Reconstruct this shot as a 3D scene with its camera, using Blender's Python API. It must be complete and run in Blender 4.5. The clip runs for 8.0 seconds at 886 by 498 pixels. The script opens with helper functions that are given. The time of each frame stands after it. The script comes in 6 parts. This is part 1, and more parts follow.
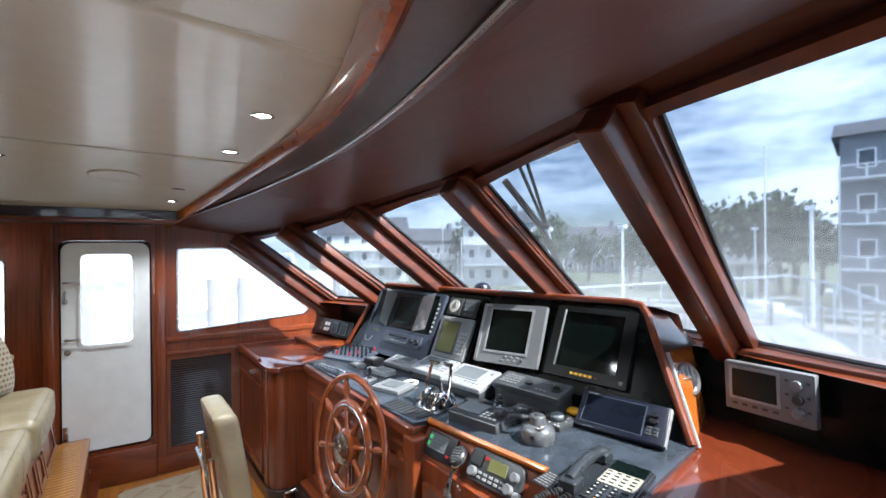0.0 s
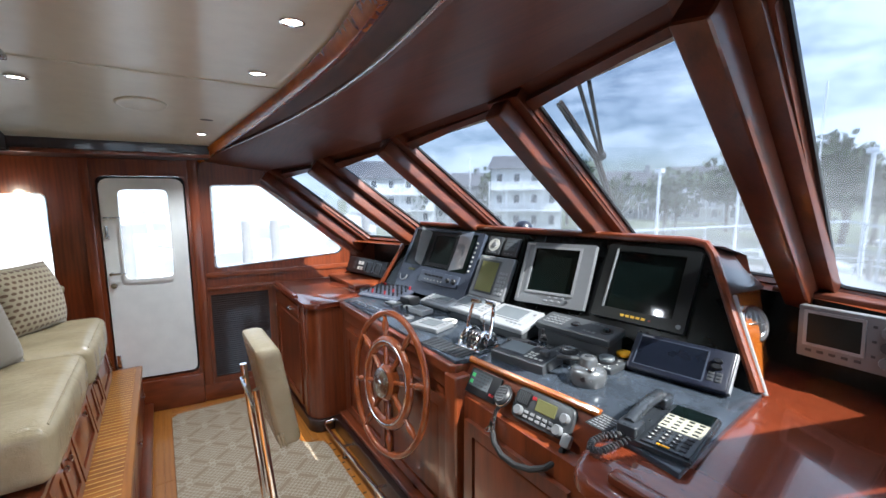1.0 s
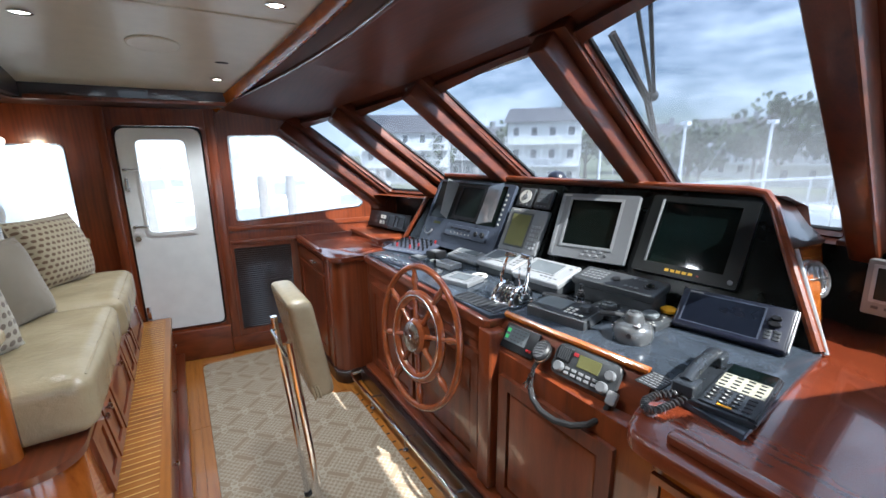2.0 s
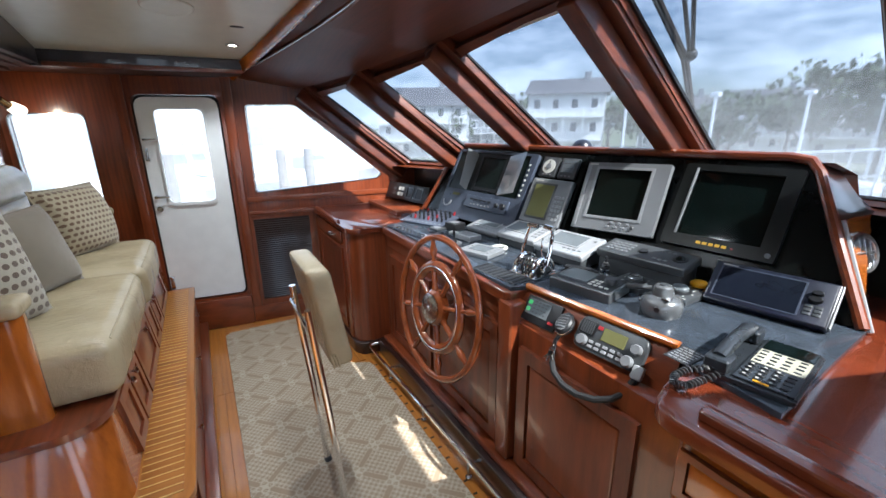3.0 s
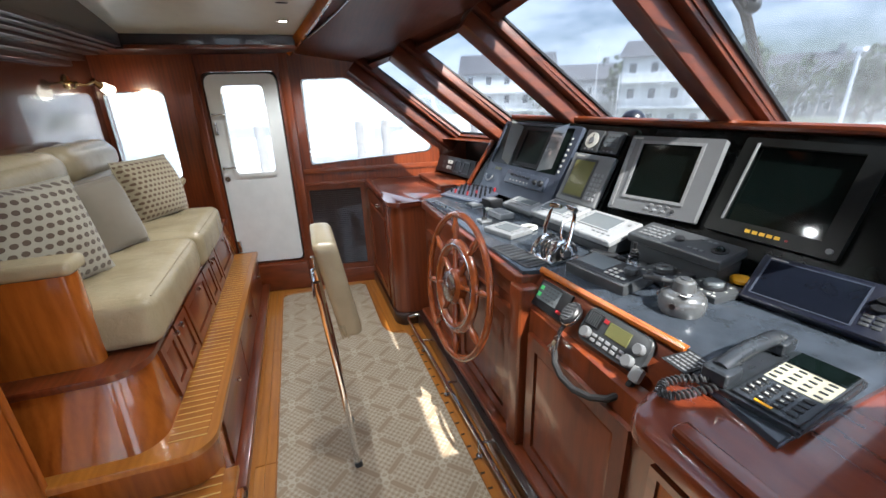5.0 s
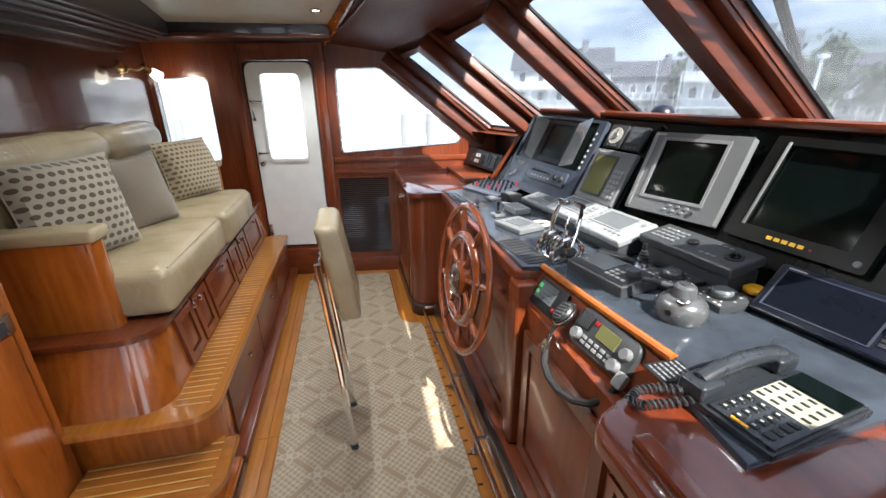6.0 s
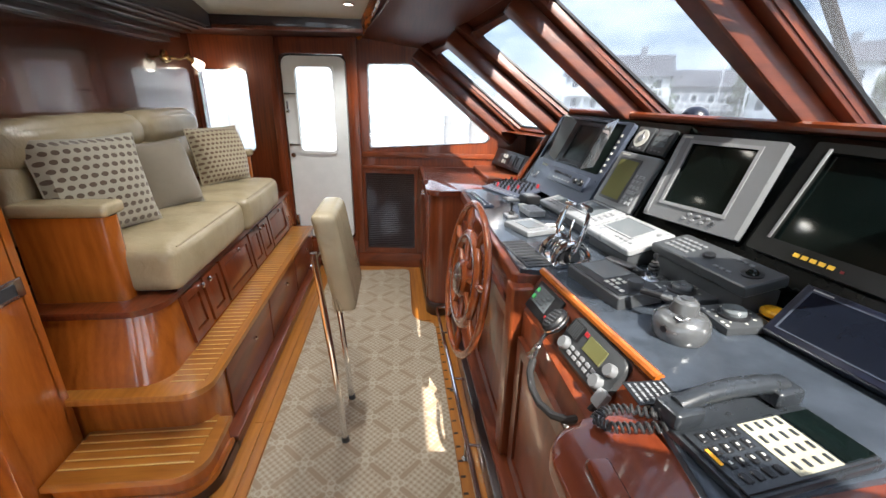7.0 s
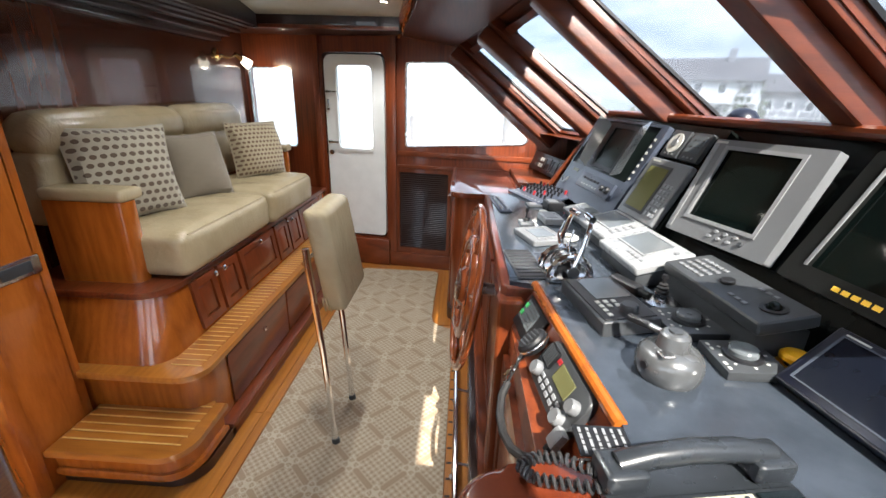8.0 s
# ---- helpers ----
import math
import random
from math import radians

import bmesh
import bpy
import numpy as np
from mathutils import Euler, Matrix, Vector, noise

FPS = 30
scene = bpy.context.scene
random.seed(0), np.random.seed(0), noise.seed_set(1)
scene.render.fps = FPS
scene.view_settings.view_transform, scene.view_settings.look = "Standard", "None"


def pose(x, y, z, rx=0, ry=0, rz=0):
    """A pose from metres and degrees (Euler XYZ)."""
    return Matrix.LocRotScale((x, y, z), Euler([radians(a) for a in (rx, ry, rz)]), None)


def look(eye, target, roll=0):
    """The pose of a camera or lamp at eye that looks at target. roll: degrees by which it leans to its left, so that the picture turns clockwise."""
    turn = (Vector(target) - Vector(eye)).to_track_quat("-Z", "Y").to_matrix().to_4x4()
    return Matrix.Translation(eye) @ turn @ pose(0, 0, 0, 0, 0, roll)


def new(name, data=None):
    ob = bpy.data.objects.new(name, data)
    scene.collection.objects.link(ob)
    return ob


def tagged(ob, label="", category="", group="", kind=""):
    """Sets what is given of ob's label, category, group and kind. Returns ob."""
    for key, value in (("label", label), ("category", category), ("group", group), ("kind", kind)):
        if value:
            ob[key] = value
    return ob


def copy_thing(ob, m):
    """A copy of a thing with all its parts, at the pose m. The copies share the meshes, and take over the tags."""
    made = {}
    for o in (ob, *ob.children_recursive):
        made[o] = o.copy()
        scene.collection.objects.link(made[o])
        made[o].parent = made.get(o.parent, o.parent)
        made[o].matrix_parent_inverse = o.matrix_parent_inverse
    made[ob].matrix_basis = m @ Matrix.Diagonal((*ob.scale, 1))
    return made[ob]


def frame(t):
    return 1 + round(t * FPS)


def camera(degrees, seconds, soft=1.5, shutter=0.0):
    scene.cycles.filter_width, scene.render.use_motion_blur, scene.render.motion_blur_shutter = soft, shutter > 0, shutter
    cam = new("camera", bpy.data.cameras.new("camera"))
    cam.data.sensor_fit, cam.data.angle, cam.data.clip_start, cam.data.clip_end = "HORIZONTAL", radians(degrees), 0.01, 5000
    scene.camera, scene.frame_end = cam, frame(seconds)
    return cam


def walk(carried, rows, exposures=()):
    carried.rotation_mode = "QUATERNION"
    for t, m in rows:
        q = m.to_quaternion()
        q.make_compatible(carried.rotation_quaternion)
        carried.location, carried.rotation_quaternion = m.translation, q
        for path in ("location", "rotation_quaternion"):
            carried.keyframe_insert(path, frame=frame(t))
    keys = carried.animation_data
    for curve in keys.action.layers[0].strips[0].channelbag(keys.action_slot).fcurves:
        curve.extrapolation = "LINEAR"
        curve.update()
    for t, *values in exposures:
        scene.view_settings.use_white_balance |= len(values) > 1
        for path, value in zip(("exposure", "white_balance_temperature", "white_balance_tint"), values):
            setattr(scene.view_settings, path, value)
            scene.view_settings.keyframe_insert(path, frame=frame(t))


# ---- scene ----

# ---------------- camera ----------------
cam = camera(93.1, 8.0)
PATH = [
    (0, (-0.192, -0.239, 1.908), (1.03, 1.344, 1.905), -0.6),
    (0.5, (-0.178, -0.158, 1.877), (0.981, 1.465, 1.74), -0.6),
    (1, (-0.175, -0.073, 1.843), (0.934, 1.57, 1.583), -0.3),
    (1.5, (-0.177, 0.008, 1.817), (0.889, 1.659, 1.446), -0.4),
    (2, (-0.198, 0.064, 1.8), (0.834, 1.713, 1.338), -0.5),
    (3.5, (-0.157, 0.111, 1.753), (0.728, 1.798, 1.142), -0.8),
    (4, (-0.099, 0.097, 1.762), (0.707, 1.81, 1.116), -1.1),
    (4.5, (0.006, 0.065, 1.771), (0.702, 1.815, 1.098), -1.7),
    (6, (0.292, -0.012, 1.739), (0.68, 1.818, 1.031), -0.7),
    (6.5, (0.373, -0.01, 1.71), (0.671, 1.839, 1.008), 0.3),
    (7, (0.481, 0.007, 1.693), (0.68, 1.872, 0.997), 1.1),
    (7.5, (0.62, 0.055, 1.674), (0.688, 1.931, 0.984), 1.7),
    (8, (0.759, 0.101, 1.672), (0.68, 1.976, 0.98), 1.8),
]
EXPOSURES = [(0.0, 1.58, 5480, 6), (2.0, 1.48, 5430, 6), (3.5, 1.45, 5420, 6), (4.5, 1.48, 5600, 6), (6.5, 1.62, 5950, 8), (8.0, 1.65, 6000, 8)]
walk(cam, [(t, look(e, g, r)) for t, e, g, r in PATH], EXPOSURES)

# ---------------- light ----------------
SUN_WAY = Vector((0.325, -0.95, 1.09)).normalized()
world = bpy.data.worlds.new("sky")
scene.world = world
world.use_nodes = True
wn, wl = world.node_tree.nodes, world.node_tree.links
wn.clear()
w_out = wn.new("ShaderNodeOutputWorld")
w_bg = wn.new("ShaderNodeBackground")
w_sky = wn.new("ShaderNodeTexSky")
w_sky.sky_type = "NISHITA"
w_sky.sun_disc = False
w_sky.sun_elevation = math.asin(SUN_WAY.z)
w_sky.sun_rotation = math.atan2(SUN_WAY.x, SUN_WAY.y)
w_co = wn.new("ShaderNodeTexCoord")
w_map = wn.new("ShaderNodeMapping")
w_map.inputs["Scale"].default_value = (2.2, 2.2, 7.0)
w_noise = wn.new("ShaderNodeTexNoise")
w_noise.inputs["Scale"].default_value = 1.6
w_noise.inputs["Detail"].default_value = 7.0
w_noise.inputs["Roughness"].default_value = 0.6
w_ramp = wn.new("ShaderNodeValToRGB")
w_ramp.color_ramp.elements[0].position, w_ramp.color_ramp.elements[1].position = 0.36, 0.62
w_mix = wn.new("ShaderNodeMix")
w_mix.data_type = "RGBA"
w_mix.inputs["B"].default_value = (12.3, 12.7, 13.3, 1)
wl.new(w_co.outputs["Generated"], w_map.inputs["Vector"])
wl.new(w_map.outputs["Vector"], w_noise.inputs["Vector"])
wl.new(w_noise.outputs["Fac"], w_ramp.inputs["Fac"])
wl.new(w_ramp.outputs["Color"], w_mix.inputs["Factor"])
wl.new(w_sky.outputs["Color"], w_mix.inputs["A"])
# a heavier bank of cloud over the far shore, thinning all round
w_bank = wn.new("ShaderNodeVectorMath")
w_bank.operation = "DOT_PRODUCT"
w_bank.inputs[1].default_value = (0.72, 0.69, 0.08)
w_soft = wn.new("ShaderNodeMapRange")
w_soft.interpolation_type = "SMOOTHSTEP"
w_soft.inputs["From Min"].default_value, w_soft.inputs["From Max"].default_value = 0.62, 1.0
w_soft.inputs["To Min"].default_value, w_soft.inputs["To Max"].default_value = 1.0, 0.66
w_dim = wn.new("ShaderNodeVectorMath")
w_dim.operation = "SCALE"
wl.new(w_co.outputs["Generated"], w_bank.inputs[0])
wl.new(w_bank.outputs["Value"], w_soft.inputs["Value"])
wl.new(w_mix.outputs["Result"], w_dim.inputs[0])
wl.new(w_soft.outputs["Result"], w_dim.inputs["Scale"])
wl.new(w_dim.outputs["Vector"], w_bg.inputs["Color"])
wl.new(w_bg.outputs["Background"], w_out.inputs["Surface"])
w_bg.inputs["Strength"].default_value = 0.086

sun = new("sun", bpy.data.lights.new("sun", "SUN"))
sun.data.energy, sun.data.angle, sun.data.color = 5.0, radians(0.6), (1.0, 0.88, 0.74)
sun.matrix_world = look(SUN_WAY * 50, (0, 0, 0))


# ---------------- materials ----------------
def shader(name):
    m = bpy.data.materials.new(name)
    m.use_nodes = True
    n, l = m.node_tree.nodes, m.node_tree.links
    return m, n, l, n["Principled BSDF"]


def coords(n, l, scale=(1, 1, 1), rot=(0, 0, 0), out="Object"):
    c, mp = n.new("ShaderNodeTexCoord"), n.new("ShaderNodeMapping")
    mp.inputs["Scale"].default_value, mp.inputs["Rotation"].default_value = scale, rot
    l.new(c.outputs[out], mp.inputs["Vector"])
    return mp.outputs["Vector"]


def noise_of(n, l, vec, scale, detail=4.0, distort=0.0):
    t = n.new("ShaderNodeTexNoise")
    t.inputs["Scale"].default_value, t.inputs["Detail"].default_value, t.inputs["Distortion"].default_value = scale, detail, distort
    l.new(vec, t.inputs["Vector"])
    return t.outputs["Fac"]


def ramp_of(n, l, fac, stops):
    r = n.new("ShaderNodeValToRGB")
    while len(r.color_ramp.elements) < len(stops):
        r.color_ramp.elements.new(0.5)
    for e, (p, c) in zip(r.color_ramp.elements, stops):
        e.position, e.color = p, (*c, 1)
    l.new(fac, r.inputs["Fac"])
    return r.outputs["Color"]


def calc(n, l, op, a, b=None, c=None):
    t = n.new("ShaderNodeMath")
    t.operation = op
    for i, v in enumerate((a, b, c)):
        if v is None:
            continue
        if isinstance(v, (int, float)):
            t.inputs[i].default_value = v
        else:
            l.new(v, t.inputs[i])
    return t.outputs[0]


def mixed(n, l, fac, a, b, mode="MIX"):
    t = n.new("ShaderNodeMix")
    t.data_type, t.blend_type = "RGBA", mode
    for key, v in (("Factor", fac), ("A", a), ("B", b)):
        if isinstance(v, (int, float)):
            t.inputs[key].default_value = v
        elif isinstance(v, tuple):
            t.inputs[key].default_value = (*v, 1)
        else:
            l.new(v, t.inputs[key])
    return t.outputs["Result"]


def bump(n, l, b, height, strength, distance=0.002):
    t = n.new("ShaderNodeBump")
    t.inputs["Strength"].default_value, t.inputs["Distance"].default_value = strength, distance
    l.new(height, t.inputs["Height"])
    l.new(t.outputs["Normal"], b.inputs["Normal"])


def plain(name, base, rough=0.5, metal=0.0, var=0.12, scale=9.0, relief=0.08, fine=220.0, coat=0.0, spec=0.5):
    """A painted, moulded or cast surface with faint blotches, scuffs and fine relief."""
    m, n, l, b = shader(name)
    v = coords(n, l)
    big, small = noise_of(n, l, v, scale, 5), noise_of(n, l, v, fine, 2)
    lo, hi = tuple(c * (1 - var) for c in base), tuple(min(1, c * (1 + var)) for c in base)
    l.new(ramp_of(n, l, big, [(0.3, lo), (0.7, hi)]), b.inputs["Base Color"])
    r = n.new("ShaderNodeMapRange")
    r.inputs["To Min"].default_value, r.inputs["To Max"].default_value = max(0.02, rough - 0.07), min(1, rough + 0.09)
    l.new(noise_of(n, l, v, scale * 3.1, 6), r.inputs["Value"])
    l.new(r.outputs["Result"], b.inputs["Roughness"])
    b.inputs["Metallic"].default_value = metal
    b.inputs["Coat Weight"].default_value = coat
    b.inputs["Coat Roughness"].default_value = 0.08
    b.inputs["Specular IOR Level"].default_value = spec
    if relief:
        bump(n, l, b, small, relief, 0.001)
    return m


def wood(name, dark, light, grain=(1, 1, 1), rough=0.3, coat=0.6, scale=3.0):
    """Varnished timber: long grain, pores and slow changes of tone. grain: small along the fibre."""
    m, n, l, b = shader(name)
    v = coords(n, l, grain)
    slow = noise_of(n, l, v, scale, 3, 0.6)
    fine = noise_of(n, l, v, scale * 9, 6, 0.3)
    wave = n.new("ShaderNodeTexWave")
    wave.inputs["Scale"].default_value, wave.inputs["Distortion"].default_value = scale * 0.6, 9.0
    wave.inputs["Detail"].default_value = 3.0
    l.new(v, wave.inputs["Vector"])
    f = calc(n, l, "ADD", calc(n, l, "MULTIPLY", slow, 0.66), calc(n, l, "MULTIPLY", fine, 0.24))
    f = calc(n, l, "ADD", f, calc(n, l, "MULTIPLY", wave.outputs["Fac"], 0.12))
    info = n.new("ShaderNodeObjectInfo")
    f = calc(n, l, "ADD", f, calc(n, l, "MULTIPLY", calc(n, l, "SUBTRACT", info.outputs["Random"], 0.5), 0.12))
    mid = tuple((a + c) / 2 for a, c in zip(dark, light))
    l.new(ramp_of(n, l, f, [(0.24, dark), (0.5, mid), (0.80, light)]), b.inputs["Base Color"])
    b.inputs["Roughness"].default_value = rough
    b.inputs["Coat Weight"].default_value = coat
    b.inputs["Coat Roughness"].default_value = 0.06
    bump(n, l, b, fine, 0.05, 0.001)
    return m


MAHOGANY = wood("mahogany_upright", (0.062, 0.013, 0.005), (0.215, 0.047, 0.012), (6, 6, 0.7))
MAHOGANY_X = wood("mahogany_fore_aft", (0.062, 0.013, 0.005), (0.215, 0.047, 0.012), (0.7, 6, 6))
MAHOGANY_Y = wood("mahogany_athwart", (0.062, 0.013, 0.005), (0.215, 0.047, 0.012), (6, 0.7, 6))
MAHOGANY_GLOSS = wood("mahogany_mirror_gloss", (0.040, 0.010, 0.005), (0.12, 0.031, 0.010), (6, 6, 0.7), 0.20, 1.0)
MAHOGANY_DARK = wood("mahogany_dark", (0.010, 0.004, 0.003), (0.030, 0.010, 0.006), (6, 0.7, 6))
CHERRY = wood("honey_mahogany", (0.22, 0.052, 0.007), (0.46, 0.135, 0.016), (4, 4, 0.8), 0.22, 0.9)
MAHOGANY_SATIN = wood("mahogany_satin", (0.045, 0.010, 0.004), (0.115, 0.028, 0.009), (6, 0.7, 6), 0.48, 0.05)
# Posts and frames: mahogany darkened in its colour for their backlit faces.
MAHOGANY_BACKLIT = wood("mahogany_backlit", (0.040, 0.009, 0.004), (0.140, 0.032, 0.009), (0.7, 6, 6), 0.36, 0.35)
WHEELWOOD = wood("wheel_mahogany", (0.13, 0.028, 0.007), (0.33, 0.080, 0.018), (5, 5, 5), 0.22, 0.9)
TEAK = wood("teak_plank", (0.24, 0.078, 0.010), (0.46, 0.18, 0.026), (5, 0.6, 5), 0.30, 0.6)
TEAK_X = wood("teak_plank_across", (0.24, 0.078, 0.010), (0.46, 0.18, 0.026), (0.6, 5, 5), 0.30, 0.6)
HOLLY = wood("pale_inlay", (0.58, 0.36, 0.10), (0.74, 0.50, 0.18), (5, 5, 5), 0.42, 0.3)
WHITE = plain("white_paint", (0.78, 0.79, 0.77), 0.32, var=0.04, relief=0.03)
CEIL = plain("cream_panel", (0.64, 0.63, 0.53), 0.34, var=0.04, relief=0.04, coat=0.15)
DESK = plain("slate_laminate", (0.034, 0.042, 0.054), 0.12, var=0.18, scale=14, relief=0.10)
BLACKPANEL = plain("black_panel", (0.005, 0.0065, 0.006), 0.22, var=0.25, relief=0.02, spec=0.18)
COUNTER = wood("red_counter", (0.085, 0.016, 0.007), (0.165, 0.034, 0.011), (3, 0.8, 3), 0.22, 0.9)
BLACK = plain("black_plastic", (0.010, 0.0105, 0.012), 0.36, var=0.2, spec=0.4)
CHARCOAL = plain("charcoal_plastic", (0.040, 0.044, 0.048), 0.36, var=0.12)
GREY = plain("grey_plastic", (0.155, 0.163, 0.172), 0.30, var=0.07)
LIGHTGREY = plain("light_grey_plastic", (0.245, 0.255, 0.265), 0.28, var=0.06)
BLUEGREY = plain("blue_grey_panel", (0.046, 0.056, 0.080), 0.30, var=0.10)
CASTGREY = plain("cast_grey_paint", (0.14, 0.148, 0.155), 0.24, metal=0.5, var=0.15)
CHROME = plain("chrome", (0.82, 0.83, 0.85), 0.08, metal=1.0, var=0.03, relief=0.0)
STEEL = plain("satin_steel", (0.56, 0.57, 0.58), 0.24, metal=1.0, var=0.06, relief=0.03)
BRASS = plain("polished_brass", (0.78, 0.54, 0.22), 0.16, metal=1.0, var=0.08, relief=0.02)
RUBBER = plain("black_rubber", (0.012, 0.012, 0.013), 0.7, var=0.2)
YELLOW = plain("yellow_plastic", (0.86, 0.42, 0.01), 0.32, var=0.06)
RED = plain("red_plastic", (0.30, 0.018, 0.022), 0.35, var=0.08)
ORANGE = plain("orange_plastic", (0.8, 0.18, 0.02), 0.35, var=0.08)
PALE = plain("pale_print", (0.50, 0.50, 0.46), 0.5, var=0.05)
LCD = plain("olive_display", (0.135, 0.135, 0.055), 0.14, var=0.06, relief=0)
LCDGREEN = plain("grey_green_display", (0.115, 0.130, 0.140), 0.14, var=0.06, relief=0)
GREENKEY = plain("green_key", (0.10, 0.55, 0.16), 0.4, var=0.05)
SCREEN = plain("dark_screen", (0.003, 0.006, 0.0055), 0.02, var=0.2, relief=0, spec=0.28)
SCREENBLUE = plain("blue_dark_screen", (0.006, 0.008, 0.014), 0.16, var=0.1, relief=0, spec=0.3)
BEZEL = plain("black_bezel", (0.008, 0.009, 0.0085), 0.32, var=0.15, spec=0.25)
NAVY = plain("navy_plastic", (0.006, 0.008, 0.018), 0.30, var=0.15)
CORD = plain("grey_cord", (0.030, 0.031, 0.033), 0.30, var=0.1)
DULLSCREEN = plain("unlit_screen", (0.006, 0.010, 0.009), 0.30, var=0.15, relief=0, spec=0.2)
WIPER = plain("wiper_black", (0.010, 0.009, 0.008), 0.9, var=0.2)
RUST = plain("weathered_arm", (0.045, 0.030, 0.024), 0.85, var=0.3)


def glow(name, colour, strength):
    m, n, l, b = shader(name)
    b.inputs["Base Color"].default_value = (*colour, 1)
    b.inputs["Emission Color"].default_value = (*colour, 1)
    b.inputs["Emission Strength"].default_value = strength
    return m


BULB = glow("lamp_bulb", (1.0, 0.90, 0.74), 14.0)
LAMPWHITE = glow("lit_frosted_shade", (1.0, 0.86, 0.66), 1.3)
INDICATOR = glow("amber_key", (0.62, 0.36, 0.03), 0.25)
# Flap colour is lightened to stand in for the window's reflection.
FLAP = plain("glossy_sun_flap", (0.24, 0.26, 0.265), 0.05, var=0.1, relief=0, spec=1.0)
FLAP.node_tree.nodes["Principled BSDF"].inputs["Alpha"].default_value = 0.8


def make_glass(name, tint, glare_film=0.0, dull=0.0, foot_glare=0.0):
    """Clear or tinted glazing, a share of it streaky haze: salty dirt plus painted glare, thicker at the foot if asked.
    """
    m, n, l, b = shader(name)
    b.inputs["Base Color"].default_value = (*tint, 1)
    b.inputs["Transmission Weight"].default_value = 1.0
    b.inputs["IOR"].default_value = 1.02
    b.inputs["Roughness"].default_value = dull
    if glare_film:
        salt_glare = n.new("ShaderNodeBsdfTranslucent")
        salt_glare.inputs["Color"].default_value = (0.87, 0.89, 0.92, 1)
        streak = noise_of(n, l, coords(n, l, (3, 3, 26)), 2.0, 6, 0.4)
        blot = noise_of(n, l, coords(n, l), 2.6, 3)
        r = n.new("ShaderNodeMapRange")
        r.inputs["From Min"].default_value, r.inputs["From Max"].default_value = 0.3, 0.75
        r.inputs["To Min"].default_value, r.inputs["To Max"].default_value = glare_film * 0.55, glare_film * 1.5
        l.new(calc(n, l, "MULTIPLY_ADD", streak, 0.45, calc(n, l, "MULTIPLY", blot, 0.55)), r.inputs["Value"])
        fac = r.outputs["Result"]
        if foot_glare:
            rise = n.new("ShaderNodeSeparateXYZ")
            l.new(coords(n, l), rise.inputs[0])
            foot = n.new("ShaderNodeMapRange")
            foot.inputs["From Min"].default_value, foot.inputs["From Max"].default_value = 1.5, 2.15
            foot.inputs["To Min"].default_value, foot.inputs["To Max"].default_value = 1.0 + foot_glare, 0.2
            l.new(rise.outputs["Z"], foot.inputs["Value"])
            fac = calc(n, l, "MULTIPLY", fac, foot.outputs["Result"])
        mx = n.new("ShaderNodeMixShader")
        l.new(fac, mx.inputs["Fac"])
        l.new(b.outputs["BSDF"], mx.inputs[1])
        l.new(salt_glare.outputs["BSDF"], mx.inputs[2])
        l.new(mx.outputs["Shader"], n["Material Output"].inputs["Surface"])
    return m


# Side-window haze washes out the bright view; the windscreen's mixes salty streaks and glare.
GLASS = make_glass("clear_window_glass", (0.98, 0.98, 0.98), 0.20, 0.20)
TINTED = make_glass("tinted_windscreen_glass", (0.40, 0.435, 0.495), 0.040, 0.13, 0.9)


def make_leather():
    m, n, l, b = shader("cream_leather")
    v = coords(n, l)
    vor = n.new("ShaderNodeTexVoronoi")
    vor.inputs["Scale"].default_value = 260
    l.new(v, vor.inputs["Vector"])
    crease = noise_of(n, l, coords(n, l, (9, 22, 9)), 1.5, 5, 1.2)
    l.new(ramp_of(n, l, noise_of(n, l, v, 5, 5), [(0.3, (0.33, 0.265, 0.155)), (0.7, (0.42, 0.345, 0.215))]), b.inputs["Base Color"])
    b.inputs["Roughness"].default_value = 0.23
    b.inputs["Specular IOR Level"].default_value = 0.65
    h = calc(n, l, "ADD", calc(n, l, "MULTIPLY", vor.outputs["Distance"], 0.12), crease)
    bump(n, l, b, h, 0.5, 0.010)
    return m


LEATHER = make_leather()


def make_fabric(name, ground, spot, cell, dotted=True):
    """Woven cushion cloth; round spots in staggered rows on a ground colour."""
    m, n, l, b = shader(name)
    v = coords(n, l, out="UV")
    sep = n.new("ShaderNodeSeparateXYZ")
    l.new(v, sep.inputs[0])
    weave = n.new("ShaderNodeTexWave")
    weave.inputs["Scale"].default_value = 90
    l.new(v, weave.inputs["Vector"])
    cloth = mixed(n, l, calc(n, l, "MULTIPLY", noise_of(n, l, v, 14, 5), 0.5), ground, tuple(c * 0.7 for c in ground))
    if dotted:
        y = calc(n, l, "MULTIPLY", sep.outputs["Y"], cell)
        row = calc(n, l, "FLOOR", y)
        x = calc(n, l, "ADD", calc(n, l, "MULTIPLY", sep.outputs["X"], cell), calc(n, l, "MULTIPLY", calc(n, l, "MODULO", row, 2.0), 0.5))
        dx = calc(n, l, "SUBTRACT", calc(n, l, "FRACT", x), 0.5)
        dy = calc(n, l, "MULTIPLY", calc(n, l, "SUBTRACT", calc(n, l, "FRACT", y), 0.5), 1.25)
        d = calc(n, l, "SQRT", calc(n, l, "ADD", calc(n, l, "MULTIPLY", dx, dx), calc(n, l, "MULTIPLY", dy, dy)))
        inside = calc(n, l, "LESS_THAN", d, 0.36)
        cloth = mixed(n, l, inside, cloth, spot)
    l.new(cloth, b.inputs["Base Color"])
    b.inputs["Roughness"].default_value = 0.85
    b.inputs["Sheen Weight"].default_value = 0.3
    bump(n, l, b, weave.outputs["Fac"], 0.25, 0.001)
    return m


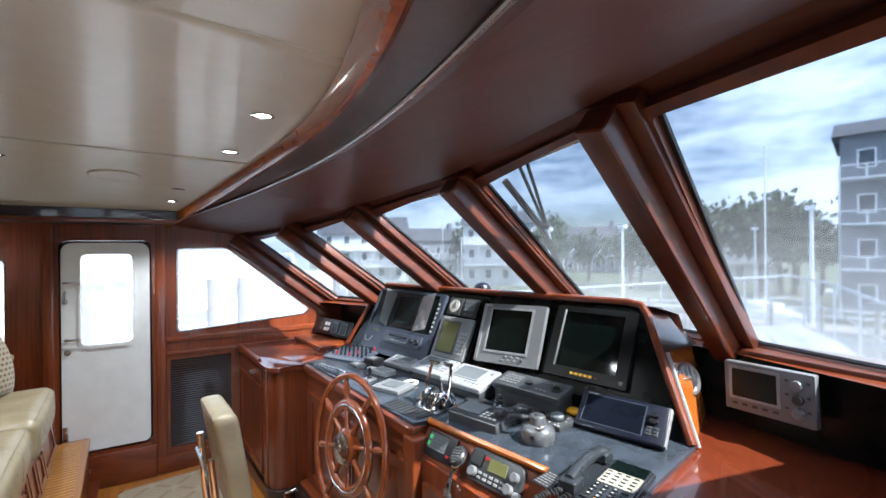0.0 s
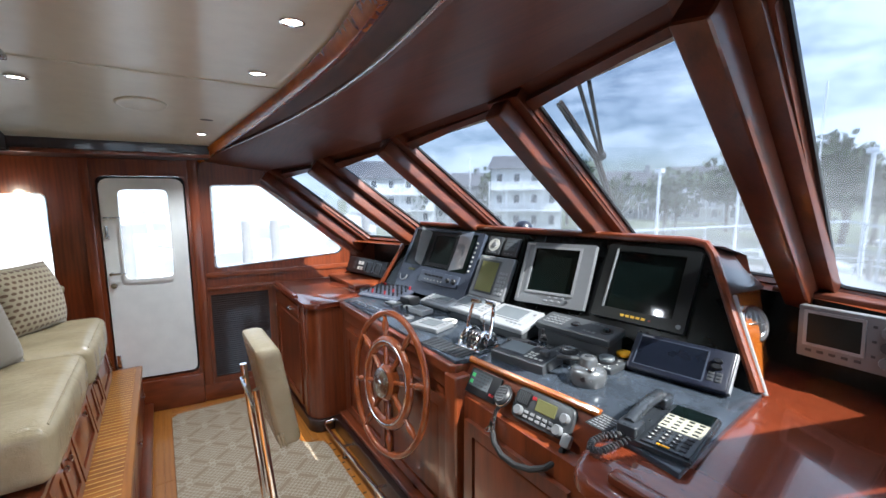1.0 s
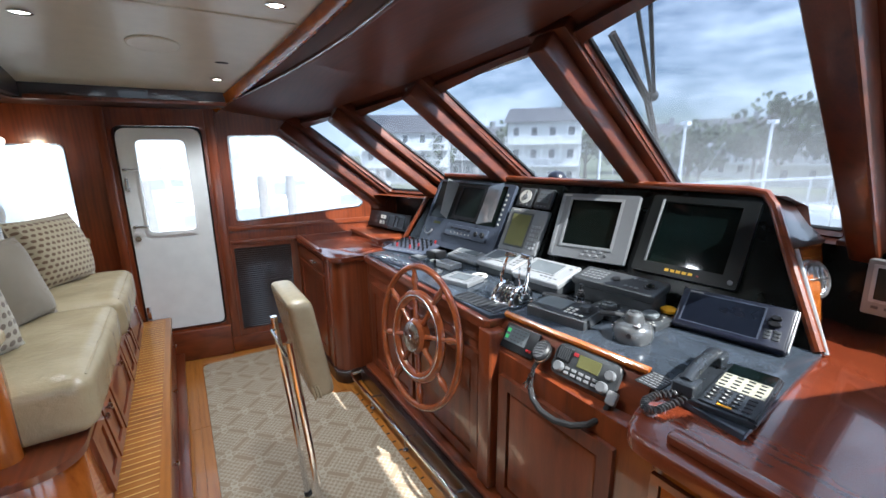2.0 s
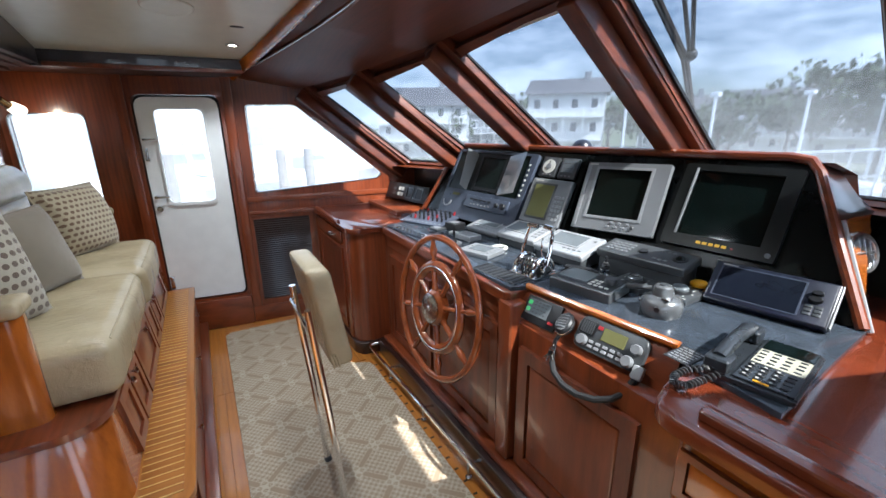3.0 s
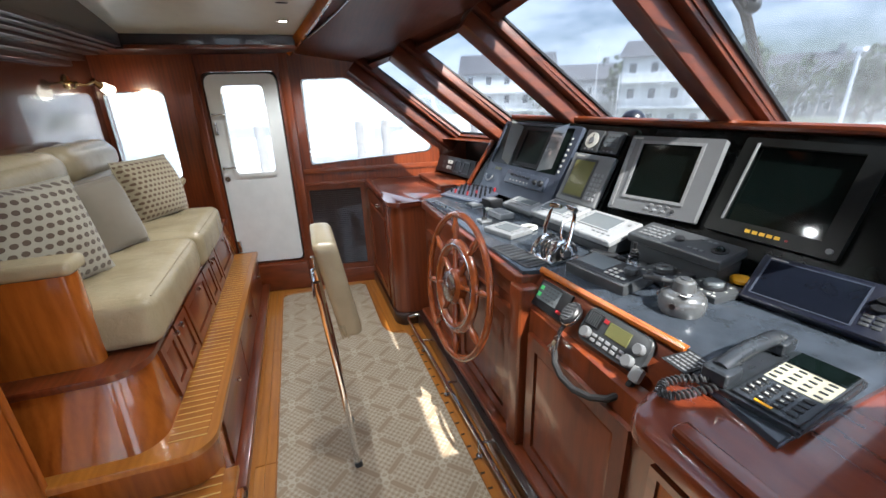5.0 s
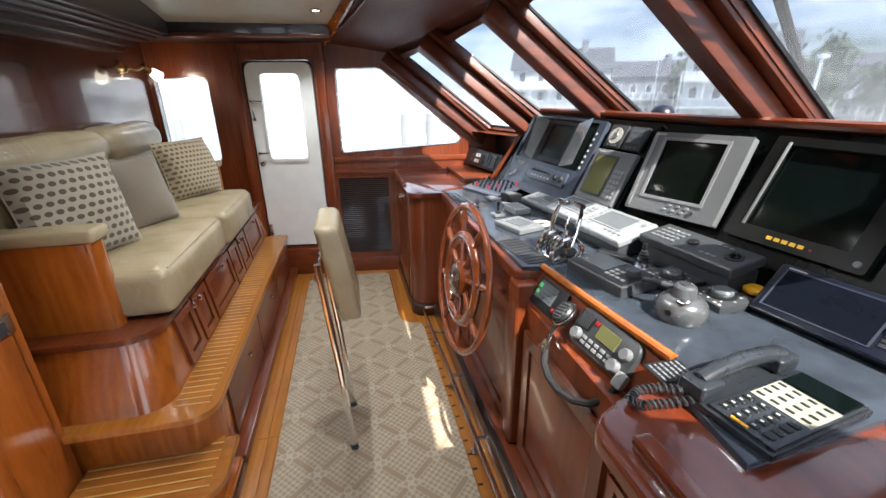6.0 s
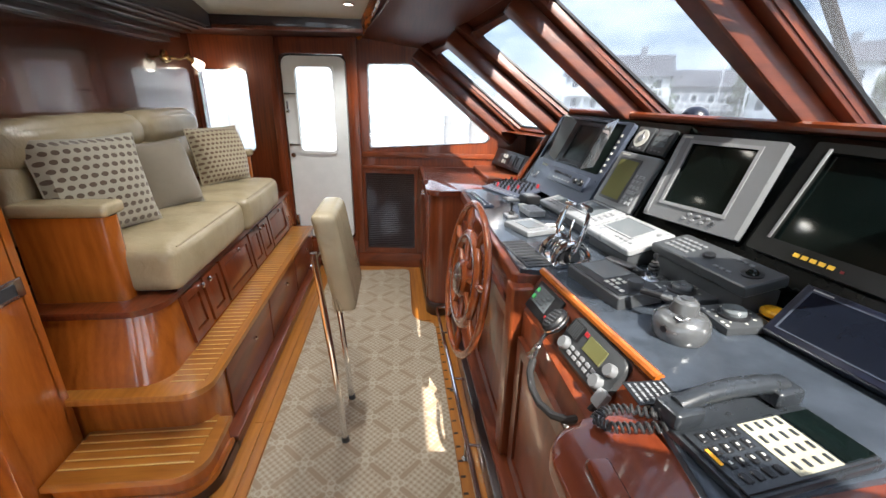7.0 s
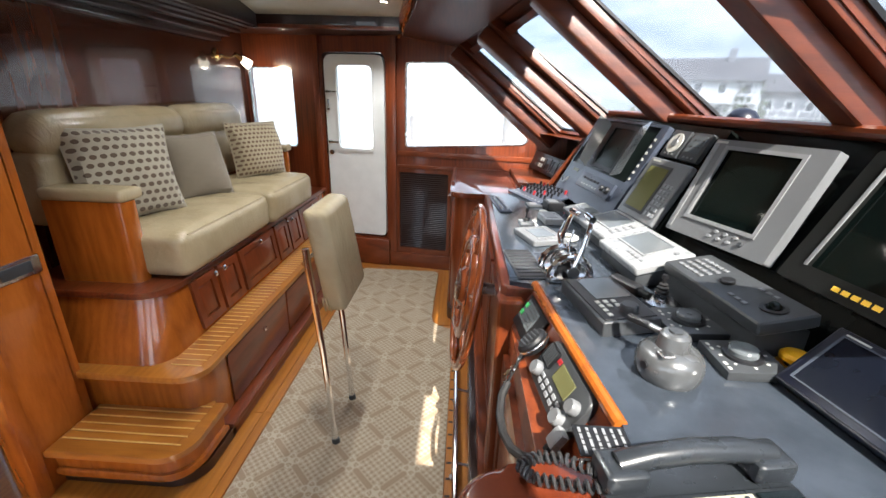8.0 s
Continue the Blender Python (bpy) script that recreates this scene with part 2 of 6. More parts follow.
DOTS = make_fabric("spotted_cloth", (0.42, 0.38, 0.29), (0.11, 0.075, 0.048), 12.5)
DOTS_SMALL = make_fabric("small_spotted_cloth", (0.44, 0.37, 0.24), (0.15, 0.09, 0.05), 14.0)
TAUPE = make_fabric("taupe_cloth", (0.23, 0.19, 0.135), (0, 0, 0), 1.0, False)


def make_carpet():
    """Taupe loop pile with a pale lattice of interlaced rings."""
    m, n, l, b = shader("ring_pattern_carpet")
    sep = n.new("ShaderNodeSeparateXYZ")
    l.new(coords(n, l), sep.inputs[0])

    def cell(axis, size, shift):
        return calc(n, l, "SUBTRACT", calc(n, l, "FRACT", calc(n, l, "ADD", calc(n, l, "MULTIPLY", sep.outputs[axis], 1 / size), shift)), 0.5)

    def span(x, y):
        return calc(n, l, "SQRT", calc(n, l, "ADD", calc(n, l, "MULTIPLY", x, x), calc(n, l, "MULTIPLY", y, y)))

    def ring(d, radius, width):
        return calc(n, l, "LESS_THAN", calc(n, l, "ABSOLUTE", calc(n, l, "SUBTRACT", d, radius)), width)

    fine = 0.29 / 8
    net = calc(n, l, "MAXIMUM", ring(span(cell(0, fine, 0.5), cell(1, fine, 0.5)), 0.46, 0.05), ring(span(cell(0, fine, 0.0), cell(1, fine, 0.0)), 0.46, 0.05))
    f = None
    for s in (0.0, 0.5):
        x, y = cell(0, 0.29, s), cell(1, 0.29, s)
        ax, ay = calc(n, l, "ABSOLUTE", x), calc(n, l, "ABSOLUTE", y)
        diamond = calc(n, l, "LESS_THAN", calc(n, l, "ADD", ax, ay), 0.43)
        g = calc(n, l, "MULTIPLY", net, diamond)
        x2, y2 = cell(0, 0.29, s + 0.5), cell(1, 0.29, s)
        for dx, dy in ((0.07, 0.0), (-0.07, 0.0), (0.0, 0.07), (0.0, -0.07)):
            g = calc(n, l, "MAXIMUM", g, ring(span(calc(n, l, "MULTIPLY", calc(n, l, "SUBTRACT", x2, dx), 1.0 if dx == 0 else 0.8), calc(n, l, "MULTIPLY", calc(n, l, "SUBTRACT", y2, dy), 1.0 if dy == 0 else 0.8)), 0.058, 0.013))
        f = g if f is None else calc(n, l, "MAXIMUM", f, g)
    pile = noise_of(n, l, coords(n, l), 420, 3)
    slow = noise_of(n, l, coords(n, l), 4, 4)
    ground = mixed(n, l, slow, (0.30, 0.222, 0.143), (0.36, 0.272, 0.185))
    line = mixed(n, l, slow, (0.48, 0.41, 0.305), (0.55, 0.48, 0.37))
    c = mixed(n, l, f, ground, line)
    c = mixed(n, l, calc(n, l, "MULTIPLY", pile, 0.30), c, (0.12, 0.085, 0.05))
    l.new(c, b.inputs["Base Color"])
    b.inputs["Roughness"].default_value = 0.82
    bump(n, l, b, calc(n, l, "ADD", pile, calc(n, l, "MULTIPLY", f, 0.5)), 0.5, 0.003)
    return m


CARPET = make_carpet()
WATER = plain("harbour_water", (0.10, 0.13, 0.15), 0.12, var=0.2, scale=0.2, relief=0.5, fine=2.0)
LAND = plain("shore_ground", (0.10, 0.115, 0.06), 0.9, var=0.3, scale=0.3)
SIDING = plain("pale_siding", (0.55, 0.56, 0.56), 0.7, var=0.08, scale=0.8)
SIDING2 = plain("grey_shingle", (0.22, 0.23, 0.25), 0.8, var=0.15, scale=0.8)
ROOF = plain("roof_shingle", (0.085, 0.085, 0.095), 0.85, var=0.2, scale=1.5)
PANE = plain("far_window_pane", (0.05, 0.065, 0.08), 0.1, var=0.2, relief=0)
BARK = plain("bark", (0.07, 0.052, 0.038), 0.9, var=0.3)
LEAF = plain("leaf_green", (0.055, 0.080, 0.038), 0.7, var=0.4, scale=2.0)
PILING = plain("weathered_piling", (0.24, 0.22, 0.20), 0.85, var=0.3)
GELCOAT = plain("white_gelcoat", (0.80, 0.81, 0.82), 0.25, var=0.03)
NONSKID = plain("grey_nonskid", (0.27, 0.285, 0.30), 0.75, var=0.12, scale=3.0, relief=0.3)


# ---------------- mesh helpers ----------------
def linked(name, bm, material, angle=35):
    me = bpy.data.meshes.new(name)
    bmesh.ops.recalc_face_normals(bm, faces=bm.faces[:])
    bm.to_mesh(me)
    bm.free()
    me.materials.append(material)
    me.polygons.foreach_set("use_smooth", [True] * len(me.polygons))
    me.set_sharp_from_angle(angle=radians(angle))
    return new(name, me)


def part(name, bm, material, parent, label=""):
    ob = linked(name, bm, material)
    ob.parent = parent
    ob.matrix_parent_inverse = parent.matrix_basis.inverted()
    return tagged(ob, label)


def thing(name, at, label, category, group="", kind=""):
    ob = new(name)
    ob.empty_display_size = 0.05
    ob.location = at
    return tagged(ob, label, category, group, kind)


def single(name, bm, material, label, category, group="", kind=""):
    return tagged(linked(name, bm, material), label, category, group, kind)


def structure(name, bm, material, label=""):
    return tagged(linked(name, bm, material), label, "", "", "structure")


def B():
    return bmesh.new()


def place(bm, verts, m):
    if m is not None:
        bmesh.ops.transform(bm, matrix=m, verts=verts)


def box(bm, lo, hi, bev=0.0, seg=2, m=None):
    g = bmesh.ops.create_cube(bm, size=1.0)
    s = [b - a for a, b in zip(lo, hi)]
    c = [(a + b) / 2 for a, b in zip(lo, hi)]
    vs = g["verts"]
    bmesh.ops.transform(bm, matrix=Matrix.Translation(c) @ Matrix.Diagonal((*s, 1)), verts=vs)
    if bev:
        es = list({e for v in vs for e in v.link_edges})
        r = bmesh.ops.bevel(bm, geom=es, offset=bev, segments=seg, profile=0.6, affect="EDGES")
        vs = list({v for f in r["faces"] for v in f.verts} | {v for v in vs if v.is_valid})
        seen, todo = set(vs), list(vs)
        while todo:
            for e in todo.pop().link_edges:
                for v in e.verts:
                    if v not in seen:
                        seen.add(v)
                        todo.append(v)
        vs = list(seen)
    place(bm, vs, m)
    return bm


def cyl(bm, p0, p1, r, r2=None, n=16, m=None):
    p0, p1 = Vector(p0), Vector(p1)
    g = bmesh.ops.create_cone(bm, cap_ends=True, segments=n, radius1=r, radius2=r if r2 is None else r2, depth=(p1 - p0).length)
    q = (p1 - p0).to_track_quat("Z", "Y").to_matrix().to_4x4()
    bmesh.ops.transform(bm, matrix=Matrix.Translation((p0 + p1) / 2) @ q, verts=g["verts"])
    place(bm, g["verts"], m)
    return bm


def ball(bm, c, r, n=12, scale=(1, 1, 1), m=None):
    g = bmesh.ops.create_uvsphere(bm, u_segments=n, v_segments=max(6, n // 2 + 2), radius=r)
    bmesh.ops.transform(bm, matrix=Matrix.Translation(c) @ Matrix.Diagonal((*scale, 1)), verts=g["verts"])
    place(bm, g["verts"], m)
    return bm


def tube(bm, pts, r, n=8, closed=False, m=None):
    pts = [Vector(p) for p in pts]
    rings, k = [], len(pts)
    side = None
    for i, p in enumerate(pts):
        a = pts[(i - 1) % k] if closed or i else p
        b = pts[(i + 1) % k] if closed or i < k - 1 else p
        t = (b - a).normalized()
        if side is None:
            side = t.orthogonal().normalized()
        side = (side - t * side.dot(t)).normalized()
        up = t.cross(side)
        rad = r(i / (k - 1)) if callable(r) else r
        rings.append([bm.verts.new(p + (side * math.cos(2 * math.pi * j / n) + up * math.sin(2 * math.pi * j / n)) * rad) for j in range(n)])
    for i in range(k if closed else k - 1):
        a, b = rings[i], rings[(i + 1) % k]
        for j in range(n):
            bm.faces.new((a[j], a[(j + 1) % n], b[(j + 1) % n], b[j]))
    if not closed:
        bm.faces.new(rings[0][::-1])
        bm.faces.new(rings[-1])
    place(bm, [v for q in rings for v in q], m)
    return bm


def lathe(bm, prof, m, n=20):
    """prof: (radius, height) from bottom to top, round z, then placed by m."""
    rings = []
    for r, z in prof:
        rings.append([bm.verts.new((r * math.cos(2 * math.pi * j / n), r * math.sin(2 * math.pi * j / n), z)) for j in range(n)])
    for a, b in zip(rings, rings[1:]):
        for j in range(n):
            bm.faces.new((a[j], a[(j + 1) % n], b[(j + 1) % n], b[j]))
    if prof[0][0] > 1e-4:
        bm.faces.new(rings[0][::-1])
    if prof[-1][0] > 1e-4:
        bm.faces.new(rings[-1])
    place(bm, [v for q in rings for v in q], m)
    return bm


def rounded(pts, r, seg=4):
    """A polygon with its corners rounded; r: one radius or one for each corner."""
    out, k = [], len(pts)
    for i in range(k):
        p, a, b = Vector(pts[i]), Vector(pts[i - 1]), Vector(pts[(i + 1) % k])
        rad = r[i] if isinstance(r, (list, tuple)) else r
        u, v = (a - p).normalized(), (b - p).normalized()
        half = math.acos(max(-1, min(1, u.dot(v)))) / 2
        if rad <= 0 or half > 1.55:
            out.append(tuple(p))
            continue
        d = min(rad / math.tan(half), 0.49 * (a - p).length, 0.49 * (b - p).length)
        s, e = p + u * d, p + v * d
        for j in range(seg + 1):
            t = j / seg
            out.append(tuple(s * (1 - t) ** 2 + p * 2 * t * (1 - t) + e * t * t))
    return out


def rect(x0, y0, x1, y1):
    return [(x0, y0), (x1, y0), (x1, y1), (x0, y1)]


def plate(bm, outer, holes, h0, h1, m=None):
    """A flat sheet with holes, from height h0 to h1 over its own plane."""
    edges, vs = [], []
    for loop in (outer, *holes):
        ring = [bm.verts.new((p[0], p[1], h0)) for p in loop]
        vs += ring
        edges += [bm.edges.new((ring[i], ring[(i + 1) % len(ring)])) for i in range(len(ring))]
    f = [x for x in bmesh.ops.triangle_fill(bm, edges=edges, use_beauty=True)["geom"] if isinstance(x, bmesh.types.BMFace)]
    g = bmesh.ops.extrude_face_region(bm, geom=f)["geom"]
    top = [x for x in g if isinstance(x, bmesh.types.BMVert)]
    bmesh.ops.translate(bm, verts=top, vec=(0, 0, h1 - h0))
    place(bm, vs + top, m)
    return bm


def prism(bm, poly, h0, h1, m=None, bev=0.0):
    lo = [bm.verts.new((p[0], p[1], h0)) for p in poly]
    hi = [bm.verts.new((p[0], p[1], h1)) for p in poly]
    k = len(poly)
    fs = [bm.faces.new(lo[::-1]), bm.faces.new(hi)]
    for i in range(k):
        fs.append(bm.faces.new((lo[i], lo[(i + 1) % k], hi[(i + 1) % k], hi[i])))
    vs = lo + hi
    if bev:
        es = list(fs[1].edges)
        r = bmesh.ops.bevel(bm, geom=es, offset=bev, segments=3, profile=0.5, affect="EDGES")
        vs = list({v for v in vs if v.is_valid} | {v for f in r["faces"] for v in f.verts})
    place(bm, vs, m)
    return bm


def skin(bm, rows, m=None):
    """A sheet through rows of points, all rows of one length."""
    grid = [[bm.verts.new(p) for p in row] for row in rows]
    for a, b in zip(grid, grid[1:]):
        for j in range(len(a) - 1):
            bm.faces.new((a[j], a[j + 1], b[j + 1], b[j]))
    place(bm, [v for r in grid for v in r], m)
    return bm


def axes(o, u, v):
    """A frame at o with its x along u, its y along v."""
    u = Vector(u).normalized()
    v = (Vector(v) - u * Vector(v).dot(u)).normalized()
    w = u.cross(v)
    return Matrix(((u.x, v.x, w.x, o[0]), (u.y, v.y, w.y, o[1]), (u.z, v.z, w.z, o[2]), (0, 0, 0, 1)))


# ---------------- the deckhouse ----------------
C8, S8 = math.cos(radians(8)), math.sin(radians(8))
PORT = axes((0, 4.14, 0), (C8, -S8, 0), (0, 0, 1))          # height over its plane runs into the room
STBD = axes((0, -0.46, 0), (C8, S8, 0), (0, 0, 1))          # height over its plane runs out of the room
SIDE_WINDOW = rounded([(0.205, 1.195), (1.30, 1.265), (1.345, 1.31), (0.60, 1.935), (0.21, 1.93)], [0.03, 0.05, 0.05, 0.12, 0.03], 4)
AFT_WINDOW = rounded(rect(-1.335, 1.14, -0.88, 1.865), 0.05)
DOORWAY = rounded(rect(-0.575, 0.285, 0.028, 2.0), 0.07)
SIDE_SHAPE = [(-1.45, 0), (2.3, 0), (2.3, 1.36), (1.66, 1.36), (0.80, 2.06), (0.62, 2.52), (-1.45, 2.52)]


def ceiling_z(y):
    return 2.445 - 0.05 * (y - 1.8) ** 2


def side_walls():
    bm = plate(B(), SIDE_SHAPE, [SIDE_WINDOW, AFT_WINDOW, DOORWAY], -0.07, 0.0, PORT)
    structure("wall_port", bm, MAHOGANY, "dark red mahogany panelling with windows and a doorway")
    bm = plate(B(), SIDE_SHAPE, [SIDE_WINDOW, AFT_WINDOW, DOORWAY], 0.0, 0.07, STBD)
    structure("wall_starboard", bm, MAHOGANY, "dark red mahogany panelling behind the viewer")
    for i, (m, sgn) in enumerate(((PORT, 1), (STBD, -1))):
        for j, hole in enumerate((SIDE_WINDOW, AFT_WINDOW)):
            w = thing(f"window_{1 + i * 2 + j}", m @ Vector((sum(p[0] for p in hole) / len(hole), 1.5, 0)), "fixed side window with a slim bright metal rim", "window", "", "structure")
            c = Vector((sum(p[0] for p in hole) / len(hole), sum(p[1] for p in hole) / len(hole)))
            inner = [tuple(c + (Vector(p) - c) * 0.975) for p in hole]
            part("window_frame", plate(B(), [tuple(c + (Vector(p) - c) * 0.998) for p in hole], [inner], -0.03 * sgn, 0.006 * sgn, m), STEEL, w)
            g = part("pane", prism(B(), [tuple(c + (Vector(p) - c) * 0.99) for p in hole], -0.025 * sgn, -0.019 * sgn, m), GLASS, w)
            g.visible_shadow = False


def weather_door(m, sgn, name):
    d = thing(name, m @ Vector((-0.27, 0.3, 0)), "closed white painted weathertight door with rounded glazed light", "door", "", "structure")
    leaf = rounded(rect(-0.562, 0.305, 0.012, 1.982), [0.05, 0.05, 0.085, 0.085])
    light = rounded(rect(-0.447, 1.145, -0.095, 1.905), 0.055)
    mid = Vector((-0.2735, 1.1425))
    # Added black ring closes the gap and stands for the shadow round the leaf.
    part("gasket", plate(B(), [tuple(mid + (Vector(p) - mid) * 0.9985) for p in DOORWAY], [[tuple(mid + (Vector(p) - mid) * 0.93) for p in leaf]], -0.062 * sgn, -0.038 * sgn, m), RUBBER, d, "added dark ring for the shadow round the leaf")
    part("leaf", plate(B(), leaf, [light], -0.035 * sgn, 0.012 * sgn, m), WHITE, d)
    c = Vector((-0.271, 1.525))
    part("light_frame", plate(B(), [tuple(c + (Vector(p) - c) * 1.035) for p in light], [[tuple(c + (Vector(p) - c) * 0.965) for p in light]], 0.0125 * sgn, 0.026 * sgn, m), WHITE, d)
    g = part("pane", prism(B(), light, -0.016 * sgn, -0.010 * sgn, m), GLASS, d)
    g.visible_shadow = False
    h = part("lever_handle", cyl(B(), (-0.525, 1.215, 0.012 * sgn), (-0.525, 1.215, 0.06 * sgn), 0.013, m=m), STEEL, d, "satin steel lever handle")
    bm = box(B(), (-0.535, 1.206, 0.048 * sgn if sgn > 0 else -0.06), (-0.43, 1.224, 0.06 if sgn > 0 else -0.048), 0.006, m=m)
    part("lever", bm, STEEL, h)
    part("lock", cyl(B(), (-0.522, 1.115, 0.012 * sgn), (-0.522, 1.115, 0.03 * sgn), 0.022, m=m), STEEL, d)
    bm = box(B(), (-0.545, 1.655, min(0.012 * sgn, 0.045 * sgn)), (-0.505, 1.675, max(0.012 * sgn, 0.045 * sgn)), 0.004, m=m)
    box(bm, (-0.545, 1.658, min(0.03 * sgn, 0.042 * sgn)), (-0.44, 1.672, max(0.03 * sgn, 0.042 * sgn)), 0.003, m=m)
    part("hold_back", bm, STEEL, d)
    bm = cyl(B(), (-0.533, 1.52, 0.02 * sgn), (-0.533, 1.60, 0.02 * sgn), 0.009, m=m)
    box(bm, (-0.548, 1.5, 0.0), (-0.518, 1.525, 0.03), 0.004, m=m)
    part("bolt", bm, STEEL, d)
    bm = box(B(), (-0.555, 0.42, min(0.012 * sgn, 0.03 * sgn)), (-0.525, 0.53, max(0.012 * sgn, 0.03 * sgn)), 0.005, m=m)
    part("hinge", bm, STEEL, d)


def wall_trim():
    # raised frames on the port side: door casing, louvre panel, dado and sill
    bm = plate(B(), rect(-0.655, 0.0, 0.105, 2.13), [DOORWAY], 0.0015, 0.022, PORT)
    structure("trim_door_casing", bm, MAHOGANY, "varnished mahogany door casing")
    for x0, x1 in ((-0.665, -0.60), (0.055, 0.13)):
        structure("trim_stile", box(B(), (x0, 0.0, 0.022), (x1, 2.15, 0.04), 0.008, m=PORT), MAHOGANY)
    structure("trim_door_sill", box(B(), (-0.60, 0.0, 0.022), (0.055, 0.27, 0.06), 0.008, m=PORT), MAHOGANY_X)
    structure("trim_dado", box(B(), (0.13, 1.0, 0.001), (1.5, 1.035, 0.035), 0.010, m=PORT), MAHOGANY_X)
    structure("trim_window_sill", box(B(), (0.13, 1.115, 0.001), (1.55, 1.16, 0.012), 0.004, m=PORT), MAHOGANY_X)
    bm = plate(B(), rect(0.13, 0.0, 0.66, 1.0), [rect(0.155, 0.20, 0.63, 0.965)], 0.001, 0.022, PORT)
    structure("trim_panel_frame", bm, MAHOGANY, "mahogany frame round a slatted panel")
    structure("baseboard", box(B(), (0.055, 0.0, 0.022), (0.70, 0.15, 0.045), 0.01, m=PORT), MAHOGANY_X)
    p = thing("louvre_panel", PORT @ Vector((0.39, 0.2, 0)), "dark slatted mahogany locker panel below the side window", "panel")
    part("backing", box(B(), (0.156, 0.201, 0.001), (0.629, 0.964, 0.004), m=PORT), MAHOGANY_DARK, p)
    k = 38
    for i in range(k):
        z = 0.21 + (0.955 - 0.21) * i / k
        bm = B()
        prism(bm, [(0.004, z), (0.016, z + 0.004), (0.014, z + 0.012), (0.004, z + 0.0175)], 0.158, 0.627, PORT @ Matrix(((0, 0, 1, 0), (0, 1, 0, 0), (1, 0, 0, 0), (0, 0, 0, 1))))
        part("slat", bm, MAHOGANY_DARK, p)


def aft_walls():
    structure("wall_aft", box(B(), (-1.45, 1.58, 0), (-1.36, 4.36, 2.52)), MAHOGANY_GLOSS, "glossy mahogany bulkhead behind the settee")
    bm = box(B(), (-1.36, 1.585, 0), (-0.95, 1.625, 2.52))
    box(bm, (-1.02, 1.36, 0), (-0.95, 1.59, 2.52))
    structure("wall_stub", bm, CHERRY, "honey-toned mahogany bulkhead end beside the steps")
    structure("trim_post", box(B(), (-1.03, 1.30, 0), (-0.94, 1.36, 2.3), 0.012), CHERRY)
    structure("wall_companionway", box(B(), (-1.75, -0.75, 0), (-1.68, 1.72, 2.52)), MAHOGANY_DARK, "dark bulkhead of the passage")
    latch = thing("flush_latch", (-0.95, 1.52, 0.98), "satin steel flush latch set in the bulkhead", "latch")
    part("plate", box(B(), (-0.95, 1.42, 0.945), (-0.942, 1.60, 1.02), 0.006), STEEL, latch)
    part("recess", box(B(), (-0.942, 1.44, 0.96), (-0.939, 1.56, 1.005), 0.004), CHARCOAL, latch)


def ceiling():
    bm = B()
    for a, b in ((-0.62, 0.765), (0.785, 2.44), (2.46, 3.86)):
        k = 16
        ys = [a + (b - a) * i / k for i in range(k + 1)]
        skin(bm, [[(-1.0, y, ceiling_z(y)), (edge_x(y) + 0.03, y, ceiling_z(y))] for y in ys])
        skin(bm, [[(-1.0, y, ceiling_z(y) + 0.012), (edge_x(y) + 0.03, y, ceiling_z(y) + 0.012)] for y in ys])
        for y in (a, b):
            skin(bm, [[(-1.0, y, ceiling_z(y)), (edge_x(y) + 0.03, y, ceiling_z(y))], [(-1.0, y, ceiling_z(y) + 0.012), (edge_x(y) + 0.03, y, ceiling_z(y) + 0.012)]])
    for y in (0.775, 2.45):
        box(bm, (-1.0, y - 0.022, ceiling_z(y) - 0.006), (edge_x(y) + 0.02, y + 0.022, ceiling_z(y) + 0.004), 0.003)
    structure("ceiling", bm, CEIL, "cream lacquered ceiling panels with raised seams")
    structure("ceiling_deck", box(B(), (-1.8, -0.8, 2.525), (1.35, 4.5, 2.58)), WHITE)
    # Beam and cornice wood is near black to hold the shade under the ceiling.
    structure("trim_beam_port", box(B(), (-1.36, 3.84, 2.135), (0.20, 4.24, 2.5), 0.012), MAHOGANY_DARK, "mahogany beam casing below the ceiling, shade put into its colour")
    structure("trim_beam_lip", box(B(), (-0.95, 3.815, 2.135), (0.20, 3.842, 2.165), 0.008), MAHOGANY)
    structure("trim_cornice", box(B(), (-1.36, -0.6, 2.16), (-0.965, 3.84, 2.5), 0.006), MAHOGANY_DARK, "stepped cornice over the settee, shade put into its colour")
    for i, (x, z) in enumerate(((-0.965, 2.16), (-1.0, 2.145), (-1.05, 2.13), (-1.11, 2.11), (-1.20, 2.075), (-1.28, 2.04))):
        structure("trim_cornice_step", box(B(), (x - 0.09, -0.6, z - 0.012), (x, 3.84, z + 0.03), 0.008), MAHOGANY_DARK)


def edge_x(y):
    return 0.455 - (0.075 if y > 2 else 0.118) * (y - 2) ** 2


def silver(y):
    return 0.53 - 0.095 * (y - 2.1) ** 2, 2.30 - 0.035 * (y - 2) ** 2


# windscreen posts: head, and the way down to the sill
SILL_Z = 1.39
NODES = [
    ((0.77, 4.05, 2.055), (1.25, -0.13, -1)),
    ((0.98, 3.272, 2.105), (1.30, -0.18, -1)),
    ((1.22, 2.505, 2.20), (1.28, -0.12, -1)),
    ((1.295, 1.46, 2.285), (1.34, 0.03, -1)),
    ((1.07, 0.465, 2.345), (1.42, 0.10, -1)),
    ((0.80, -0.425, 2.345), (1.42, 0.16, -1)),
]
HEADS = [Vector(t) for t, d in NODES]
SILLS = [Vector(t) + Vector(d) * (t[2] - SILL_Z) for t, d in NODES]


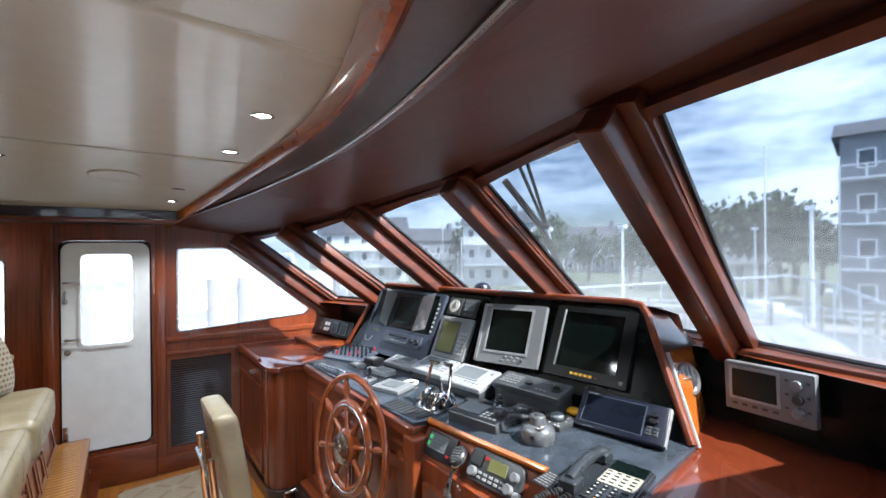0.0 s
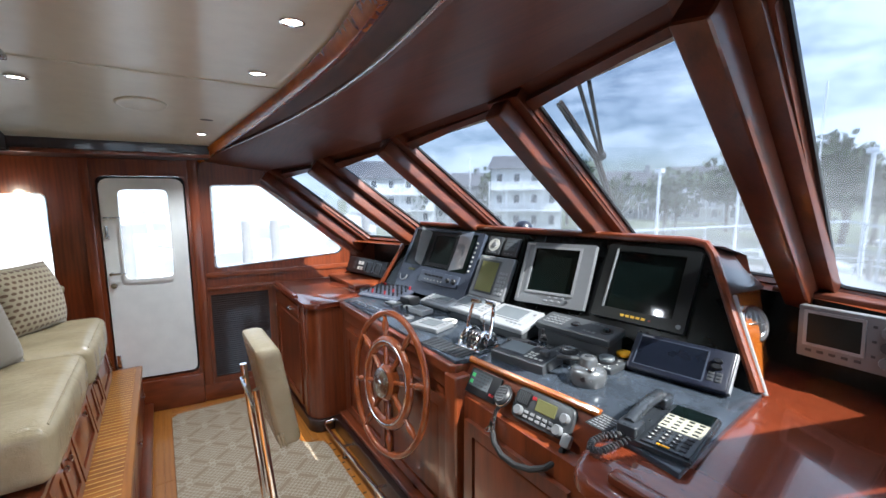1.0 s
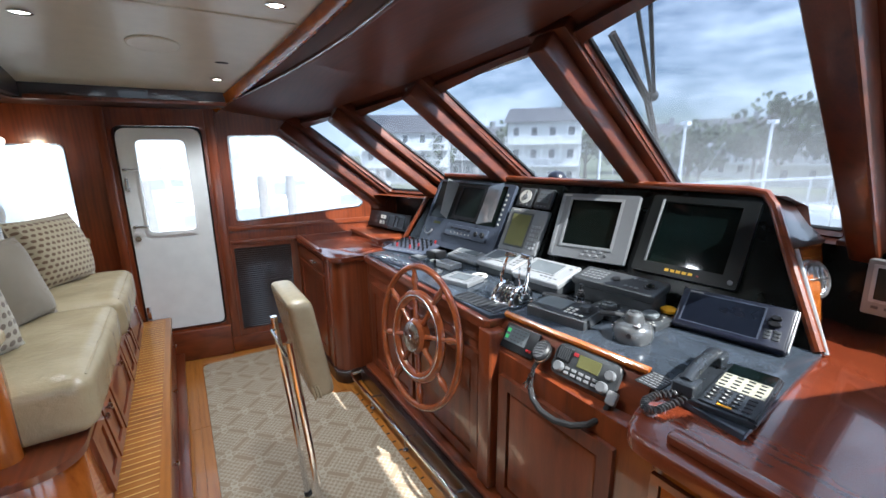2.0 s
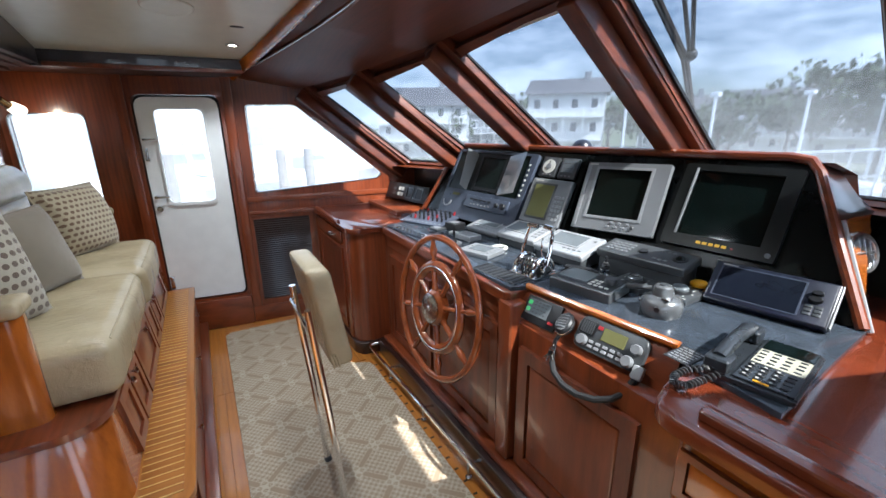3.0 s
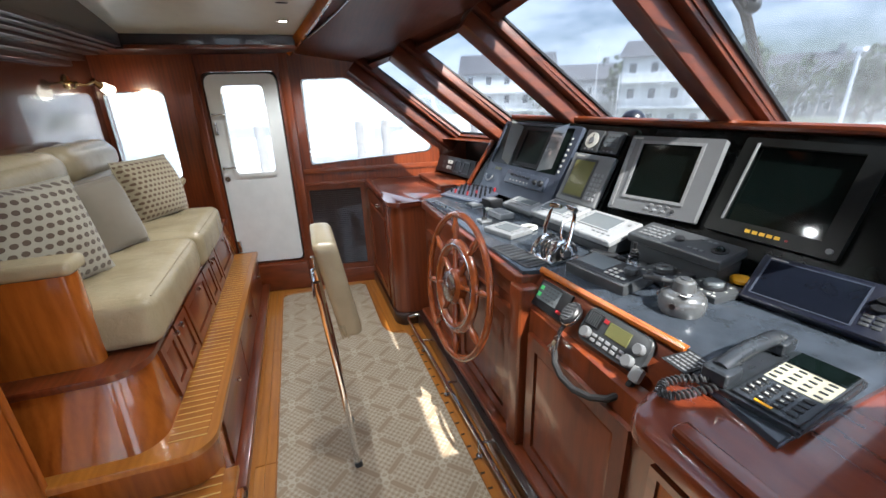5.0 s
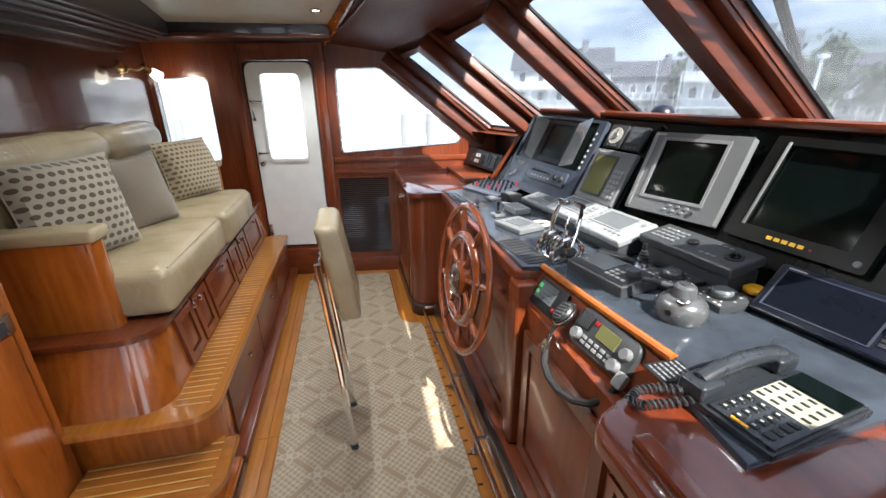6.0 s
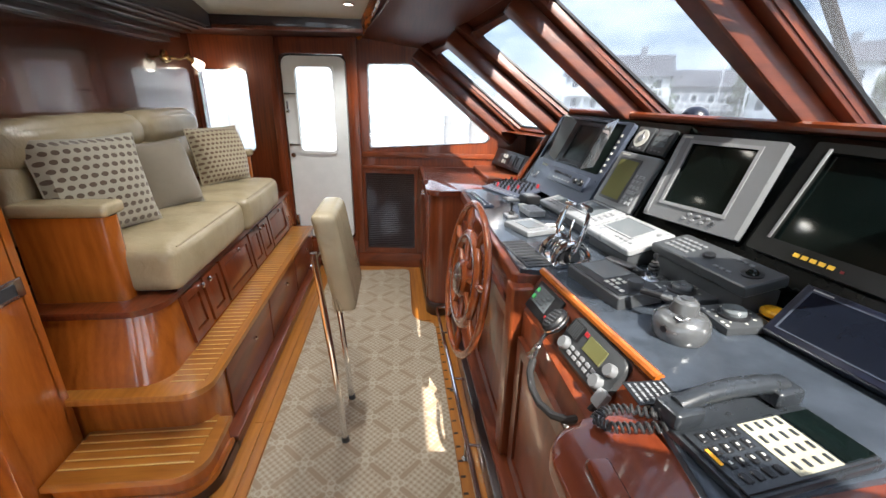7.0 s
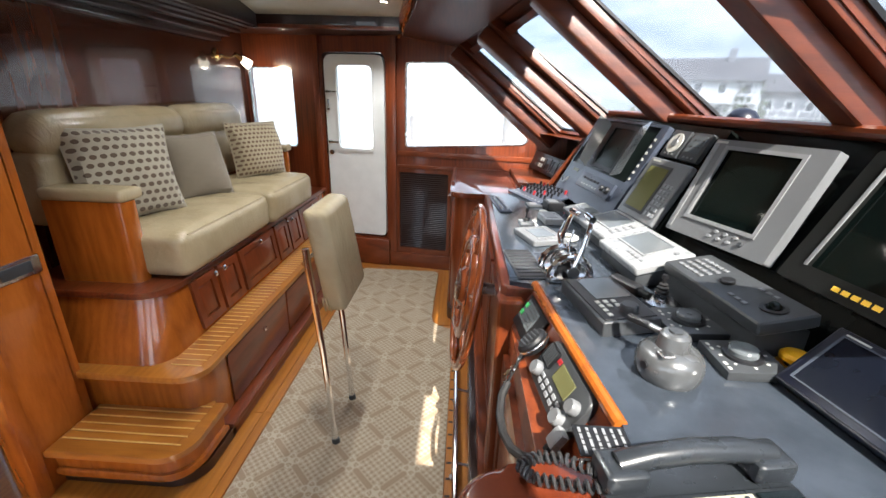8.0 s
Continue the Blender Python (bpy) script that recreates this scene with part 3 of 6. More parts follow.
def along(points, y):
    for a, b in zip(points, points[1:]):
        if b.y <= y <= a.y:
            return a.lerp(b, (a.y - y) / (a.y - b.y))
    return points[0] if y > points[0].y else points[-1]


def windscreen():
    # header: crown moulding from the ceiling, bright bead, soffit to the heads of the panes
    ys = [4.10 - i * (4.62 / 48) for i in range(49)]
    rows, lips = [], []
    for y in ys:
        xe, zc = edge_x(y), ceiling_z(y)
        xs, zs = silver(y)
        prof = [(xe + 0.03, zc + 0.015), (xe - 0.010, zc - 0.002), (xe - 0.014, zc - 0.014), (xe + 0.004, zc - 0.05), (xe + 0.018, zc - 0.066), (xe + 0.036, zc - 0.068), (xe + 0.050, zc - 0.060), (xs + 0.012, zs + 0.022), (xs + 0.006, zs + 0.004), (xs, zs)]
        rows.append([(x, y, z) for x, z in prof])
        h = along(HEADS, y)
        lips.append([(xs, y, zs), (xs + 0.012, y, zs - 0.012), (xs * 0.55 + h.x * 0.45, y, zs * 0.55 + h.z * 0.45 - 0.015), (h.x - 0.12, y, h.z + 0.0), (h.x - 0.06, y, h.z + 0.03), (h.x + 0.05, y, h.z - 0.02)])
    structure("trim_crown", skin(B(), [r[:7] for r in rows]), CHERRY, "curved varnished crown moulding along the ceiling edge")
    structure("trim_cove", skin(B(), [r[6:] for r in rows]), MAHOGANY_SATIN, "dark cove below the crown moulding")
    structure("trim_header", skin(B(), lips), MAHOGANY_SATIN, "broad mahogany header above the windscreen")
    structure("trim_bead", tube(B(), [(silver(y)[0] - 0.002, y, silver(y)[1] - 0.004) for y in ys], 0.0055, 8), STEEL, "slim bright metal bead")
    structure("wall_roof_edge", skin(B(), [[(along(HEADS, y).x + 0.06, y, along(HEADS, y).z - 0.03), (along(HEADS, y).x + 0.0, y, 2.53)] for y in ys]), WHITE)
    for i in range(5):
        a, b, c, d = HEADS[i], HEADS[i + 1], SILLS[i + 1], SILLS[i]
        w = thing(f"windscreen_{i + 1}", (c + d) / 2, "raked windscreen light in a varnished mahogany frame", "window", "windscreen lights", "structure")
        bm = B()
        m = axes(d, c - d, a - d)
        inv = m.inverted()
        quad = [tuple((inv @ p)[:2]) for p in (d, c, b, a)]
        def inset(k, top=0.35):
            (ax, ay), (bx, by), (cx, cy), (dx, dy) = quad
            return [(ax + k, ay + k * 0.6), (bx - k, by + k * 0.6), (cx - k, cy - k * top), (dx + k, dy - k * top)]
        g = part("pane", prism(bm, inset(0.03), -0.004, 0.004, m), TINTED, w)
        g.visible_shadow = False
        part("window_frame", plate(B(), quad, [rounded(inset(0.115), 0.03)], 0.008, 0.05, m), MAHOGANY_BACKLIT, w)
        part("gasket", plate(B(), rounded(inset(0.108), 0.03), [rounded(inset(0.128), 0.03)], 0.006, 0.02, m), BLACK, w)
    for i in range(6):
        h, s = HEADS[i], SILLS[i]
        d = (s - h).normalized()
        t = ((HEADS[min(i + 1, 5)] - HEADS[max(i - 1, 0)]).normalized())
        n = d.cross(t).normalized()
        if n.x > 0:
            n = -n
        m = axes(h - d * 0.08, d, t)
        L = (s - h).length + 0.10
        sg = 1 if (m.to_3x3() @ Vector((0, 0, 1))).dot(n) > 0 else -1
        p = thing("windscreen_post", s, "raked mahogany windscreen post with stepped mouldings", "post", "windscreen posts", "structure")
        part("frame", box(B(), (0, -0.105, min(0.012 * sg, 0.075 * sg)), (L, 0.105, max(0.012 * sg, 0.075 * sg)), 0.008, m=m), MAHOGANY_BACKLIT, p)
        part("rib", box(B(), (0, -0.052, min(0.0755 * sg, 0.175 * sg)), (L, 0.052, max(0.0755 * sg, 0.175 * sg)), 0.016, 3, m=m), MAHOGANY_BACKLIT, p)
        part("outer_cap", box(B(), (0, -0.03, min(-0.03 * sg, -0.006 * sg)), (L, 0.03, max(-0.03 * sg, -0.006 * sg)), 0.006, m=m), WHITE, p)
    # front bulkhead below the sill
    bm = B()
    skin(bm, [[tuple(p + Vector((0.03, 0, 0.0))), (p.x + 0.03, p.y, 0.0)] for p in SILLS])
    structure("wall_front", bm, MAHOGANY_DARK)
    bm = B()
    for i in range(5):
        a, b = SILLS[i], SILLS[i + 1]
        skin(bm, [[tuple(a + Vector((0.03, 0, -0.005))), tuple(b + Vector((0.03, 0, -0.005)))], [(a.x - 0.22, a.y, SILL_Z - 0.012), (b.x - 0.22, b.y, SILL_Z - 0.012)]])
    structure("trim_sill", bm, MAHOGANY_Y, "varnished sill below the windscreen")


def floor():
    structure("floor", box(B(), (-1.8, -0.8, -0.06), (2.3, 4.4, -0.004)), TEAK)
    carpet = [(-0.215, -0.5), (0.735, -0.5), (0.735, 2.80), (0.72, 2.87), (0.66, 2.90), (0.62, 2.91), (0.575, 2.96), (0.56, 3.05), (0.56, 3.90), (0.52, 3.955), (-0.17, 3.955), (-0.215, 3.91)]
    single("runner_carpet", prism(B(), carpet, -0.003, 0.010, None, 0.004), CARPET, "taupe runner carpet with pale interlaced ring pattern on the teak sole", "carpet")


side_walls()
weather_door(PORT, 1, "door_1")
wall_trim()
aft_walls()
ceiling()
windscreen()
floor()


# ---------------- settee and steps ----------------
def settee():
    b = thing("locker_plinth", (-0.9, 2.9, 0.0), "mahogany settee plinth with two teak treads and panelled lockers", "settee")
    # carcass with a rounded near corner
    def round_corner(x1, y0, r, x0=-1.36, y1=4.2):
        return [(x0, y1), (x0, y0), *[(x1 - r + r * math.sin(a), y0 + r - r * math.cos(a)) for a in [i * math.pi / 36 for i in range(19)]], (x1, y1)]
    part("plinth", prism(B(), round_corner(-0.345, 1.42, 0.14, -0.95, 1.75), 0.0, 0.055), MAHOGANY_DARK, b)
    part("lower_step_body", prism(B(), round_corner(-0.365, 1.40, 0.13, -0.94, 1.70), 0.05, 0.205), CHERRY, b)
    part("lower_step_moulding", prism(B(), round_corner(-0.345, 1.385, 0.14, -0.94, 1.70), 0.075, 0.105, None, 0.01), CHERRY, b)
    low = part("lower_tread", prism(B(), round_corner(-0.345, 1.365, 0.13, -0.945, 1.72), 0.19, 0.22, None, 0.010), TEAK_X, b)
    part("upper_step_body", prism(B(), round_corner(-0.405, 1.655, 0.12, -1.30, 4.16), 0.0, 0.42), CHERRY, b)
    part("kick_moulding", box(B(), (-0.41, 1.72, 0.05), (-0.335, 4.13, 0.085), 0.012), MAHOGANY_Y, b)
    part("kick_board", box(B(), (-0.41, 1.72, 0.0), (-0.345, 4.13, 0.05), 0.004), MAHOGANY_Y, b)
    up = part("upper_tread", prism(B(), round_corner(-0.385, 1.600, 0.12, -1.30, 4.10), 0.41, 0.44, None, 0.010), TEAK, b)
    # teak planks and pale inlays
    for i in range(6):
        y = 1.445 + i * 0.047
        part("plank", box(B(), (-0.925, y + 0.004, 0.2205), (-0.40 - 0.02 * (i == 0), y + 0.042, 0.2235), 0.0008, 1), TEAK_X, low)
        part("inlay", box(B(), (-0.93, y - 0.0028, 0.2205), (-0.40, y + 0.0028, 0.2239)), HOLLY, low)
    k = 56
    for i in range(k):
        y = 1.70 + i * (4.06 - 1.70) / k
        w = (4.06 - 1.70) / k
        part("plank", box(B(), (-0.572, y + 0.003, 0.4405), (-0.425, y + w - 0.003, 0.4435), 0.0008, 1), TEAK_X, up)
        part("inlay", box(B(), (-0.572, y - 0.0024, 0.4405), (-0.425, y + 0.0024, 0.4439)), HOLLY, up)
    # drawers in the lower riser
    for i, (y0, y1) in enumerate(((1.86, 2.58), (2.60, 3.32), (3.34, 4.04))):
        dr = part("drawer", box(B(), (-0.404, y0, 0.10), (-0.394, y1, 0.395), 0.004), MAHOGANY_Y, b)
        bm = lathe(B(), [(0.006, 0), (0.006, 0.012), (0.014, 0.018), (0.015, 0.026), (0.008, 0.031), (0.0, 0.032)], axes((-0.394, y0 + 0.36, 0.335), (0, 1, 0), (0, 0, 1)), 14)
        part("knob", bm, CHROME, dr)
    # locker fronts above the upper tread
    # the locker base flares outwards to its foot
    bm = B()
    foot, head = round_corner(-0.580, 1.672, 0.13, -1.355), round_corner(-0.620, 1.785, 0.14, -1.355)
    lo, hi = [bm.verts.new((*p, 0.44)) for p in foot], [bm.verts.new((*p, 0.735)) for p in head]
    bm.faces.new(lo[::-1])
    bm.faces.new(hi)
    for i in range(len(lo)):
        j = (i + 1) % len(lo)
        bm.faces.new((lo[i], lo[j], hi[j], hi[i]))
    part("locker_body", bm, CHERRY, b)
    part("ledge", prism(B(), round_corner(-0.605, 1.765, 0.15), 0.735, 0.765, None, 0.010), MAHOGANY_Y, b)
    slope = axes((-0.580, 0, 0.44), (0, 1, 0), (-0.040, 0, 0.295))
    y = 1.97
    for i, w in enumerate((0.225, 0.225, 0.50, 0.225, 0.225, 0.50)):
        y0, y1 = y + 0.008, y + w - 0.008
        y += w + 0.012
        if y1 > 4.12:
            break
        d = part("locker_door", plate(B(), rect(y0, 0.025, y1, 0.288), [rect(y0 + 0.042, 0.068, y1 - 0.042, 0.245)], 0.0, 0.018, slope), MAHOGANY, b)
        part("raised_panel", prism(B(), rect(y0 + 0.046, 0.072, y1 - 0.046, 0.241), 0.0, 0.012, slope, 0.011), MAHOGANY, d)
        ky = y1 - 0.03 if i in (0, 3) else (y0 + 0.03 if i in (1, 4) else (y0 + y1) / 2)
        part("knob", lathe(B(), [(0.006, 0), (0.006, 0.012), (0.015, 0.018), (0.016, 0.027), (0.008, 0.032), (0.0, 0.033)], slope @ Matrix.Translation((ky, 0.266, 0.018)), 14), CHROME, d)
    # cushions
    def cushion(bm, x0, x1, y0, y1, z0, z1, r, crown=0.012):
        bmesh.ops.create_cube(bm, size=2.0)
        bmesh.ops.subdivide_edges(bm, edges=bm.edges[:], cuts=17, use_grid_fill=True)
        lo, hi = Vector((x0, y0, z0)), Vector((x1, y1, z1))
        mid, half = (lo + hi) / 2, (hi - lo) / 2
        for v in bm.verts:
            u = v.co.copy()
            p = Vector([u[i] * half[i] for i in range(3)])
            core = Vector([max(-half[i] + r, min(half[i] - r, p[i])) for i in range(3)])
            out = p - core
            q = core + out.normalized() * r if out.length > 1e-6 else p
            top = max(0.0, (u.z + 0.4) / 1.4) * (1 - u.x ** 4) * (1 - u.y ** 4)
            front = max(0.0, u.x) * (1 - u.y ** 4) * (1 - u.z ** 2)
            fold = math.sin(p.y * 31 + 2.2 * math.sin(p.x * 5 + y0)) * math.sin(p.y * 7 + p.x * 3)
            q.z += crown * 1.6 * top + 0.0035 * fold * top
            q.x += 0.014 * front + 0.003 * fold * front
            v.co = mid + q
        for f in bm.faces:
            f.smooth = True
        return bm
    seat = thing("seat_cushion", (-0.9, 2.4, 0.77), "cream leather seat cushion with soft creases on the settee", "cushion", "settee cushions")
    part("pad", cushion(B(), -1.16, -0.568, 1.93, 2.875, 0.77, 1.000, 0.052), LEATHER, seat)
    part("piping", tube(B(), [(-0.584, 2.0, 0.986), (-0.582, 2.81, 0.986)], 0.005, 6), LEATHER, seat)
    seat2 = thing("seat_cushion", (-0.9, 3.3, 0.77), "cream leather seat cushion at the door end of the settee", "cushion", "settee cushions")
    part("pad", cushion(B(), -1.16, -0.548, 2.88, 3.66, 0.77, 1.004, 0.052), LEATHER, seat2)
    part("piping", tube(B(), [(-0.564, 2.95, 0.990), (-0.562, 3.59, 0.990)], 0.005, 6), LEATHER, seat2)
    for y0, y1 in ((1.93, 2.985), (2.99, 3.75)):
        back = thing("back_cushion", (-1.2, (y0 + y1) / 2, 1.0), "cream leather back cushion with a stitched roll along its top", "cushion", "settee cushions")
        part("pad", cushion(B(), -1.35, -1.155, y0, y1, 1.0, 1.38, 0.06), LEATHER, back)
        part("roll", cushion(B(), -1.355, -1.125, y0, y1, 1.335, 1.535, 0.085), LEATHER, back)
    for y0, y1, lab in ((1.875, 1.98, "mahogany arm box topped with a cream leather pad beside the steps"), (3.72, 3.80, "mahogany arm box topped with a cream leather pad near the door")):
        arm = thing("settee_armrest", (-1.0, y0, 0.765), lab, "armrest", "settee arms")
        part("box", prism(B(), rounded([(-1.16, y0), (-0.775, y0), (-0.775, y1), (-1.16, y1)], [0, 0.045, 0.045, 0]), 0.765, 1.165), CHERRY, arm)
        part("pad", box(B(), (-1.165, y0 - 0.015, 1.166), (-0.762, y1 + 0.024, 1.224), 0.027, 4), LEATHER, arm)


def pillow(at, size, rot, material, label):
    bm = B()
    k = 14
    for side in (1, -1):
        rows = []
        for i in range(k + 1):
            row = []
            for j in range(k + 1):
                u, v = i / k * 2 - 1, j / k * 2 - 1
                pinch = 1 - 0.10 * (u * u + v * v - u * u * v * v) + 0.05 * u * u * v * v
                e = max(0.0, (1 - u * u) * (1 - v * v))
                row.append((u * pinch * size / 2, v * pinch * size / 2, side * (0.108 * e ** 0.42 + 0.004)))
            rows.append(row)
        skin(bm, rows)
    bmesh.ops.remove_doubles(bm, verts=bm.verts[:], dist=0.0005)
    uv = bm.loops.layers.uv.new("uv")
    for f in bm.faces:
        for lp in f.loops:
            lp[uv].uv = (lp.vert.co.x / size + 0.5, lp.vert.co.y / size + 0.5)
    for v in bm.verts:
        v.co.z += 0.010 * math.sin(v.co.x * 17 + at[1] * 3) * math.cos(v.co.y * 13)
    m = pose(*at, *rot)
    bmesh.ops.transform(bm, matrix=m, verts=bm.verts[:])
    t = thing("throw_pillow", at, label, "pillow", "throw pillows")
    part("cover", bm, material, t)
    seam = []
    for a, b in (((-1, -1), (1, -1)), ((1, -1), (1, 1)), ((1, 1), (-1, 1)), ((-1, 1), (-1, -1))):
        for i in range(10):
            u, v = a[0] + (b[0] - a[0]) * i / 10, a[1] + (b[1] - a[1]) * i / 10
            pinch = 1 - 0.10 * (u * u + v * v - u * u * v * v) + 0.05 * u * u * v * v
            x, y = u * pinch * size / 2, v * pinch * size / 2
            seam.append(m @ Vector((x, y, 0.010 * math.sin(x * 17 + at[1] * 3) * math.cos(y * 13))))
    part("piping", tube(B(), seam, 0.0055, 6, True), material, t)


settee()
pillow((-0.99, 2.20, 1.235), 0.50, (78, 0, 62), DOTS, "cream throw pillow with brown spots on the leather settee")
pillow((-0.96, 2.72, 1.19), 0.44, (74, 0, 66), TAUPE, "plain taupe throw pillow leaning on the settee back")
pillow((-0.89, 3.43, 1.215), 0.45, (76, 0, 58), DOTS_SMALL, "beige throw pillow with small brown spots near the door")


# ---------------- helm console ----------------
DASH = axes((1.42, 3.25, 1.05), (0.12, -1, 0), Vector((0.9928, 0.119, 0)) * math.sin(radians(27)) + Vector((0, 0, math.cos(radians(27)))))
BANK = DASH @ Matrix.Translation((0.045, -0.015, 0.055))      # the middle bank of instruments stands proud of the face
GREYSET = axes((1.574, 1.750, 1.202), (0.107, -0.414, 0.010), (0.138, -0.004, 0.340)) @ Matrix(((1, 0.055, 0, 0), (0, 1, 0, 0), (0, 0, 1, 0), (0, 0, 0, 1))) @ Matrix.Diagonal((0.89, 0.90, 1, 1)) @ Matrix.Translation((-1.462, -0.125, -0.082))


def console():
    c = thing("helm_console", (1.0, 2.1, 0.0), "mahogany helm console with slate desk and black instrument face", "helm console")
    part("plinth", box(B(), (0.845, 0.72, 0.0), (1.30, 2.98, 0.12), 0.012), MAHOGANY_DARK, c)
    part("body", box(B(), (0.955, 0.60, 0.0), (1.9, 2.98, 0.90), 0.006), MAHOGANY, c)
    part("base_moulding", box(B(), (0.88, 0.72, 0.12), (0.97, 2.96, 0.155), 0.014, 3), MAHOGANY_Y, c)
    # raised panels on the front
    for y0, y1, z1 in ((1.56, 2.22, 0.83), (2.26, 2.90, 0.83), (0.80, 1.40, 0.80)):
        f = part("panel_frame", plate(B(), rect(y0, 0.17, y1, z1), [rect(y0 + 0.06, 0.23, y1 - 0.06, z1 - 0.06)], 0.0005, 0.022, axes((0.955, 0, 0), (0, -1, 0), (0, 0, 1)) @ Matrix.Diagonal((-1, 1, 1, 1))), MAHOGANY, c)
        part("raised_panel", prism(B(), rect(y0 + 0.064, 0.234, y1 - 0.064, z1 - 0.064), 0.0, 0.016, axes((0.955, 0, 0), (0, -1, 0), (0, 0, 1)) @ Matrix.Diagonal((-1, 1, 1, 1)), 0.014), MAHOGANY, f)
    part("pilaster", box(B(), (0.905, 1.43, 0.155), (1.0, 1.53, 0.995), 0.02, 3), MAHOGANY, c)
    # desk ledge at the wheel
    part("wheel_ledge", prism(B(), [(0.915, 2.95), (0.915, 1.50), (0.935, 1.475), (1.4, 1.475), (1.4, 2.95)], 0.985, 1.035, None, 0.012), MAHOGANY_Y, c, "mahogany edge moulding")
    part("ledge_fascia", box(B(), (0.945, 1.49, 0.885), (1.0, 2.95, 0.986), 0.006), MAHOGANY_Y, c)
    # sloping fascia for the radios
    m = axes((0.952, 1.47, 0.90), (0.07, -0.66, 0), (0.085, 0.009, 0.13))
    part("radio_fascia", box(B(), (0.0, 0.0, -0.05), (0.70, 0.165, 0.0), 0.004, m=m @ Matrix.Diagonal((1, 1, -1, 1)) if (m.to_3x3() @ Vector((0, 0, 1))).x > 0 else m), MAHOGANY_Y, c)
    part("desk_edge", tube(B(), [(1.035, 1.475, 1.045), (1.06, 1.2, 1.045), (1.105, 0.80, 1.045)], 0.016, 10), CHERRY, c, "varnished half-round edging")
    part("desk_top", prism(B(), [(0.945, 2.95), (0.945, 1.485), (1.04, 1.47), (1.11, 0.79), (1.03, 0.74), (0.995, 0.465), (1.34, 0.495), (1.75, 0.525), (1.75, 0.9), (1.42, 3.25), (1.2, 3.25), (1.15, 2.95)], 1.03, 1.05, None, 0.003), DESK, c, "dark slate-grey laminate desk")
    # black instrument face, wooden brow and cheeks
    face = [(0.0, 0.0), (2.72, 0.0), (2.44, 0.60), (0.16, 0.575)]
    part("instrument_face", prism(B(), face, -0.03, 0.0, DASH), BLACKPANEL, c, "gloss black instrument face")
    part("instrument_bank", prism(B(), rounded(rect(0.26, 0.012, 1.395, 0.572), 0.015), 0.0005, 0.0548, DASH @ Matrix.Translation((0.045, -0.012, 0))), BLACKPANEL, c, "raised middle bank of the black face")
    part("brow", tube(B(), [DASH @ Vector(p) for p in ((-0.02, 0.0, 0.005), (0.06, 0.25, 0.008), (0.135, 0.53, 0.012), (0.16, 0.58, 0.012), (0.22, 0.60, 0.012), (1.2, 0.608, 0.012), (2.36, 0.622, 0.012), (2.43, 0.61, 0.012), (2.47, 0.56, 0.012), (2.60, 0.28, 0.008), (2.735, 0.0, 0.005))], 0.021, 10), MAHOGANY_Y, c, "rounded mahogany brow round the instrument face")
    # box behind the face
    bm = B()
    skin(bm, [[DASH @ Vector((0.10, 0.60, 0.0)), DASH @ Vector((2.50, 0.61, 0.0))], [Vector((1.74, 3.10, 1.53)), Vector((2.25, 0.80, 1.53))], [Vector((1.80, 3.15, 1.02)), Vector((2.35, 0.70, 1.02))]])
    part("dash_top", bm, MAHOGANY_Y, c)
    bm = B()
    e0, e1 = DASH @ Vector((2.735, -0.01, 0.0)), DASH @ Vector((2.45, 0.615, 0.0))
    skin(bm, [[e0, e0.lerp(e1, 0.62)], [Vector((2.245, 0.665, 1.02)), Vector((2.17, 0.705, 1.385))]])
    part("end_cheek", bm, CHERRY, c, "honey-toned mahogany end of the console")
    # Upper cheek in near-black wood: the windscreen post's shade put into its colour.
    bm = B()
    skin(bm, [[e0.lerp(e1, 0.62), e1], [Vector((2.17, 0.705, 1.385)), Vector((2.16, 0.85, 1.575))], [Vector((2.27, 0.72, 1.384)), Vector((2.28, 0.86, 1.50))]])
    part("end_shoulder", bm, MAHOGANY_DARK, c, "mahogany shoulder above the cheek, darkened for the post's shade")
    bm = B()
    skin(bm, [[DASH @ Vector((-0.005, -0.01, 0.0)), DASH @ Vector((0.14, 0.585, 0.0))], [Vector((1.78, 3.3, 1.02)), Vector((1.74, 3.12, 1.55))]])
    part("end_cheek", bm, MAHOGANY, c)


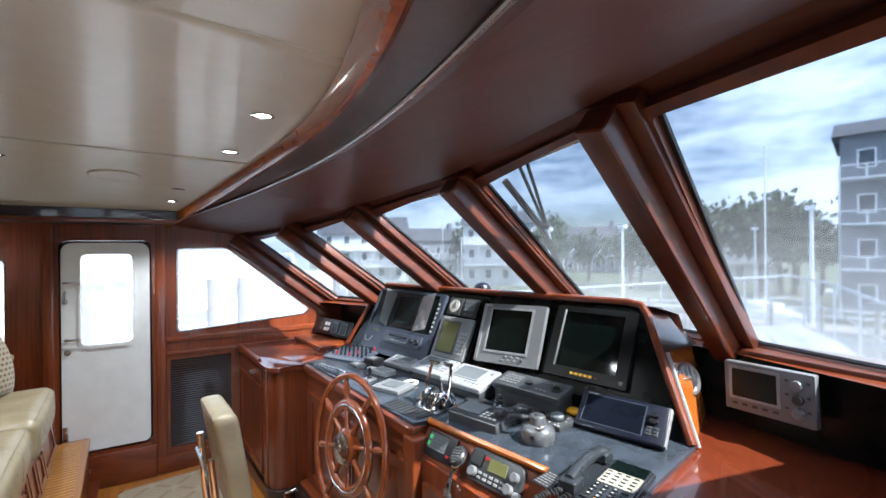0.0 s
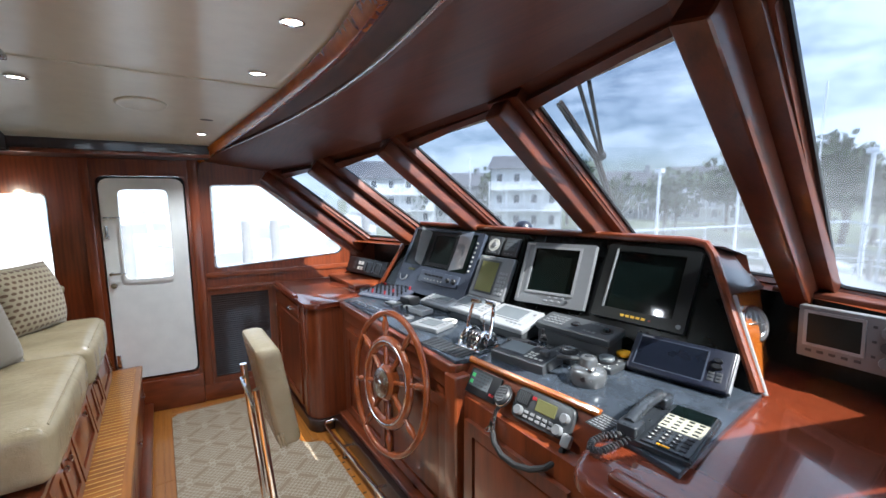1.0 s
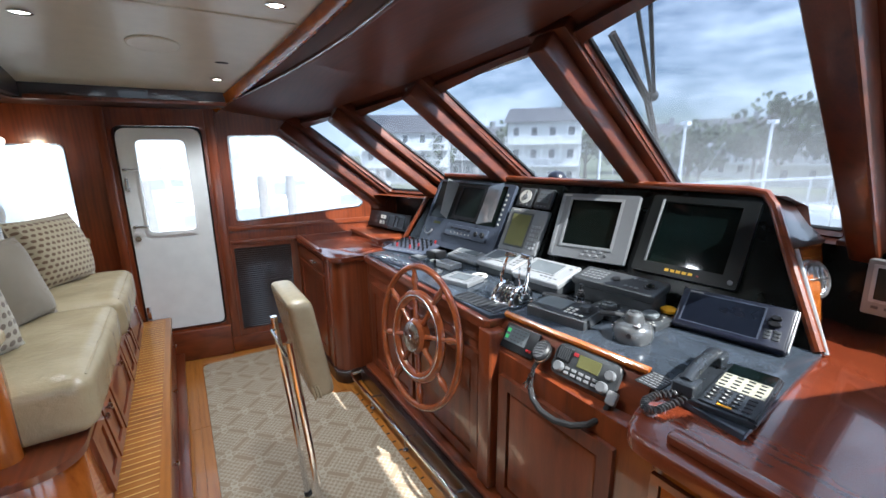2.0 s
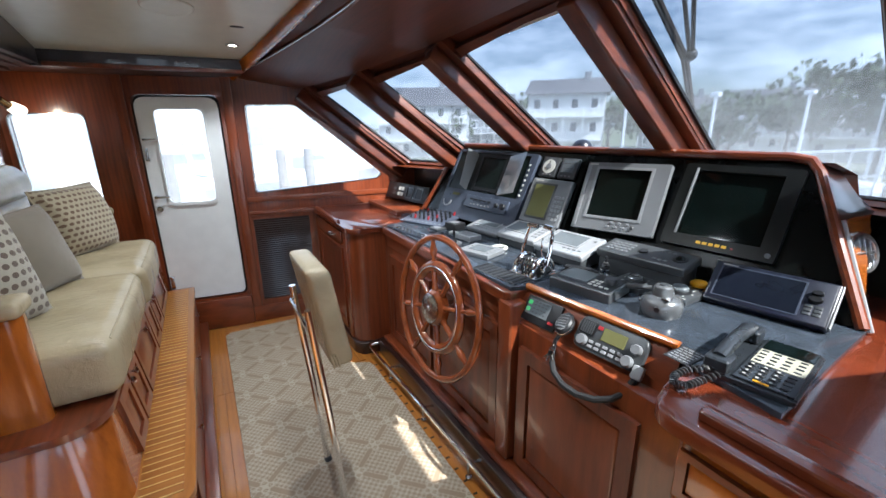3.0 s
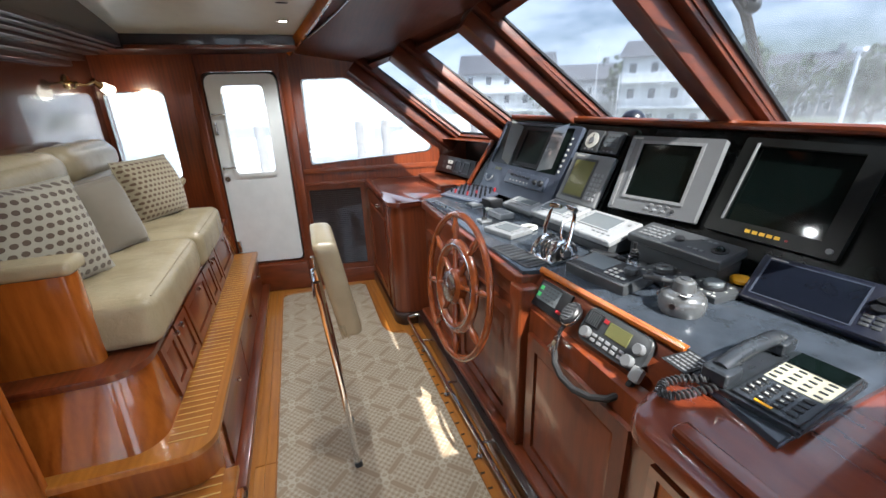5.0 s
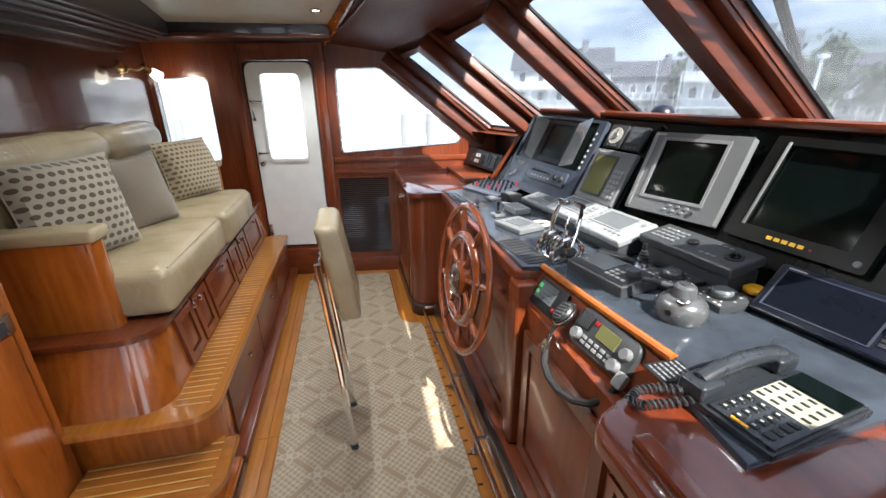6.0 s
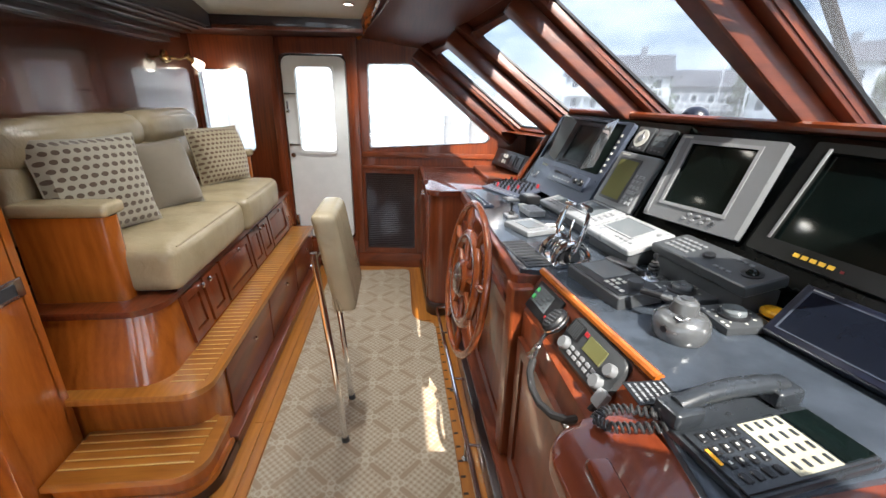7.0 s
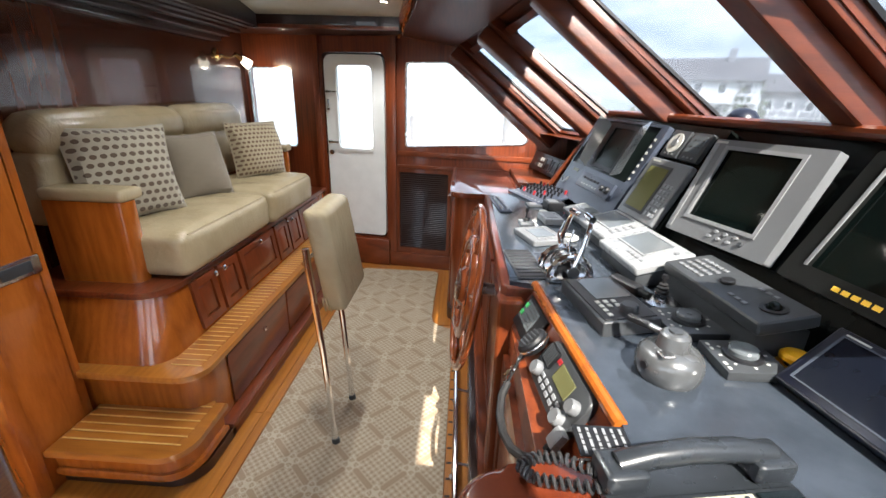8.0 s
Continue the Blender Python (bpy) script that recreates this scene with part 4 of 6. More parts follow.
def port_cabinet():
    c = thing("side_cabinet", (1.0, 3.5, 0.0), "mahogany side cabinet with rounded corner and small top drawer", "cabinet")
    r = 0.10
    foot = [(1.6, 4.02), (0.69, 4.06), (0.70, 3.02 + r), *[(0.70 + r - r * math.cos(a), 3.02 + r - r * math.sin(a)) for a in [i * math.pi / 16 for i in range(9)]], (0.96, 3.02), (0.96, 2.96), (1.6, 2.96)]
    part("body", prism(B(), foot, 0.0, 0.99), MAHOGANY, c)
    part("plinth", prism(B(), [(p[0] - 0.022, p[1] - 0.02) for p in foot], 0.0, 0.10, None, 0.012), MAHOGANY_DARK, c)
    part("top", prism(B(), [(p[0] - 0.028, p[1] - 0.026 if p[1] < 3.5 else p[1]) for p in foot], 0.99, 1.028, None, 0.012), COUNTER, c, "polished dark red top")
    part("pilaster", box(B(), (0.685, 3.13, 0.10), (0.72, 3.22, 0.985), 0.012), MAHOGANY, c)
    part("back_ledge", box(B(), (1.18, 3.30, 1.028), (1.6, 3.97, 1.06), 0.010), MAHOGANY_X, c)
    part("edge_roll", tube(B(), [(0.685, 3.30, 1.035), (0.685, 3.98, 1.035)], 0.015, 10), MAHOGANY_Y, c)
    d = part("drawer", box(B(), (0.682, 3.26, 0.86), (0.70, 3.98, 0.965), 0.006), MAHOGANY_Y, c)
    part("handle", tube(B(), [(0.682, 3.42, 0.91), (0.655, 3.42, 0.91), (0.655, 3.50, 0.91), (0.682, 3.50, 0.91)], 0.006, 8), STEEL, d)
    part("door", plate(B(), rect(3.26, 0.14, 3.98, 0.83), [rect(3.32, 0.2, 3.92, 0.77)], 0, 0.018, axes((0.70, 0, 0), (0, -1, 0), (0, 0, 1)) @ Matrix.Diagonal((-1, 1, 1, 1))), MAHOGANY, c)


def foot_rail():
    rl = thing("foot_rail", (0.77, 2.1, 0.0), "polished steel foot rail on short brackets along the console plinth", "rail")
    pts = [(0.79, 0.95, 0.10), (0.782, 1.6, 0.10), (0.77, 2.3, 0.10), (0.75, 2.92, 0.10), (0.765, 2.955, 0.10), (0.85, 2.96, 0.10)]
    part("tube", tube(B(), pts, 0.012, 10), CHROME, rl)
    for y in (1.05, 1.56, 2.07, 2.58):
        bm = cyl(B(), (0.775, y, 0.10), (0.85, y, 0.085), 0.008, n=10)
        cyl(bm, (0.775, y, 0.10), (0.775, y, -0.002), 0.007, n=10)
        cyl(bm, (0.775, y, 0.010), (0.775, y, 0.016), 0.018, n=12)
        part("bracket", bm, STEEL, rl)


def chart_counter():
    c = thing("chart_counter", (1.2, 0.1, 0.0), "dark red polished counter with rounded corner over honey-toned drawers", "counter")
    r = 0.10
    def outline(x0, y1):
        return [(x0, -0.35), (2.09, -0.35), (2.262, 0.672), (1.72, 0.62), (1.02, 0.74), (0.97, y1), *[(x0 + r - r * math.sin(a), y1 - r + r * math.cos(a)) for a in [i * math.pi / 16 for i in range(9)]]][::-1]
    part("body", prism(B(), outline(0.80, 0.635), 0.0, 0.985), CHERRY, c)
    part("top", prism(B(), outline(0.768, 0.70), 0.985, 1.032, None, 0.02), COUNTER, c, "polished dark red counter top")
    part("fiddle", box(B(), (0.812, -0.40, 1.031), (0.862, 0.575, 1.064), 0.014, 3), COUNTER, c)
    for z0, z1 in ((0.80, 0.945), (0.60, 0.78), (0.38, 0.58), (0.12, 0.36)):
        d = part("drawer", plate(B(), rect(-0.25, z0, 0.585, z1), [rect(-0.225, z0 + 0.022, 0.56, z1 - 0.022)], 0.0, 0.016, axes((0.80, 0, 0), (0, 1, 0), (0, 0, 1)) @ Matrix.Diagonal((1, 1, -1, 1))), MAHOGANY_Y, c)
        part("drawer_front", box(B(), (0.790, -0.222, z0 + 0.025), (0.80, 0.557, z1 - 0.025), 0.003), CHERRY, d)
    part("upstand", prism(B(), [(2.296, 1.0), (2.33, 1.0), (2.11, -0.35), (2.078, -0.35)], 1.03, 1.376), BLACKPANEL, c, "black upstand under the windscreen sill")
    part("sill_moulding", prism(B(), [(2.222, 0.672), (2.52, 0.70), (2.40, -0.36), (2.055, -0.36)], 1.377, 1.402, None, 0.010), MAHOGANY_SATIN, c)


def ships_wheel():
    tilt = Matrix.Translation((0.80, 1.93, 0.815)) @ Matrix.Rotation(radians(8), 4, "Y") @ Matrix.Rotation(radians(3), 4, "Z") @ Matrix.Rotation(radians(-90), 4, "Y")
    w = thing("ships_wheel", (0.80, 1.93, 0.45), "varnished mahogany ship's wheel with turned spokes and steel hub", "steering wheel")
    def ring(radius, a, b, seg=48):
        bm = B()
        rows = []
        for i in range(seg):
            t = 2 * math.pi * i / seg
            rows.append([(math.cos(t) * (radius + a * math.cos(q)), math.sin(t) * (radius + a * math.cos(q)), b * math.sin(q)) for q in [j * 2 * math.pi / 12 for j in range(13)]])
        rows.append(rows[0])
        skin(bm, rows, tilt)
        bmesh.ops.remove_doubles(bm, verts=bm.verts[:], dist=0.0003)
        return bm
    part("rim", ring(0.378, 0.019, 0.017), WHEELWOOD, w)
    part("inner_rim", ring(0.222, 0.032, 0.022), WHEELWOOD, w)
    part("rim_band", ring(0.222, 0.009, 0.025), STEEL, w, "thin dull steel band")
    for i in range(8):
        a = 2 * math.pi * (i + 0.35) / 8
        sp = tilt @ Matrix.Rotation(a, 4, "Z") @ Matrix.Rotation(radians(90), 4, "Y")
        prof = [(0.012, 0.05), (0.014, 0.07), (0.020, 0.10), (0.013, 0.125), (0.017, 0.14), (0.014, 0.17), (0.020, 0.222), (0.014, 0.252), (0.011, 0.268), (0.019, 0.29), (0.020, 0.312), (0.012, 0.345), (0.013, 0.378)]
        part("spoke", lathe(B(), prof, sp, 12), WHEELWOOD, w)
    hub = part("hub", lathe(B(), [(0.085, -0.03), (0.098, -0.02), (0.098, 0.02), (0.082, 0.035), (0.0, 0.036)], tilt, 28), WHEELWOOD, w)
    part("hub_plate", lathe(B(), [(0.076, 0.0365), (0.080, 0.042), (0.072, 0.047), (0.018, 0.050), (0.014, 0.056), (0.0, 0.058)], tilt, 28), STEEL, hub, "satin steel hub plate")
    part("shaft", cyl(B(), tilt @ Vector((0, 0, -0.03)), tilt @ Vector((0, 0, -0.17)), 0.03, n=16), STEEL, w)


def helm_stool():
    s = thing("helm_stool", (0.17, 1.89, 0.0), "cream leather upright pad on two polished steel legs", "stool")
    for y in (1.726, 2.051):
        leg = part("leg", tube(B(), [(0.180, y, 0.005), (0.150, y + 0.01, 0.5), (0.108, y + 0.012, 1.00), (0.106, y + 0.012, 1.04)], 0.0155, 14), CHROME, s)
        part("rubber_foot", cyl(B(), (0.181, y, 0.008), (0.179, y, 0.035), 0.021, 0.018, 12), CHARCOAL, leg)
    part("cross_bar", cyl(B(), (0.092, 1.735, 0.97), (0.092, 2.062, 0.97), 0.009, n=10), CHROME, s)
    bm = B()
    box(bm, (0.10, 1.715, 0.755), (0.20, 2.085, 1.20), 0.035, 4)
    for v in bm.verts:
        k = (v.co.z - 0.755) / 0.445
        v.co.x += 0.075 * (1 - k) + 0.018 * math.sin(k * 3.1)
        v.co.z += 0.02 * math.cos((v.co.y - 1.9) * 7) * k
    part("pad", bm, LEATHER, s, "cream leather pad with gathered lower corner")
    bm = B()
    for i in range(3):
        tube(bm, [(0.185 + i * 0.012, 1.712, 0.762 + 0.004 * (i % 2)), (0.178 + i * 0.012, 1.708, 0.80), (0.172 + i * 0.011, 1.714, 0.825)], 0.0045, 6)
    part("gathers", bm, LEATHER, s)


console()
port_cabinet()
foot_rail()
chart_counter()
ships_wheel()
helm_stool()


# ---------------- lamps ----------------
def downlight(x, y, watts):
    z = ceiling_z(y)
    t = thing("downlight", (x, y, z), "small round recessed ceiling downlight with bright rim, lit", "downlight", "ceiling downlights")
    part("rim", lathe(B(), [(0.034, 0.004), (0.044, 0.0), (0.044, -0.006), (0.036, -0.008), (0.033, 0.0)], Matrix.Translation((x, y, z)), 24), CHROME, t)
    part("lens", lathe(B(), [(0.034, -0.002), (0.02, -0.005), (0.0, -0.006)], Matrix.Translation((x, y, z)), 20), BULB, t)
    lamp = new("downlight_lamp", bpy.data.lights.new("downlight_lamp", "SPOT"))
    lamp.data.energy, lamp.data.spot_size, lamp.data.spot_blend, lamp.data.shadow_soft_size = watts, radians(120), 0.6, 0.03
    lamp.data.color = (1.0, 0.95, 0.88)
    lamp.location = (x, y, z - 0.02)
    lamp.parent = t
    lamp.matrix_parent_inverse = t.matrix_basis.inverted()


# The last one, over the steps, is unseen and added to brighten them.
for x, y, watts in ((0.26, 1.50, 19), (0.28, 2.22, 20), (0.13, 3.55, 21), (-0.68, 2.75, 9), (-0.68, 1.25, 25)):
    downlight(x, y, watts)


# ---------------- instruments on the black face ----------------
def on_dash(lo, hi, bev=0.004, seg=2, m=DASH):
    return box(B(), lo, hi, bev, seg, m)


def keys(parent, m, xs, ys, w, h, t, material, name="key"):
    for y in ys:
        for x in xs:
            part(name, box(B(), (x - w / 2, y - h / 2, 0), (x + w / 2, y + h / 2, t), min(w, h, t) * 0.3, 1, m), material, parent)


def up(m, h):
    return m @ Matrix.Translation((0, 0, h))


def knob(parent, m, x, y, r, h, material, name="knob"):
    return part(name, lathe(B(), [(r, 0), (r, h * 0.75), (r * 0.85, h), (0, h)], m @ Matrix.Translation((x, y, 0)), 14), material, parent)


def display_unit():
    t = thing("hooded_display", BANK @ Vector((0.64, 0.05, 0)), "blue-grey hooded display with folded sun flaps and switch strip", "display")
    part("housing", plate(B(), rounded(rect(0.24, 0.02, 1.045, 0.55), 0.02), [rect(0.262, 0.235, 0.985, 0.535)], 0.001, 0.030, BANK), BLUEGREY, t)
    part("screen", on_dash((0.255, 0.23, 0.002), (0.99, 0.54, 0.022), 0.002, m=BANK), DULLSCREEN, t)
    part("inner_bezel", plate(B(), rect(0.52, 0.25, 0.80, 0.52), [rect(0.545, 0.275, 0.775, 0.50)], 0.0225, 0.03, BANK), BLACK, t)
    for u0, u1, lean in ((0.475, 0.415, -1), (0.80, 1.00, 1)):
        bm = B()
        a = [(u0, 0.235, 0.03), (u0, 0.52, 0.03), (u1, 0.535, 0.10), (u1 - 0.02 * lean, 0.26, 0.075)]
        lo = [bm.verts.new(BANK @ Vector(p)) for p in a]
        hi = [bm.verts.new(BANK @ Vector((p[0] + 0.006, p[1], p[2] + 0.002))) for p in a]
        bm.faces.new(lo)
        bm.faces.new(hi[::-1])
        for i in range(4):
            bm.faces.new((lo[i], lo[(i + 1) % 4], hi[(i + 1) % 4], hi[i]))
        part("sun_flap", bm, FLAP, t)
    st = part("switch_strip", on_dash((0.53, 0.115, 0.031), (0.955, 0.205, 0.048), 0.004, m=BANK), BLUEGREY, t)
    keys(st, up(BANK, 0.048), [0.60 + i * 0.045 for i in range(5)], [0.175], 0.03, 0.014, 0.008, BLACK)
    keys(st, up(BANK, 0.048), [0.60 + i * 0.038 for i in range(6)], [0.14], 0.006, 0.010, 0.002, PALE, "mark")
    for x, r in ((0.86, 0.016), (0.92, 0.02)):
        knob(st, up(BANK, 0.048), x, 0.16, r, 0.018, BLACK)
    part("grip", tube(B(), [BANK @ Vector((0.33 + 0.045 * math.cos(a), 0.135 + 0.045 * math.sin(a), 0.045)) for a in [math.pi + i * math.pi / 8 for i in range(9)]], 0.006, 8), LIGHTGREY, t)
    part("label_strip", on_dash((0.345, 0.185, 0.031), (0.425, 0.205, 0.033), 0.0, m=BANK), LCD, t)
    keys(t, up(BANK, 0.031), [1.005], [0.26 + i * 0.035 for i in range(7)], 0.014, 0.014, 0.004, PALE, "mark")


def twin_gauges():
    for x0, dial in ((1.085, True), (1.228, False)):
        t = thing("square_gauge", BANK @ Vector((x0 + 0.06, 0.41, 0)), "small square grey gauge with a " + ("round white dial" if dial else "grey-green readout"), "gauge", "small gauges")
        part("case", on_dash((x0, 0.412, 0.0005), (x0 + 0.125, 0.54, 0.022), 0.006, m=BANK), CHARCOAL, t)
        if dial:
            part("dial", lathe(B(), [(0.046, 0), (0.046, 0.003), (0, 0.0032)], up(BANK, 0.022) @ Matrix.Translation((x0 + 0.0625, 0.478, 0)), 24), PALE, t)
            part("needle", box(B(), (x0 + 0.06, 0.46, 0.0255), (x0 + 0.065, 0.515, 0.027), 0, 1, BANK), BLACK, t)
            part("pointer_hub", lathe(B(), [(0.020, 0.0), (0.018, 0.004), (0, 0.0045)], up(BANK, 0.0255) @ Matrix.Translation((x0 + 0.0625, 0.478, 0)), 16), GREY, t)
        else:
            part("readout", box(B(), (x0 + 0.018, 0.448, 0.0225), (x0 + 0.107, 0.525, 0.025), 0.001, 1, BANK), LCDGREEN, t)
            keys(t, up(BANK, 0.0255), [x0 + 0.04, x0 + 0.065, x0 + 0.09], [0.505, 0.475], 0.016, 0.004, 0.0006, BLACK, "mark")
        keys(t, up(BANK, 0.022), [x0 + 0.035, x0 + 0.0625, x0 + 0.09], [0.426], 0.014, 0.008, 0.003, GREY)


def chart_plotter():
    t = thing("chart_plotter", BANK @ Vector((1.23, 0.1, 0)), "grey chart plotter with olive display and keypad", "plotter")
    part("case", on_dash((1.07, 0.105, 0.0005), (1.375, 0.395, 0.035), 0.012, 3, m=BANK), GREY, t)
    part("bezel", on_dash((1.105, 0.135, 0.0355), (1.275, 0.365, 0.039), 0.002, m=BANK), CHARCOAL, t)
    part("display", on_dash((1.118, 0.148, 0.0395), (1.262, 0.352, 0.041), 0.0, m=BANK), LCD, t)
    keys(t, up(BANK, 0.035), [1.298, 1.322, 1.346], [0.15 + i * 0.027 for i in range(6)], 0.017, 0.017, 0.005, LIGHTGREY)
    part("badge", on_dash((1.10, 0.376, 0.0355), (1.16, 0.384, 0.0365), 0.0, m=BANK), PALE, t)


def grey_monitor():
    t = thing("grey_monitor", GREYSET @ Vector((1.70, 0.13, 0.0)), "silver-grey marine monitor with a dark screen, standing proud", "monitor")
    part("back", on_dash((1.56, 0.17, -0.085), (1.90, 0.47, 0.046), 0.01, m=GREYSET), CHARCOAL, t)
    part("bezel", plate(B(), rounded(rect(1.462, 0.125, 1.945, 0.535), 0.008), [rect(1.535, 0.205, 1.855, 0.50)], 0.045, 0.082, GREYSET), GREY, t)
    part("inner_lip", plate(B(), rect(1.525, 0.195, 1.865, 0.51), [rect(1.54, 0.21, 1.85, 0.495)], 0.0825, 0.086, GREYSET), LIGHTGREY, t)
    part("screen", on_dash((1.53, 0.20, 0.052), (1.86, 0.505, 0.072), 0.0, m=GREYSET), SCREEN, t)
    part("side_bead", on_dash((1.466, 0.14, 0.0825), (1.49, 0.52, 0.0865), 0.002, m=GREYSET), LIGHTGREY, t)
    for i in range(6):
        x, y = 1.71 + (i % 3) * 0.045 - 0.02 * (i > 2), 0.178 - 0.024 * (i > 2)
        part("button", lathe(B(), [(0.009, 0), (0.009, 0.0025), (0.007, 0.004), (0, 0.004)], up(GREYSET, 0.082) @ Matrix.Translation((x, y, 0)) @ Matrix.Diagonal((1.3, 0.8, 1, 1)), 12), LIGHTGREY, t)
    knob(t, up(GREYSET, 0.082), 1.83, 0.162, 0.010, 0.006, CHARCOAL, "button")
    part("badge", on_dash((1.475, 0.517, 0.087), (1.53, 0.526, 0.088), 0.0, m=GREYSET), PALE, t)


def black_monitor():
    t = thing("black_monitor", DASH @ Vector((2.2, 0.16, 0.0)), "large black flush-mounted monitor with amber keys, screen dark", "monitor")
    part("bezel", plate(B(), rounded(rect(1.972, 0.158, 2.432, 0.562), 0.012), [rect(2.03, 0.215, 2.37, 0.53)], 0.0005, 0.030, DASH), BEZEL, t)
    part("screen", on_dash((2.025, 0.21, 0.001), (2.375, 0.535, 0.014), 0.0), SCREEN, t)
    part("bright_edge", on_dash((2.022, 0.212, 0.0305), (2.034, 0.54, 0.034), 0.002), LIGHTGREY, t)
    keys(t, up(DASH, 0.0305), [2.14 + i * 0.026 for i in range(5)], [0.186], 0.019, 0.013, 0.003, INDICATOR)
    keys(t, up(DASH, 0.0305), [2.275], [0.184], 0.010, 0.008, 0.003, RED)
    knob(t, up(DASH, 0.0305), 2.405, 0.185, 0.011, 0.007, GREY)


def left_gauge_box():
    t = thing("switch_panel", (1.43, 3.6, 1.028), "black switch panel with pale legend plates below the side window", "switch panel")
    m = axes((1.345, 3.93, 1.085), (0.13, -0.66, 0), (0.05, 0.01, 0.13)) @ Matrix.Diagonal((1, 1.15, 1, 1))
    part("face", box(B(), (0.0, 0.0, -0.12), (0.62, 0.135, 0.0), 0.006, 2, m), BLACK, t)
    keys(t, m, [0.20, 0.245], [0.045, 0.09], 0.036, 0.028, 0.002, PALE, "legend")
    keys(t, m, [0.12], [0.045, 0.085], 0.04, 0.022, 0.002, CHARCOAL, "legend")
    for x in (0.36, 0.50):
        part("meter", plate(B(), rounded(rect(x - 0.05, 0.02, x + 0.05, 0.115), 0.008), [rect(x - 0.04, 0.03, x + 0.04, 0.105)], 0.0005, 0.006, m), CHARCOAL, t)
    knob(t, m, 0.44, 0.03, 0.006, 0.012, STEEL)


# ---------------- instruments on the desk ----------------
TOP = 1.0505


def desk_frame(x, y, z=TOP, tilt=0.0, turn=0.0):
    """At a point of the desk: x to the right along the face, y towards it, z up."""
    return Matrix.Translation((x, y, z)) @ axes((0, 0, 0), (0.12, -1, 0), (1, 0.12, 0)) @ pose(0, 0, 0, tilt, 0, turn)


def breaker_panel():
    m = axes((1.075, 2.985, TOP + 0.004), (0.14, -0.357, 0.0), (0.20, 0.10, 0.035))
    t = thing("breaker_panel", m @ Vector((0.2, 0.12, 0)), "blue-grey switch bank with rows of red and black toggles", "switch panel")
    part("plate", box(B(), (0.0, 0.0, -0.004), (0.40, 0.26, 0.010), 0.004, 2, m), BLUEGREY, t)
    rnd = random.Random(4)
    for j in range(4):
        for i in range(8):
            x, y = 0.045 + i * 0.043, 0.075 + j * 0.05
            k = part("toggle", cyl(B(), m @ Vector((x, y, 0.010)), m @ Vector((x + 0.003, y + 0.010, 0.036)), 0.007, 0.0085, 8), RED if rnd.random() < 0.12 else BLACK, t)
    for i in range(9):
        part("legend", box(B(), (0.03 + i * 0.04, 0.022, 0.0102), (0.055 + i * 0.04, 0.034, 0.0112), 0, 1, m), GREY, t)
    m2 = desk_frame(1.335, 2.98, TOP + 0.002)
    t = thing("key_row", (1.34, 2.98, TOP), "row of small dark keys at the foot of the instrument face", "switch panel")
    part("plate", box(B(), (-0.2, -0.025, -0.002), (0.2, 0.025, 0.012), 0.003, 2, m2), CHARCOAL, t)
    keys(t, up(m2, 0.012), [-0.17 + i * 0.042 for i in range(9)], [-0.01, 0.012], 0.022, 0.014, 0.01, BLACK)
    keys(t, up(m2, 0.022), [-0.17 + i * 0.084 for i in range(5)], [0.012], 0.012, 0.008, 0.002, LCD, "mark")
    # low switches along the front edge, beyond the wheel
    m3 = desk_frame(0.99, 2.62, TOP)
    t = thing("edge_switches", (0.99, 2.62, TOP), "short bank of small metal switches near the desk edge", "switch panel")
    part("plate", box(B(), (-0.19, -0.035, -0.0004), (0.19, 0.035, 0.008), 0.003, 2, m3), BLUEGREY, t)
    keys(t, up(m3, 0.008), [-0.16 + i * 0.046 for i in range(8)], [-0.014, 0.016], 0.020, 0.016, 0.012, STEEL)


def console_unit(x, y, w, d, h0, h1, body, top, name, label, tilt=12, keys_at=(), screen=None, screen_mat=None, key_mat=None):
    """A low control head with a sloping top on a plinth."""
    t = thing(name, (x, y, TOP), label, "control head", "desk control heads")
    m = desk_frame(x, y)
    part("plinth", box(B(), (-w / 2 + 0.012, -d / 2 + 0.012, 0), (w / 2 - 0.012, d / 2 - 0.01, h0 + 0.01), 0.006, 2, m), body, t)
    f = m @ Matrix.Translation((0, 0, h0 + 0.012)) @ pose(0, 0, 0, tilt, 0, 0)
    part("head", box(B(), (-w / 2, -d / 2, 0), (w / 2, d / 2, h1), min(0.012, h1 * 0.4), 3, f), top, t)
    f = up(f, h1)
    if screen:
        x0, y0, x1, y1 = screen
        part("bezel", plate(B(), rounded(rect(x0 - 0.008, y0 - 0.008, x1 + 0.008, y1 + 0.008), 0.006), [rect(x0, y0, x1, y1)], 0.0003, 0.004, f), LIGHTGREY if top is not CHARCOAL else BLACK, t)
        part("display", box(B(), (x0, y0, 0.0002), (x1, y1, 0.0022), 0, 1, f), screen_mat, t)
    for xs, ys, kw, kh in keys_at:
        keys(t, f, xs, ys, kw, kh, 0.004, key_mat or GREY)
    return t, f


